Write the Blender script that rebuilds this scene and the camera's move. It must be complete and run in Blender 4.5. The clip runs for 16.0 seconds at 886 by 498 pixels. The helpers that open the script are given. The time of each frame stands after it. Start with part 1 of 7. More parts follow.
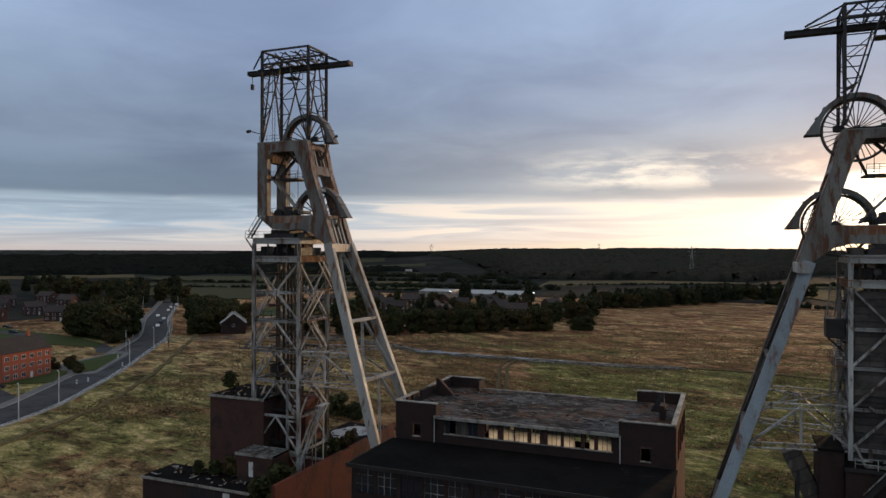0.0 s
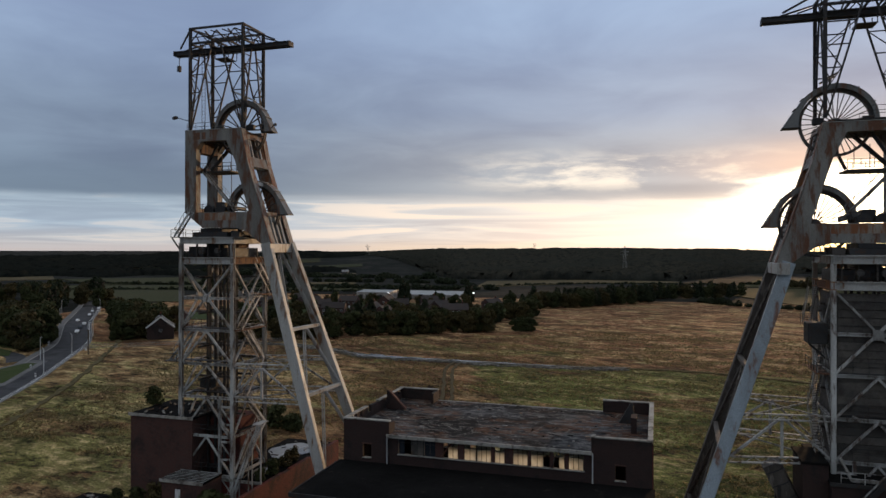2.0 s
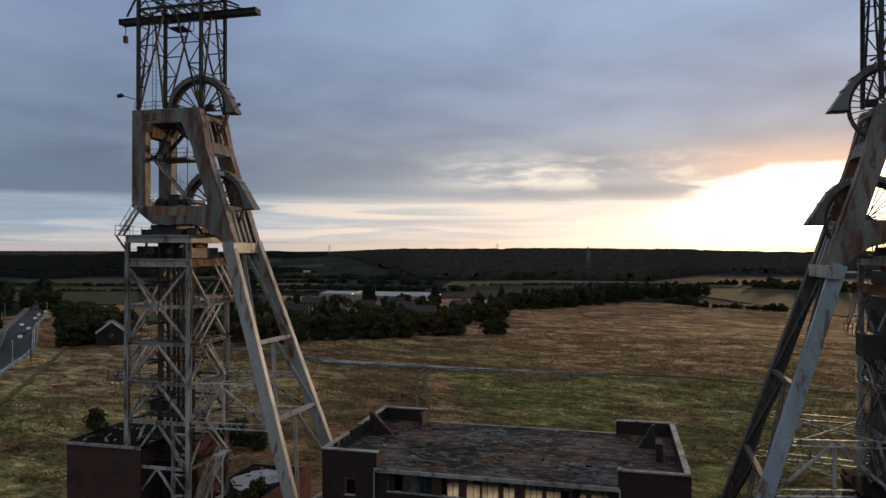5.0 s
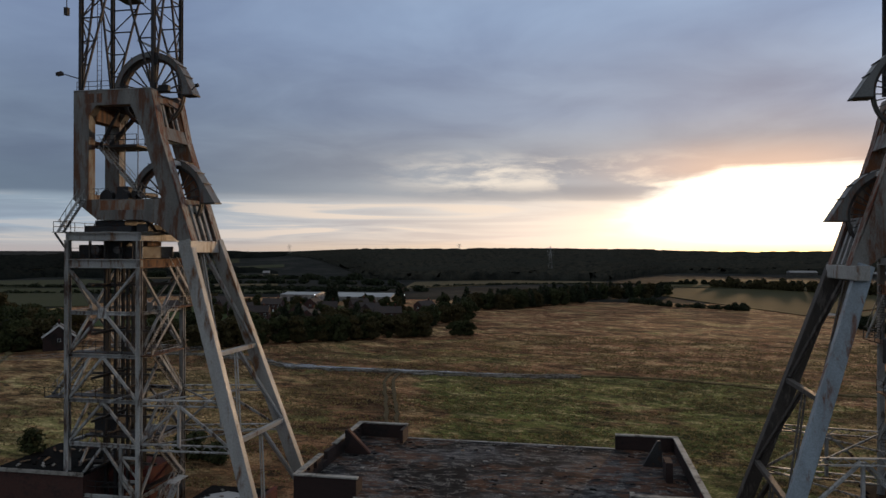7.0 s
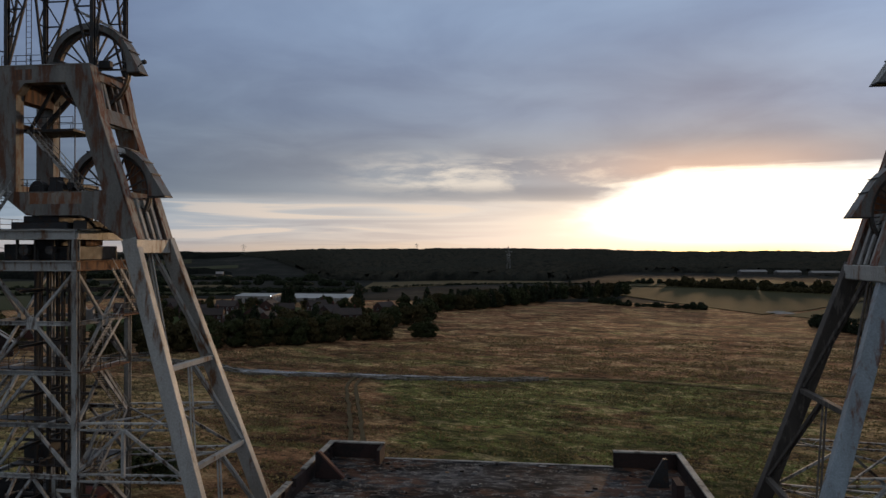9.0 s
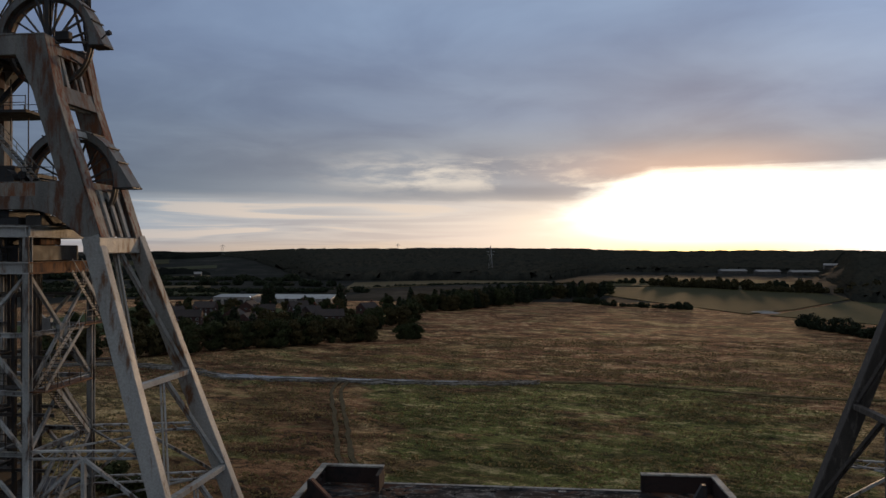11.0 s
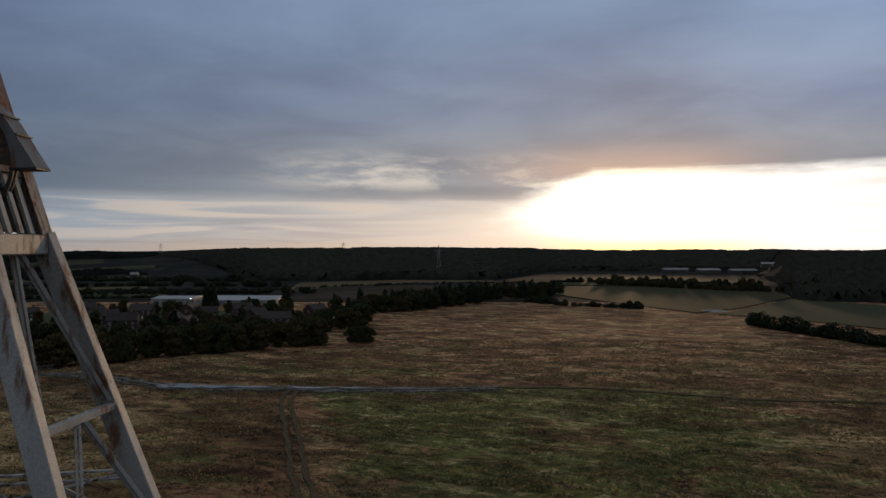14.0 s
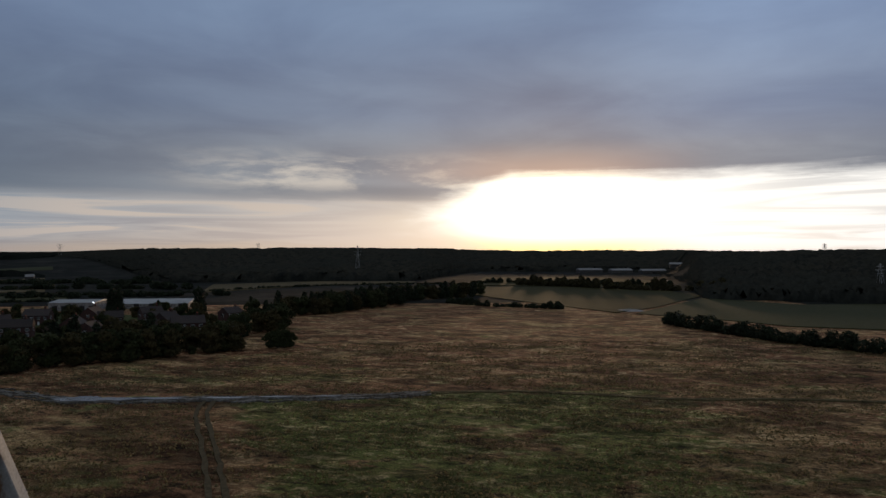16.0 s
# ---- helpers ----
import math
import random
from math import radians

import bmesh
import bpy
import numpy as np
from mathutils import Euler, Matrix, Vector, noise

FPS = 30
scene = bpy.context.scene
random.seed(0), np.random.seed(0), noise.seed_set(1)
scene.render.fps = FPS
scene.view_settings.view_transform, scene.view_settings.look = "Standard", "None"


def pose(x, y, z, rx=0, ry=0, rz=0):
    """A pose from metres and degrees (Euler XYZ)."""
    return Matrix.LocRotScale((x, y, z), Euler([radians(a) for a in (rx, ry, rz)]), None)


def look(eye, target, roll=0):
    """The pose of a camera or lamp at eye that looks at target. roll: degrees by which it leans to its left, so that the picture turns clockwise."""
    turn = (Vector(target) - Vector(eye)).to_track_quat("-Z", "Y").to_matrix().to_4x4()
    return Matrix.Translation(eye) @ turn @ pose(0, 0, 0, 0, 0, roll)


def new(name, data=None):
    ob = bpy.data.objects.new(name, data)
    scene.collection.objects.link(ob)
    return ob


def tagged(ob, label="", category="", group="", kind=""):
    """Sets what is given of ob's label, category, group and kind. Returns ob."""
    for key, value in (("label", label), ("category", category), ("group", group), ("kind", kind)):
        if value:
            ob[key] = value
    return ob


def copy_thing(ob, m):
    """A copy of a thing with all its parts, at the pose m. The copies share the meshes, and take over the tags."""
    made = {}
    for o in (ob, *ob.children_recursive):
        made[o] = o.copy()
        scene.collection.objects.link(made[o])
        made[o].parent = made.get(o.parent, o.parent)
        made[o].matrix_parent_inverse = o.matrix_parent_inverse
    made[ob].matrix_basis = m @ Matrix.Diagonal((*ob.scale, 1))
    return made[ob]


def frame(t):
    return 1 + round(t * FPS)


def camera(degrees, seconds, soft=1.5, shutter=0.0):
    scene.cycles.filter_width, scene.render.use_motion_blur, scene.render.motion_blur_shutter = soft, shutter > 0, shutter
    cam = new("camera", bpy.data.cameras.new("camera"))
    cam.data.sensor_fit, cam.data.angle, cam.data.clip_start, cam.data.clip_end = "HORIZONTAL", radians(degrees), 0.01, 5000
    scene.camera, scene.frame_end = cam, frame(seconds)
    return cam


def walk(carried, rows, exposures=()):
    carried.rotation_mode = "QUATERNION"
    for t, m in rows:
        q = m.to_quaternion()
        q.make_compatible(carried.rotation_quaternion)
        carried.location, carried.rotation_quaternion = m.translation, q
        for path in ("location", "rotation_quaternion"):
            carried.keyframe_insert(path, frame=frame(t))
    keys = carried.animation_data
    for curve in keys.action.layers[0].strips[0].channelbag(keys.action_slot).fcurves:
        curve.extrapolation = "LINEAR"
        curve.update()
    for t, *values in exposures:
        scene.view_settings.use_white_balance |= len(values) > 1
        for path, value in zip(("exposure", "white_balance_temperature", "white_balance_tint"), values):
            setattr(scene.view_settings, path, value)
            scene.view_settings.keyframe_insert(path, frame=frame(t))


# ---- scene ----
cam = camera(64.77, 16.0)
EXPOSURES = [(0, 0.17, 6800, 10), (4, 0.06, 6750, 10), (9, -0.32, 6600, 10), (12.5, -0.48, 6500, 10), (16, -0.76, 6350, 10)]
# seconds, eye (m), heading to the left of +y, tilt up and roll (degrees)
PATH = [
    (0.0, 38.208, -77.962, 39.272, 22.294, 0.074, 0.143),
    (0.5, 36.962, -76.211, 39.269, 19.927, 0.064, 0.111),
    (1.0, 35.754, -74.480, 39.256, 17.034, 0.062, 0.099),
    (1.5, 34.558, -72.811, 39.265, 17.041, 0.064, 0.097),
    (2.0, 33.362, -71.155, 39.297, 17.057, 0.089, 0.065),
    (2.5, 32.192, -69.511, 39.327, 16.939, 0.090, 0.082),
    (3.0, 31.043, -67.836, 39.349, 16.098, 0.093, 0.122),
    (3.5, 29.929, -66.172, 39.348, 14.270, 0.112, 0.103),
    (4.0, 28.844, -64.494, 39.333, 14.217, 0.103, 0.080),
    (4.2, 28.444, -63.836, 39.325, 14.197, 0.105, 0.080),
    (6.3, 24.253, -56.929, 39.239, 13.278, 0.123, 0.077),
    (6.5, 23.854, -56.271, 39.231, 13.128, 0.125, 0.076),
    (7.0, 22.890, -54.590, 39.204, 10.707, 0.122, 0.093),
    (7.5, 21.962, -52.934, 39.183, 7.898, 0.143, 0.051),
    (8.0, 21.055, -51.291, 39.168, 7.800, 0.152, 0.020),
    (8.5, 20.171, -49.674, 39.165, 7.768, 0.136, -0.024),
    (9.0, 19.326, -48.009, 39.162, 7.145, 0.132, 0.006),
    (9.2, 19.015, -47.318, 39.160, 6.045, 0.129, 0.002),
    (11.3, 15.744, -40.057, 39.134, 5.339, 0.105, -0.039),
    (11.5, 15.433, -39.365, 39.132, 5.139, 0.102, -0.043),
    (12.0, 14.700, -37.583, 39.125, 4.735, 0.108, -0.061),
    (12.5, 13.987, -35.802, 39.122, 4.360, 0.067, -0.057),
    (13.0, 13.285, -34.025, 39.141, 3.699, 0.058, -0.032),
    (13.5, 12.579, -32.279, 39.169, 2.846, 0.046, -0.053),
    (14.0, 11.874, -30.565, 39.201, 1.063, 0.041, -0.070),
    (14.5, 11.158, -28.879, 39.228, -0.505, 0.056, -0.048),
    (15.0, 10.457, -27.205, 39.257, -2.091, 0.065, -0.060),
    (15.5, 9.798, -25.531, 39.273, -3.679, 0.074, -0.077),
    (16.0, 9.173, -23.843, 39.298, -5.679, 0.085, -0.031),
]
walk(cam, [(t, pose(x, y, z, 0, 0, yaw) @ pose(0, 0, 0, 90 + tilt) @ pose(0, 0, 0, 0, 0, roll)) for t, x, y, z, yaw, tilt, roll in PATH],
     exposures=EXPOSURES)
# PATH-END
# ---- light: low sun behind cloud, broad grey sky ----
SUN_AZ, SUN_EL = 14.6, 2.8      # degrees to the right of +y, above the horizon
sun_way = Vector((math.sin(radians(SUN_AZ)) * math.cos(radians(SUN_EL)), math.cos(radians(SUN_AZ)) * math.cos(radians(SUN_EL)), math.sin(radians(SUN_EL))))
sun_data = bpy.data.lights.new("sun", "SUN")
sun_data.energy, sun_data.angle, sun_data.color = 1.75, radians(3), (1.0, 0.64, 0.35)
sun = new("sun", sun_data)
sun.matrix_world = look(sun_way * 100, (0, 0, 0))


def srgb(r, g, b):
    """Linear colour from display values 0 to 255."""
    return tuple(((c / 255 + 0.055) / 1.055) ** 2.4 if c > 10 else c / 255 / 12.92 for c in (r, g, b)) + (1.0,)


class Nodes:
    """Short hand for building node trees."""

    def __init__(self, tree):
        self.tree = tree
        tree.nodes.clear()

    def add(self, kind, props=None, **inputs):
        n = self.tree.nodes.new(kind)
        if props and "operation" in props:
            n.operation = props["operation"]
        for k, v in inputs.items():
            self.put(n.inputs[int(k[1:])] if k[0] == "i" and k[1:].isdigit() else n.inputs[k.replace("_", " ")], v)
        return n

    def put(self, socket, v):
        if isinstance(v, bpy.types.NodeSocket):
            self.tree.links.new(v, socket)
        else:
            socket.default_value = v

    def math(self, op, a, b=0.0, c=0.0):
        n = self.tree.nodes.new("ShaderNodeMath")
        n.operation = op
        for s, v in zip(n.inputs, (a, b, c)):
            self.put(s, v)
        return n.outputs[0]

    def span(self, v, a, b, c=0.0, d=1.0):
        """v from a..b onto c..d, eased and clamped."""
        n = self.tree.nodes.new("ShaderNodeMapRange")
        n.interpolation_type = "SMOOTHSTEP"
        for s, x in zip(n.inputs[:5], (v, a, b, c, d)):
            self.put(s, x)
        return n.outputs[0]

    def line(self, v, a, b, c=0.0, d=1.0):
        """v from a..b onto c..d, straight and clamped."""
        n = self.tree.nodes.new("ShaderNodeMapRange")
        for s, x in zip(n.inputs[:5], (v, a, b, c, d)):
            self.put(s, x)
        return n.outputs[0]

    def mix(self, f, a, b, blend="MIX"):
        n = self.tree.nodes.new("ShaderNodeMix")
        n.data_type, n.blend_type = "RGBA", blend
        self.put(n.inputs[0], f)
        self.put(n.inputs[6], a)
        self.put(n.inputs[7], b)
        return n.outputs[2]

    def noise(self, vec, scale, detail=4.0, rough=0.55, distort=0.0):
        n = self.tree.nodes.new("ShaderNodeTexNoise")
        for k, v in (("Vector", vec), ("Scale", scale), ("Detail", detail), ("Roughness", rough), ("Distortion", distort)):
            self.put(n.inputs[k], v)
        return n.outputs[0]

    def ramp(self, f, stops):
        n = self.tree.nodes.new("ShaderNodeValToRGB")
        n.color_ramp.interpolation = "EASE"
        e = n.color_ramp.elements
        while len(e) < len(stops):
            e.new(0.5)
        for el, (p, c) in zip(e, stops):
            el.position, el.color = p, c
        self.put(n.inputs[0], f)
        return n.outputs[0]


world = bpy.data.worlds.new("evening_sky")
scene.world = world
world.use_nodes = True
w = Nodes(world.node_tree)
gen = w.add("ShaderNodeTexCoord").outputs["Generated"]
sep = w.add("ShaderNodeSeparateXYZ", i0=gen)
dx, dy, el = sep.outputs
sa, ca = math.sin(radians(SUN_AZ)), math.cos(radians(SUN_AZ))
# angle round the horizon from the sun, in radians, to the right positive
fwd = w.math("ADD", w.math("MULTIPLY", dx, sa), w.math("MULTIPLY", dy, ca))
side = w.math("SUBTRACT", w.math("MULTIPLY", dx, ca), w.math("MULTIPLY", dy, sa))
az = w.math("ARCTAN2", side, fwd)
# cloud deck: directions laid on a plane overhead, stretched by perspective
deck = w.math("ADD", w.math("MAXIMUM", el, 0.0), 0.11)
plane = w.add("ShaderNodeCombineXYZ", i0=w.math("DIVIDE", dx, deck), i1=w.math("DIVIDE", dy, deck), i2=0.0).outputs[0]
streak = w.add("ShaderNodeCombineXYZ", i0=w.math("MULTIPLY", az, 2.2), i1=w.math("MULTIPLY", el, 26.0), i2=3.7).outputs[0]
n_big = w.noise(plane, 0.36, 3.0, 0.45, 0.5)
n_mid = w.noise(plane, 1.3, 5.0, 0.55, 0.4)
n_streak = w.noise(streak, 1.6, 5.0, 0.55, 0.6)
fine_s = w.add("ShaderNodeCombineXYZ", i0=w.math("MULTIPLY", az, 3.0), i1=w.math("MULTIPLY", el, 48.0), i2=9.1).outputs[0]
n_fine = w.noise(fine_s, 1.3, 5.0, 0.55, 0.8)
tuft = w.add("ShaderNodeCombineXYZ", i0=w.math("MULTIPLY", az, 7.0), i1=w.math("MULTIPLY", el, 30.0), i2=1.3).outputs[0]
n_tuft = w.noise(tuft, 1.3, 6.0, 0.62, 0.25)
wob = w.math("SUBTRACT", n_streak, 0.5)
el_w = w.math("ADD", el, w.math("MULTIPLY", wob, 0.020))
# away from the sun: pale slot at the horizon, slate band over it, lighter and bluer above
cool = w.ramp(w.math("MULTIPLY", el_w, 2.0), [
    (0.0, srgb(188, 182, 184)), (0.03, srgb(182, 188, 196)), (0.07, srgb(160, 180, 200)), (0.128, srgb(152, 172, 192)), (0.155, srgb(106, 126, 150)),
    (0.30, srgb(116, 134, 160)), (0.62, srgb(138, 159, 192)), (1.0, srgb(172, 180, 190))])
warm = w.ramp(w.math("MULTIPLY", el_w, 2.0), [
    (0.0, srgb(248, 222, 192)), (0.04, srgb(242, 228, 216)), (0.135, srgb(232, 226, 222)), (0.165, srgb(178, 184, 194)), (0.25, srgb(163, 169, 181)),
    (0.40, srgb(149, 164, 190)), (0.65, srgb(151, 173, 206)), (1.0, srgb(172, 180, 190))])
toward = w.span(w.math("ABSOLUTE", w.math("ADD", az, 0.02)), 0.95, 0.25)
sky = w.mix(toward, cool, warm)
cloud = w.math("ADD", w.math("MULTIPLY", n_big, 0.66), w.math("MULTIPLY", n_mid, 0.34))
shade = w.span(cloud, 0.36, 0.64, 0.72, 1.17)
gray = w.add("ShaderNodeCombineXYZ", i0=shade, i1=shade, i2=w.span(cloud, 0.36, 0.64, 0.78, 1.14)).outputs[0]
sky = w.mix(w.span(el, 0.05, 0.14), sky, w.mix(1.0, sky, gray, "MULTIPLY"))
# layered bands low down: dim bars of cloud and thin bright gaps, faintly pink
lines = w.math("MULTIPLY", w.math("MULTIPLY", w.span(el, 0.076, 0.060), w.span(el, 0.0, 0.012)), w.span(az, -0.15, -0.34))
dim = w.math("SUBTRACT", 1.0, w.math("MULTIPLY", lines, w.span(n_fine, 0.55, 0.38, 0.0, 0.18)))
sky = w.mix(1.0, sky, w.add("ShaderNodeCombineXYZ", i0=dim, i1=dim, i2=w.math("ADD", w.math("MULTIPLY", dim, 0.8), 0.2)).outputs[0], "MULTIPLY")
sky = w.mix(w.math("MULTIPLY", lines, w.math("MULTIPLY", w.span(toward, 0.0, 0.6, 0.35, 1.0), w.span(n_fine, 0.52, 0.64, 0.0, 0.75))), sky, srgb(250, 232, 216))
# ragged bright wisps under the cloud base, with a dark bar below them
patch_az = w.math("MULTIPLY", w.span(az, -0.58, -0.36), w.span(az, -0.02, -0.16))
wisp = w.math("MULTIPLY", w.math("MULTIPLY", w.span(n_tuft, 0.40, 0.64), patch_az), w.math("MULTIPLY", w.span(el_w, 0.074, 0.096), w.span(el_w, 0.145, 0.108)))
bar_dark = w.math("MULTIPLY", w.math("MULTIPLY", w.span(el_w, 0.066, 0.074), w.span(el_w, 0.098, 0.086)), w.math("MULTIPLY", w.span(az, -0.62, -0.34), w.span(az, -0.12, -0.22)))
sky = w.mix(w.math("MULTIPLY", bar_dark, 0.55), sky, srgb(138, 146, 160))
sky = w.mix(w.math("MULTIPLY", wisp, 0.85), sky, srgb(250, 240, 228))
# the clear slot in which the sun stands: a wedge that thins out to one side
tail = w.span(az, -0.06, -0.19)
ragged = w.math("ADD", w.math("MULTIPLY", w.math("SUBTRACT", n_streak, 0.5), 0.030), w.math("MULTIPLY", w.math("SUBTRACT", n_tuft, 0.5), w.math("ADD", 0.016, w.math("MULTIPLY", tail, 0.05))))
top = w.math("ADD", w.line(az, -0.25, -0.06, 0.046, 0.110), w.line(az, -0.06, 0.40, 0.0, -0.007))
edge = w.math("SUBTRACT", w.math("ADD", top, ragged), el)
low = w.math("SUBTRACT", el, w.math("ADD", w.line(az, -0.25, -0.05, 0.044, -0.020), w.math("MULTIPLY", ragged, -0.5)))
soft = w.math("ADD", 0.016, w.math("MULTIPLY", tail, 0.026))
slot = w.math("MULTIPLY", w.math("MULTIPLY", w.span(edge, -0.008, soft), w.span(low, -0.020, 0.040)), w.math("MULTIPLY", w.span(az, 1.1, 0.8), w.span(az, -0.30, -0.20)))
veil = w.math("MULTIPLY", w.span(n_fine, 0.50, 0.66, 0.0, 0.4), w.span(az, 0.12, 0.34))
slot = w.math("MULTIPLY", slot, w.math("SUBTRACT", 1.0, veil))
bright = w.mix(w.span(az, -0.20, -0.05), (1.9, 1.80, 1.58, 1.0), w.mix(w.span(az, 0.12, 0.6), (2.0, 1.92, 1.76, 1.0), (1.65, 1.60, 1.52, 1.0)))
# the lowest air in front of the sun is yellow
yellow = w.math("MULTIPLY", w.span(el, 0.030, 0.0), w.span(w.math("ABSOLUTE", az), 0.24, 0.02))
bright = w.mix(w.math("MULTIPLY", yellow, 0.95), bright, (1.50, 1.22, 0.46, 1.0))
# cream light below and round the wedge
cream = w.math("MULTIPLY", w.math("MULTIPLY", w.span(el, 0.085, 0.03), w.span(w.math("ABSOLUTE", az), 0.55, 0.05)), w.math("SUBTRACT", 1.0, slot))
sky = w.mix(w.math("MULTIPLY", cream, 0.92), sky, w.mix(w.span(az, -0.36, -0.12), (1.20, 1.09, 0.98, 1.0), (1.42, 1.26, 1.02, 1.0)))
# cloud base lit from below, rosy over the sun
rosy = w.math("MULTIPLY", w.math("MULTIPLY", w.span(el, 0.158, 0.110), w.span(w.math("ABSOLUTE", w.math("ADD", az, 0.02)), 0.26, 0.03)), w.span(el, 0.085, 0.11))
sky = w.mix(w.math("MULTIPLY", rosy, 0.55), sky, (0.90, 0.60, 0.48, 1.0))
sky = w.mix(slot, sky, bright)
# veil of light round the sun
dots = w.add("ShaderNodeVectorMath", {"operation": "DOT_PRODUCT"}, i0=gen, i1=tuple(sun_way)).outputs["Value"]
ang = w.math("ARCCOSINE", w.math("MINIMUM", dots, 0.999999))
halo = w.math("MULTIPLY", w.math("POWER", w.span(ang, 0.24, 0.0), 2.0), w.math("ADD", w.math("MULTIPLY", slot, 1.6), 0.06))
glow = w.mix(1.0, srgb(255, 222, 150), w.add("ShaderNodeCombineXYZ", i0=halo, i1=halo, i2=halo).outputs[0], "MULTIPLY")
sky = w.mix(1.0, sky, glow, "ADD")
# the deck thins to the right of the sun
thin_right = w.math("ADD", 1.0, w.math("MULTIPLY", w.math("MULTIPLY", w.span(az, -0.04, 0.30), w.span(az, 1.3, 0.6)), w.span(el, 0.09, 0.16, 0.0, 0.30)))
sky = w.mix(1.0, sky, w.add("ShaderNodeCombineXYZ", i0=thin_right, i1=thin_right, i2=thin_right).outputs[0], "MULTIPLY")
# overcast brightens to the zenith
lift = w.span(el, 0.36, 0.95, 1.0, 1.1)
sky = w.mix(1.0, sky, w.add("ShaderNodeCombineXYZ", i0=lift, i1=lift, i2=lift).outputs[0], "MULTIPLY")
# a little of the clear evening sky above the clouds
sky_node = w.add("ShaderNodeTexSky")
sky_node.sky_type, sky_node.sun_disc = "NISHITA", False
sky_node.sun_elevation, sky_node.sun_rotation = radians(SUN_EL), radians(SUN_AZ)
clear = sky_node.outputs[0]
back1 = w.add("ShaderNodeBackground", Color=sky, Strength=1.0)
back2 = w.add("ShaderNodeBackground", Color=clear, Strength=0.01)
w.add("ShaderNodeOutputWorld", i0=w.add("ShaderNodeAddShader", i0=back1.outputs[0], i1=back2.outputs[0]).outputs[0])


# ---- materials ----
def material(name, base, second=None, scale=1.0, rough=0.75, metal=0.0, bump=0.3, fine=14.0, third=None, amount=0.35, streaks=False, per_object=0.0, spec=0.3, space="Object"):
    """A worn surface: base and second colour in large patches, third in small stains, fine grain in colour and relief."""
    m = bpy.data.materials.new(name)
    m.use_nodes = True
    n = Nodes(m.node_tree)
    if space == "Object":
        vec = n.add("ShaderNodeNewGeometry").outputs["Position"]
    else:
        vec = n.add("ShaderNodeTexCoord").outputs[space]
    second = second or tuple(c * 0.75 for c in base)
    if streaks:
        vec2 = n.add("ShaderNodeVectorMath", {"operation": "MULTIPLY"}, i0=vec, i1=(1.0, 1.0, 0.22)).outputs[0]
    else:
        vec2 = vec
    big = n.noise(vec2, 0.35 * scale, 6.0, 0.6, 0.4)
    small = n.noise(vec2, fine * 0.2 * scale, 6.0, 0.65, 0.2)
    grain = n.noise(vec, fine * scale, 4.0, 0.6)
    col = n.mix(n.span(big, 0.36, 0.64), (*base, 1), (*second, 1))
    if third:
        mask = n.span(n.math("ADD", n.math("MULTIPLY", small, 0.7), n.math("MULTIPLY", big, 0.3)), 0.62 - amount * 0.35, 0.70 - amount * 0.25)
        col = n.mix(mask, col, (*third, 1))
    g = n.span(grain, 0.3, 0.7, 0.86, 1.14)
    col = n.mix(1.0, col, n.add("ShaderNodeCombineXYZ", i0=g, i1=g, i2=g).outputs[0], "MULTIPLY")
    if per_object:
        r = n.add("ShaderNodeObjectInfo").outputs["Random"]
        v = n.math("ADD", 1.0 - per_object, n.math("MULTIPLY", r, 2 * per_object))
        col = n.mix(1.0, col, n.add("ShaderNodeCombineXYZ", i0=v, i1=v, i2=v).outputs[0], "MULTIPLY")
    b = n.add("ShaderNodeBump", Strength=bump, Distance=0.05, Height=n.math("ADD", grain, small))
    rg = n.span(small, 0.3, 0.7, max(rough - 0.12, 0.03), min(rough + 0.1, 1.0))
    s = n.add("ShaderNodeBsdfPrincipled", Base_Color=col, Roughness=rg, Metallic=metal, Normal=b.outputs[0])
    s.inputs["Specular IOR Level"].default_value = spec
    n.add("ShaderNodeOutputMaterial", i0=s.outputs[0])
    return m


M_PAINT = material("pale_weathered_paint", (0.335, 0.33, 0.31), (0.25, 0.245, 0.225), 0.8, 0.55, 0.0, 0.15, 9.0, (0.14, 0.07, 0.035), 0.28, True, 0.06)
M_PAINT_W = material("worn_stained_paint", (0.188, 0.180, 0.162), (0.115, 0.107, 0.095), 0.9, 0.6, 0.0, 0.2, 9.0, (0.105, 0.045, 0.023), 0.42, True, 0.06)
M_PAINT_RUST = material("rusting_paint", (0.25, 0.215, 0.175), (0.15, 0.12, 0.095), 1.1, 0.65, 0.0, 0.2, 9.0, (0.19, 0.075, 0.032), 0.55, True, 0.06)
M_FLAKE = material("flaking_rusted_paint", (0.26, 0.235, 0.20), (0.14, 0.115, 0.095), 1.6, 0.7, 0.0, 0.3, 9.0, (0.15, 0.048, 0.024), 0.55, True, 0.06)
M_LATTICE = material("grey_lattice_paint", (0.38, 0.38, 0.365), (0.20, 0.198, 0.186), 1.0, 0.6, 0.0, 0.15, 9.0, (0.060, 0.037, 0.027), 0.36, True, 0.25)
M_BLUE = material("pale_blue_paint", (0.255, 0.305, 0.34), (0.18, 0.205, 0.22), 0.8, 0.5, 0.0, 0.15, 9.0, (0.13, 0.07, 0.05), 0.3, True, 0.06)
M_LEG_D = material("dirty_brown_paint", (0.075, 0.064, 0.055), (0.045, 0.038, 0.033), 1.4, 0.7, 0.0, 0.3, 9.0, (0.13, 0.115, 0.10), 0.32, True)
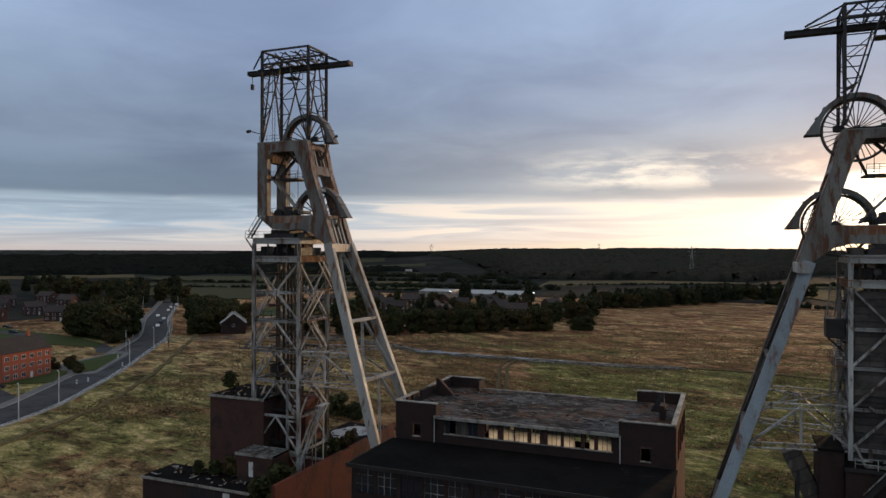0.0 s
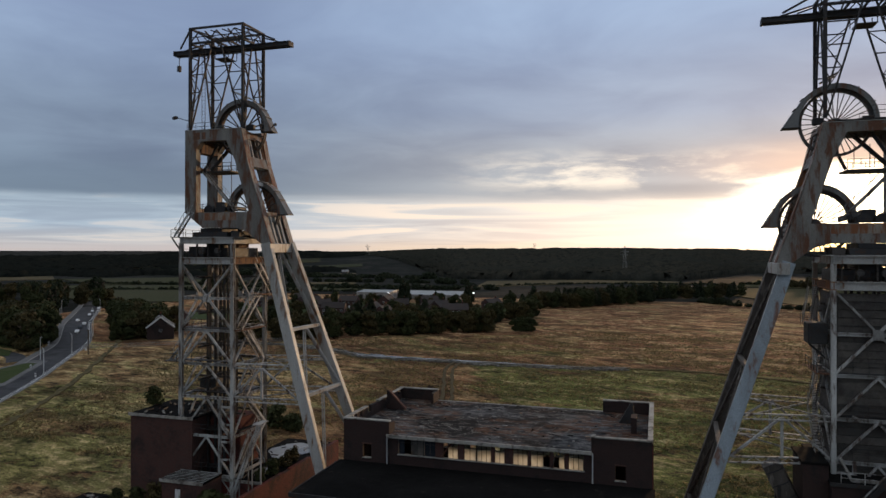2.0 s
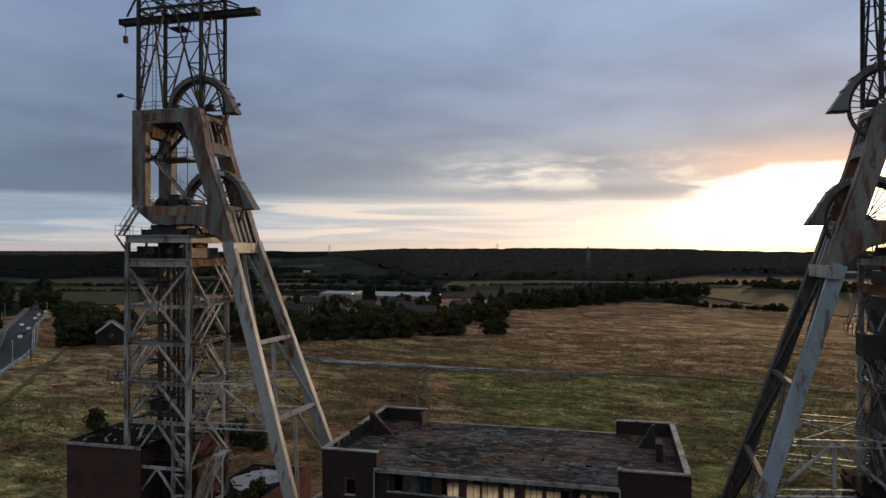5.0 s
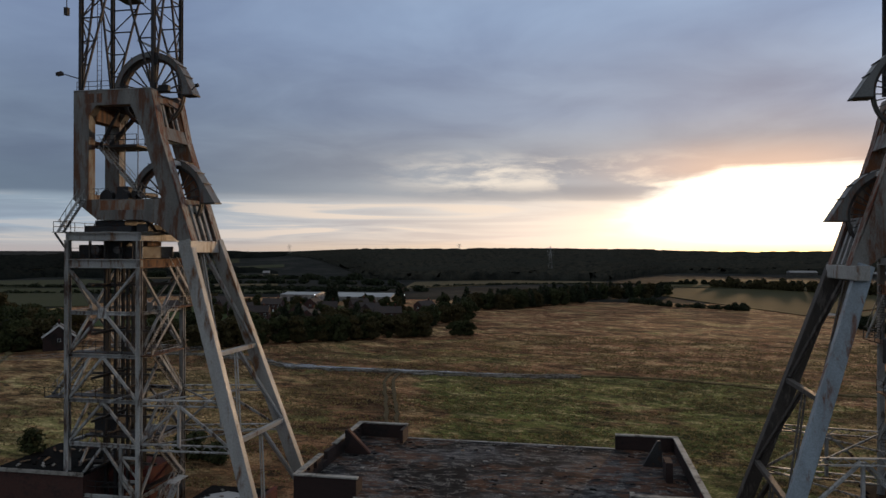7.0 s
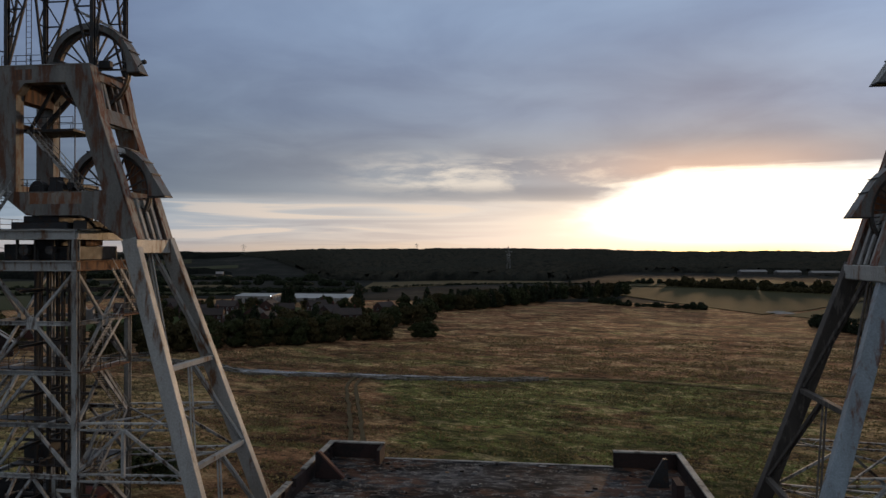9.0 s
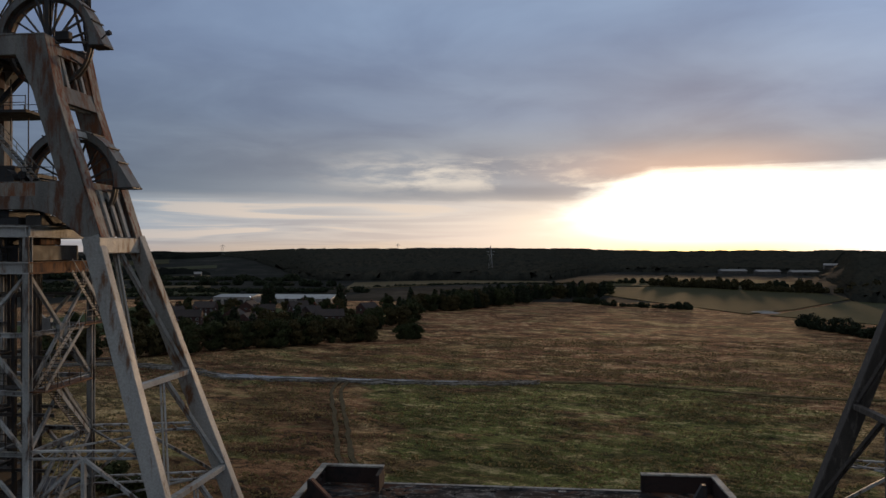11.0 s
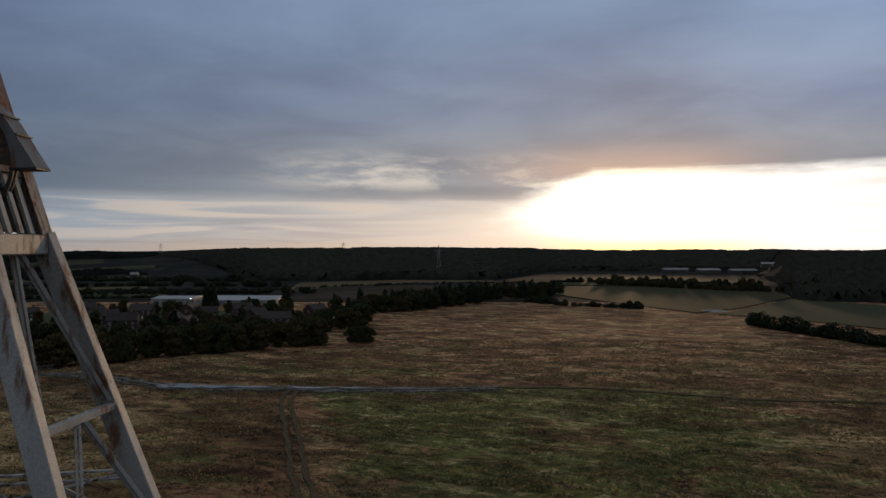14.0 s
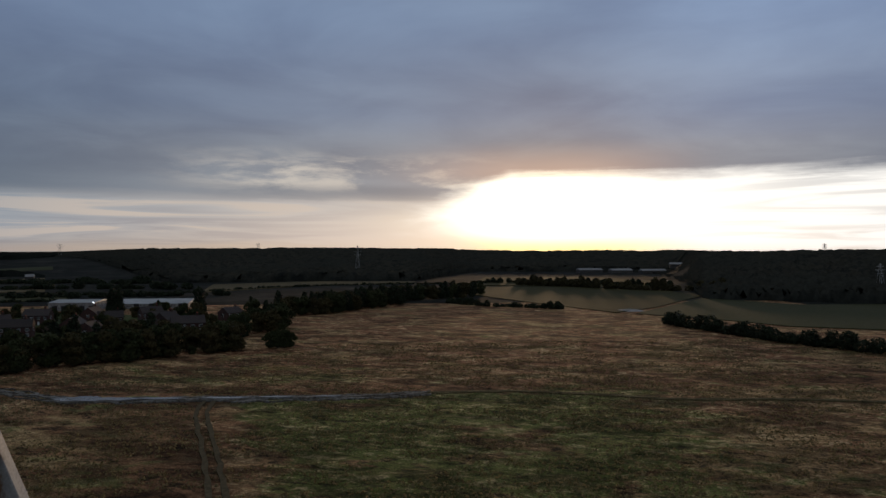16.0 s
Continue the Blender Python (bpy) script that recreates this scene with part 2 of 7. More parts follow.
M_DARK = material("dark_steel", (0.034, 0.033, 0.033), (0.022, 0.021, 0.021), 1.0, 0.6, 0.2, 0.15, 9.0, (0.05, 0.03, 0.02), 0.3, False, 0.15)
M_RUST = material("orange_rust", (0.25, 0.10, 0.035), (0.16, 0.07, 0.035), 1.2, 0.8, 0.0, 0.3, 10.0, (0.09, 0.05, 0.035), 0.5, True, 0.1)
M_WHEEL = material("sheave_steel", (0.10, 0.095, 0.09), (0.06, 0.055, 0.05), 1.5, 0.55, 0.3, 0.15, 9.0, (0.12, 0.05, 0.025), 0.3)
M_SHROUD = material("shroud_plate", (0.17, 0.172, 0.165), (0.11, 0.108, 0.10), 1.0, 0.5, 0.0, 0.12, 9.0, (0.13, 0.06, 0.035), 0.35, True)
M_CLAD = material("grey_cladding_board", (0.082, 0.073, 0.062), (0.046, 0.041, 0.036), 1.0, 0.7, 0.0, 0.2, 9.0, (0.045, 0.037, 0.032), 0.3, False, 0.3)
M_CONCRETE = material("concrete", (0.30, 0.285, 0.26), (0.21, 0.20, 0.185), 0.8, 0.85, 0.0, 0.25, 8.0, (0.10, 0.09, 0.075), 0.35)
M_COPING = material("pale_coping_stone", (0.33, 0.31, 0.275), (0.22, 0.205, 0.18), 1.0, 0.8, 0.0, 0.25, 8.0, (0.10, 0.088, 0.075), 0.35, False, 0.12)
M_FELT = material("dark_roof_felt", (0.0065, 0.0064, 0.0063), (0.010, 0.0097, 0.0095), 0.6, 0.95, 0.0, 0.3, 7.0, (0.022, 0.02, 0.018), 0.12, False, 0.0, 0.03)
M_WOOD = material("bare_timber", (0.22, 0.14, 0.08), (0.14, 0.09, 0.055), 2.0, 0.8, 0.0, 0.2, 12.0, None, 0.3, False, 0.2)
M_WHITE = material("white_painted_metal", (0.66, 0.66, 0.64), (0.5, 0.5, 0.48), 1.0, 0.55, 0.0, 0.1, 9.0, (0.25, 0.22, 0.18), 0.2, False, 0.05)
M_ASPHALT = material("asphalt", (0.044, 0.044, 0.047), (0.034, 0.034, 0.037), 0.12, 0.8, 0.0, 0.15, 6.0, (0.028, 0.028, 0.031), 0.3, False, 0.0, 0.15)
M_PAVE = material("pavement_slab", (0.13, 0.128, 0.125), (0.10, 0.098, 0.096), 0.3, 0.85, 0.0, 0.15, 6.0)
M_KERB = material("kerb_stone", (0.26, 0.255, 0.245), (0.2, 0.195, 0.19), 0.6, 0.8, 0.0, 0.15, 6.0, None, 0.3, False, 0.12)
M_LAWN = material("mown_grass", (0.042, 0.060, 0.020), (0.055, 0.066, 0.026), 0.3, 0.95, 0.0, 0.4, 8.0, None, 0.3, False, 0.0, 0.05)
M_TILE = material("brown_roof_tile", (0.045, 0.033, 0.029), (0.033, 0.026, 0.024), 0.8, 0.85, 0.0, 0.3, 9.0, (0.04, 0.034, 0.031), 0.35, False, 0.25)
M_BARK = material("bark", (0.09, 0.065, 0.045), (0.06, 0.045, 0.035), 3.0, 0.95, 0.0, 0.5, 12.0)
# base colour raised to carry part of the sky's reflection
M_WATER = material("puddle_water", (0.20, 0.185, 0.16), (0.15, 0.14, 0.125), 0.3, 0.2, 0.0, 0.02, 2.0)
M_MUD = material("bare_mud", (0.10, 0.088, 0.07), (0.062, 0.05, 0.034), 1.0, 0.85, 0.0, 0.3, 5.0, (0.20, 0.188, 0.17), 0.5, False, 0.0, 0.12)
M_MUD_D = material("dark_trodden_grass", (0.082, 0.064, 0.038), (0.105, 0.083, 0.048), 1.2, 0.98, 0.0, 0.4, 5.0, (0.058, 0.048, 0.029), 0.5, False, 0.0, 0.03)
M_ROOFSHEET = material("pale_sheet_roof", (0.34, 0.345, 0.34), (0.25, 0.255, 0.25), 0.1, 0.6, 0.0, 0.05, 3.0)
M_STRAW = material("dry_straw_grass", (0.15, 0.118, 0.06), (0.10, 0.085, 0.042), 1.2, 0.95, 0.0, 0.5, 5.0, (0.075, 0.062, 0.032), 0.5, False, 0.0, 0.03)
M_CAR_W = material("white_car_paint", (0.70, 0.70, 0.70), (0.66, 0.66, 0.66), 0.5, 0.25, 0.0, 0.0, 5.0)
M_CAR_D = material("dark_car_paint", (0.04, 0.045, 0.055), (0.035, 0.04, 0.05), 0.5, 0.25, 0.0, 0.0, 5.0)
M_TYRE = material("tyre_rubber", (0.02, 0.02, 0.02), None, 1.0, 0.85)
M_SIGN = material("sign_plate", (0.72, 0.72, 0.70), (0.6, 0.6, 0.58), 1.0, 0.5)


def brick_material(name, c1, c2, mortar, soot, soot_amount):
    m = bpy.data.materials.new(name)
    m.use_nodes = True
    n = Nodes(m.node_tree)
    pos = n.add("ShaderNodeNewGeometry").outputs["Position"]
    sp = n.add("ShaderNodeSeparateXYZ", i0=pos)
    flat = n.add("ShaderNodeCombineXYZ", i0=n.math("ADD", sp.outputs[0], sp.outputs[1]), i1=sp.outputs[2], i2=0.0).outputs[0]
    br = n.tree.nodes.new("ShaderNodeTexBrick")
    for k, v in (("Vector", flat), ("Color1", (*c1, 1)), ("Color2", (*c2, 1)), ("Mortar", (*mortar, 1)), ("Scale", 1.0), ("Mortar Size", 0.008), ("Brick Width", 0.225), ("Row Height", 0.075)):
        n.put(br.inputs[k], v)
    big = n.noise(pos, 0.25, 6.0, 0.6, 0.5)
    fine = n.noise(pos, 3.0, 5.0, 0.6)
    col = n.mix(n.span(n.math("ADD", n.math("MULTIPLY", big, 0.7), n.math("MULTIPLY", fine, 0.3)), 0.62 - soot_amount * 0.3, 0.78 - soot_amount * 0.3), br.outputs[0], (*soot, 1))
    b = n.add("ShaderNodeBump", Strength=0.4, Distance=0.02, Height=n.math("SUBTRACT", fine, br.outputs[1]))
    s = n.add("ShaderNodeBsdfPrincipled", Base_Color=col, Roughness=0.88, Normal=b.outputs[0])
    s.inputs["Specular IOR Level"].default_value = 0.2
    n.add("ShaderNodeOutputMaterial", i0=s.outputs[0])
    return m


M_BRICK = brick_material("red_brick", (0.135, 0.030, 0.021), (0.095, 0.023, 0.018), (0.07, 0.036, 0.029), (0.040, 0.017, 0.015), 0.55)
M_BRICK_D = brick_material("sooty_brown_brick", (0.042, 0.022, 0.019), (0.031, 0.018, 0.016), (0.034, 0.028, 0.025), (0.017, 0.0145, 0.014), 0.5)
M_BRICK_E = brick_material("dull_red_brick", (0.13, 0.052, 0.034), (0.10, 0.042, 0.03), (0.11, 0.08, 0.065), (0.07, 0.034, 0.024), 0.2)
M_BRICK_M = brick_material("dark_red_brick", (0.085, 0.036, 0.028), (0.062, 0.029, 0.024), (0.06, 0.045, 0.038), (0.03, 0.022, 0.02), 0.45)
M_HOUSE = brick_material("orange_brick", (0.36, 0.085, 0.045), (0.28, 0.066, 0.036), (0.26, 0.15, 0.11), (0.22, 0.09, 0.05), 0.1)


def glass_material(name, tint, rough=0.05):
    m = bpy.data.materials.new(name)
    m.use_nodes = True
    n = Nodes(m.node_tree)
    pos = n.add("ShaderNodeNewGeometry").outputs["Position"]
    s = n.add("ShaderNodeBsdfPrincipled", Base_Color=(*tint, 1), Roughness=n.span(n.noise(pos, 1.5), 0.3, 0.7, rough, rough + 0.15))
    s.inputs["Specular IOR Level"].default_value = 0.6
    n.add("ShaderNodeOutputMaterial", i0=s.outputs[0])
    return m


M_GLASS = glass_material("dark_window_glass", (0.02, 0.024, 0.03))

# translucent, yellowed sheet that lets the evening light through
M_SHEET = bpy.data.materials.new("yellowed_translucent_sheet")
M_SHEET.use_nodes = True
n = Nodes(M_SHEET.node_tree)
pos = n.add("ShaderNodeNewGeometry").outputs["Position"]
col = n.mix(n.span(n.noise(pos, 1.2, 6.0, 0.65), 0.35, 0.65), (0.56, 0.62, 0.70, 1), (0.42, 0.45, 0.48, 1))
t1 = n.add("ShaderNodeBsdfTranslucent", Color=col)
d1 = n.add("ShaderNodeBsdfDiffuse", Color=(0.30, 0.25, 0.15, 1))
n.add("ShaderNodeOutputMaterial", i0=n.add("ShaderNodeMixShader", i0=0.22, i1=t1.outputs[0], i2=d1.outputs[0]).outputs[0])


def leaf_material(name, a, b):
    m = bpy.data.materials.new(name)
    m.use_nodes = True
    n = Nodes(m.node_tree)
    g = n.add("ShaderNodeNewGeometry")
    big = n.noise(g.outputs["Position"], 0.25, 3.0)
    o = n.add("ShaderNodeObjectInfo").outputs["Random"]
    f = n.math("ADD", n.math("MULTIPLY", g.outputs["Random Per Island"], 0.5), n.math("ADD", n.math("MULTIPLY", n.span(big, 0.35, 0.65), 0.25), n.math("MULTIPLY", o, 0.25)))
    s = n.add("ShaderNodeBsdfPrincipled", Base_Color=n.mix(f, (*a, 1), (*b, 1)), Roughness=0.8)
    s.inputs["Specular IOR Level"].default_value = 0.15
    n.add("ShaderNodeOutputMaterial", i0=s.outputs[0])
    return m


M_LEAF = leaf_material("green_leaf", (0.02, 0.028, 0.010), (0.05, 0.052, 0.018))
M_LEAF_A = leaf_material("autumn_leaf", (0.028, 0.028, 0.011), (0.075, 0.055, 0.02))
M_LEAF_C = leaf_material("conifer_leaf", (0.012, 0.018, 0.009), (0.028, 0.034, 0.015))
M_BLADE = bpy.data.materials.new("dry_grass_blade")
M_BLADE.use_nodes = True
n = Nodes(M_BLADE.node_tree)
isl = n.add("ShaderNodeNewGeometry").outputs["Random Per Island"]
col = n.mix(isl, (0.13, 0.108, 0.052, 1), (0.34, 0.275, 0.145, 1))
n.add("ShaderNodeOutputMaterial", i0=n.add("ShaderNodeMixShader", i0=0.6, i1=n.add("ShaderNodeBsdfDiffuse", Color=col).outputs[0], i2=n.add("ShaderNodeBsdfTranslucent", Color=col).outputs[0]).outputs[0])

# rough pasture: straw, brown and green drifts, pale grass heads and hollows with shade painted in, drawn out across the
# slope
M_FIELD = bpy.data.materials.new("rough_pasture")
M_FIELD.use_nodes = True
n = Nodes(M_FIELD.node_tree)
pos = n.add("ShaderNodeNewGeometry").outputs["Position"]
slant = n.add("ShaderNodeVectorRotate", Angle=0.32, i0=pos).outputs[0]
wide = n.add("ShaderNodeVectorMath", {"operation": "MULTIPLY"}, i0=slant, i1=(0.6, 1.0, 1.0)).outputs[0]
thin = n.add("ShaderNodeVectorMath", {"operation": "MULTIPLY"}, i0=slant, i1=(0.5, 1.0, 1.0)).outputs[0]
n1 = n.noise(wide, 0.016, 5.0, 0.55, 0.5)
n2 = n.noise(wide, 0.055, 6.0, 0.62, 0.6)
n25 = n.noise(thin, 0.16, 6.0, 0.66, 0.7)
n3 = n.noise(wide, 0.55, 8.0, 0.78, 0.6)
n4 = n.noise(pos, 2.4, 5.0, 0.7)
sp = n.add("ShaderNodeSeparateXYZ", i0=pos)
px, py = sp.outputs[0], sp.outputs[1]
# distance to the right of the old wheel ruts that run up the slope
off = n.math("ADD", n.math("SUBTRACT", px, n.math("MULTIPLY", n.math("SUBTRACT", 149.0, py), 0.29)), 32.0)
off = n.math("ADD", off, n.math("MULTIPLY", n.math("SUBTRACT", n2, 0.5), 26.0))
near = n.span(py, 172.0, 158.0)
lush = n.math("MULTIPLY", n.math("MULTIPLY", n.span(off, 1.0, 20.0), n.span(px, 120.0, 40.0)), near)
lush = n.math("ADD", lush, n.math("MULTIPLY", n.math("MULTIPLY", n.span(py, 182.0, 196.0), n.span(py, 262.0, 226.0)), n.span(n.math("ABSOLUTE", n.math("ADD", px, 30.0)), 70.0, 20.0, 0.0, 0.6)))
lush = n.math("ADD", lush, n.math("MULTIPLY", n.span(px, -40.0, -75.0, 0.0, 0.7), n.span(py, 130.0, 70.0)))
bare = n.math("ADD", n.math("MULTIPLY", n.math("MULTIPLY", n.span(off, 3.0, -6.0), n.span(off, -60.0, -25.0)), near), n.span(n.math("ABSOLUTE", n.math("SUBTRACT", py, 174.0)), 11.0, 3.0, 0.0, 0.8))
straw, brown, green, pale, hollow_shade = (0.245, 0.154, 0.072, 1), (0.165, 0.083, 0.042, 1), (0.088, 0.098, 0.027, 1), (0.52, 0.375, 0.200, 1), (0.026, 0.021, 0.012, 1)
mixed = n.math("ADD", n.math("MULTIPLY", n1, 0.2), n.math("ADD", n.math("MULTIPLY", n2, 0.48), n.math("MULTIPLY", n25, 0.32)))
col = n.mix(n.span(n.math("ADD", mixed, n.math("MULTIPLY", bare, 0.10)), 0.445, 0.525), straw, brown)
col = n.mix(n.span(n.math("ADD", n.math("MULTIPLY", lush, 0.135), n.math("ADD", n.math("MULTIPLY", n25, 0.5), n.math("MULTIPLY", n.noise(wide, 0.045, 5.0, 0.6, 0.8), 0.5))), 0.535, 0.60, 0.0, 0.95), col, green)
col = n.mix(n.math("MULTIPLY", n.math("MULTIPLY", n.span(px, -18.0, -62.0, 0.0, 0.42), n.span(py, 175.0, 130.0)), n.span(n25, 0.36, 0.56)), col, (0.30, 0.238, 0.105, 1))
col = n.mix(n.math("MULTIPLY", n.span(py, 182.0, 214.0, 0.0, 0.9), n.span(n2, 0.40, 0.54)), col, (0.190, 0.090, 0.046, 1))
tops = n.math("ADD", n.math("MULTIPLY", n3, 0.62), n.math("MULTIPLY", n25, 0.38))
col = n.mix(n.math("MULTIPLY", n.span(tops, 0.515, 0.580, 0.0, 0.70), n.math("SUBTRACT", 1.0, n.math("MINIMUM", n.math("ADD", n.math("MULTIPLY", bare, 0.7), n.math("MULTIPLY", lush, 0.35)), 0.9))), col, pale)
col = n.mix(n.span(tops, 0.485, 0.425, 0.0, 0.9), col, hollow_shade)
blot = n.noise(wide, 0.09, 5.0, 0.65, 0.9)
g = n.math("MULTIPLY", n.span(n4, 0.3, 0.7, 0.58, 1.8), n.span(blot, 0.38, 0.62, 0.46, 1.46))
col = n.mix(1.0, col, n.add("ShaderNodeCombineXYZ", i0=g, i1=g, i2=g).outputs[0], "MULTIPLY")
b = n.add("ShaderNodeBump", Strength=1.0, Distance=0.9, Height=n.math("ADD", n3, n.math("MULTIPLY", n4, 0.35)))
s = n.add("ShaderNodeBsdfPrincipled", Base_Color=col, Roughness=0.97, Normal=b.outputs[0])
s.inputs["Specular IOR Level"].default_value = 0.05
n.add("ShaderNodeOutputMaterial", i0=s.outputs[0])

M_GREENFIELD = material("green_crop_field", (0.041, 0.045, 0.020), (0.050, 0.050, 0.024), 0.03, 0.95, 0.0, 0.3, 40.0, None, 0.3, False, 0.0, 0.05)
M_TANFIELD = material("stubble_field", (0.115, 0.088, 0.046), (0.085, 0.068, 0.036), 0.03, 0.95, 0.0, 0.3, 40.0, None, 0.3, False, 0.0, 0.05)
M_OLIVE = material("olive_meadow", (0.048, 0.044, 0.018), (0.034, 0.034, 0.014), 0.03, 0.98, 0.0, 0.3, 40.0, None, 0.3, False, 0.0, 0.05)
# far farmland: long strips of stubble, grass and dark wood seen edge-on
M_FAR = bpy.data.materials.new("far_farmland")
M_FAR.use_nodes = True
n = Nodes(M_FAR.node_tree)
pos = n.add("ShaderNodeNewGeometry").outputs["Position"]
strips = n.add("ShaderNodeVectorMath", {"operation": "MULTIPLY"}, i0=pos, i1=(0.8, 1.0, 0.0)).outputs[0]
f1, f2, f3 = n.noise(strips, 0.009, 5.0, 0.6, 0.3), n.noise(strips, 0.022, 6.0, 0.65, 0.4), n.noise(pos, 0.12, 5.0, 0.6)
col = n.mix(n.span(f1, 0.44, 0.56), (0.017, 0.018, 0.016, 1), (0.029, 0.029, 0.025, 1))
col = n.mix(n.span(f2, 0.52, 0.40, 0.0, 0.6), col, (0.017, 0.019, 0.016, 1))
col = n.mix(n.span(f2, 0.56, 0.66, 0.0, 0.5), col, (0.060, 0.056, 0.045, 1))
g = n.span(f3, 0.3, 0.7, 0.75, 1.25)
col = n.mix(1.0, col, n.add("ShaderNodeCombineXYZ", i0=g, i1=g, i2=g).outputs[0], "MULTIPLY")
s = n.add("ShaderNodeBsdfPrincipled", Base_Color=col, Roughness=1.0)
s.inputs["Specular IOR Level"].default_value = 0.02
n.add("ShaderNodeOutputMaterial", i0=s.outputs[0])
# darker copy of the far woods, tree shade put into its colour
M_WOODS_SHADED = material("conifer_plantation", (0.0125, 0.0145, 0.0125), (0.017, 0.018, 0.0145), 0.02, 1.0, 0.0, 0.2, 20.0, (0.008, 0.0095, 0.0085), 0.4, False, 0.0, 0.0)
M_WOODS = material("far_woodland", (0.032, 0.033, 0.027), (0.040, 0.038, 0.029), 0.02, 1.0, 0.0, 0.2, 20.0, (0.022, 0.023, 0.020), 0.4, False, 0.0, 0.0)


# ---- mesh helpers ----
def mesh(name, verts, faces, mat, smooth=False):
    me = bpy.data.meshes.new(name)
    me.from_pydata([tuple(v) for v in verts], [], faces)
    me.materials.append(mat)
    if smooth:
        me.shade_smooth()
    me.update()
    return me


def thing(name, at, label, category, group="", kind=""):
    """An empty at a thing's base, to which its parts are tied."""
    ob = new(name)
    ob.location = at
    ob.empty_display_size = 0.2
    bpy.context.view_layer.update()
    return tagged(ob, label, category, group, kind)


def tie(ob, parent):
    """Makes ob, built in world coordinates, a part of parent."""
    ob.parent = parent
    if parent.parent is None:
        ob.matrix_parent_inverse = Matrix.Translation(parent.location).inverted()
    return ob


def part(name, me, parent, label=""):
    ob = new(name, me)
    if parent is not None:
        tie(ob, parent)
    if label:
        ob["label"] = label
    return ob


BOX = [(0, 1, 2, 3), (7, 6, 5, 4), (0, 4, 5, 1), (1, 5, 6, 2), (2, 6, 7, 3), (3, 7, 4, 0)]


def box_data(x0, x1, y0, y1, z0, z1):
    return [(x0, y0, z0), (x0, y1, z0), (x1, y1, z0), (x1, y0, z0), (x0, y0, z1), (x0, y1, z1), (x1, y1, z1), (x1, y0, z1)], list(BOX)


def box(name, x0, x1, y0, y1, z0, z1, mat, parent, label="", bevel=0.0):
    """A block with softened edges."""
    if bevel <= 0:
        v, f = box_data(min(x0, x1), max(x0, x1), y0, y1, z0, z1)
        return part(name, mesh(name, v, f, mat), parent, label)
    bm = bmesh.new()
    bmesh.ops.create_cube(bm, size=1.0, matrix=Matrix.Translation(((x0 + x1) / 2, (y0 + y1) / 2, (z0 + z1) / 2)) @ Matrix.Diagonal((abs(x1 - x0), y1 - y0, z1 - z0, 1)))
    bmesh.ops.bevel(bm, geom=bm.edges[:], offset=bevel, segments=1, affect="EDGES")
    me = bpy.data.meshes.new(name)
    bm.to_mesh(me)
    bm.free()
    me.materials.append(mat)
    return part(name, me, parent, label)


def beam_data(p, q, wide, high, section="box", up=(0, 0, 1)):
    """A rolled or boxed section from p to q; wide across, high along up."""
    p, q = Vector(p), Vector(q)
    d = (q - p).normalized()
    u = Vector(up)
    if abs(d.dot(u)) > 0.98:
        u = Vector((0, 1, 0))
    s = d.cross(u).normalized()
    u = s.cross(d)
    a, b, t = wide / 2, high / 2, min(wide, high) * 0.18
    if section == "I":
        prof = [(-a, -b), (a, -b), (a, -b + t), (t / 2, -b + t), (t / 2, b - t), (a, b - t), (a, b), (-a, b), (-a, b - t), (-t / 2, b - t), (-t / 2, -b + t), (-a, -b + t)]
    elif section == "L":
        prof = [(-a, -b), (a, -b), (a, -b + t), (-a + t, -b + t), (-a + t, b), (-a, b)]
    else:
        c = min(a, b) * 0.12
        prof = [(-a + c, -b), (a - c, -b), (a, -b + c), (a, b - c), (a - c, b), (-a + c, b), (-a, b - c), (-a, -b + c)]
    n = len(prof)
    verts = [e + s * x + u * y for e in (p, q) for x, y in prof]
    faces = [(i, (i + 1) % n, n + (i + 1) % n, n + i) for i in range(n)] + [tuple(range(n))[::-1], tuple(range(n, 2 * n))]
    return verts, faces


def beam(name, p, q, wide, high, mat, parent, section="box", up=(0, 0, 1), label=""):
    v, f = beam_data(p, q, wide, high, section, up)
    return part(name, mesh(name, v, f, mat), parent, label)


def merged(pieces):
    verts, faces = [], []
    for v, f in pieces:
        o = len(verts)
        verts += list(v)
        faces += [tuple(i + o for i in q) for q in f]
    return verts, faces


def prism_data(outline, axis, a, b):
    """An outline (pairs) swept along x, y or z from a to b."""
    put = {"x": lambda s, u, v: (s, u, v), "y": lambda s, u, v: (u, s, v), "z": lambda s, u, v: (u, v, s)}[axis]
    n = len(outline)
    verts = [put(s, *o) for s in (a, b) for o in outline]
    faces = [(i, (i + 1) % n, n + (i + 1) % n, n + i) for i in range(n)] + [tuple(range(n))[::-1], tuple(range(n, 2 * n))]
    return verts, faces


def recalc(me):
    bm = bmesh.new()
    bm.from_mesh(me)
    bmesh.ops.recalc_face_normals(bm, faces=bm.faces)
    bm.to_mesh(me)
    bm.free()
    return me


# ---- ground and distance ----
def smooth(a, b, v):
    t = min(max((v - a) / (b - a), 0.0), 1.0)
    return t * t * (3 - 2 * t)


def bearing(x, y):
    return math.degrees(math.atan2(x - 12, y + 30))


def woods_from(a):
    """How far off the woods on the rising ground begin, by bearing."""
    return 900 + 380 * smooth(3, 9, a) + 300 * smooth(-22, -40, a)


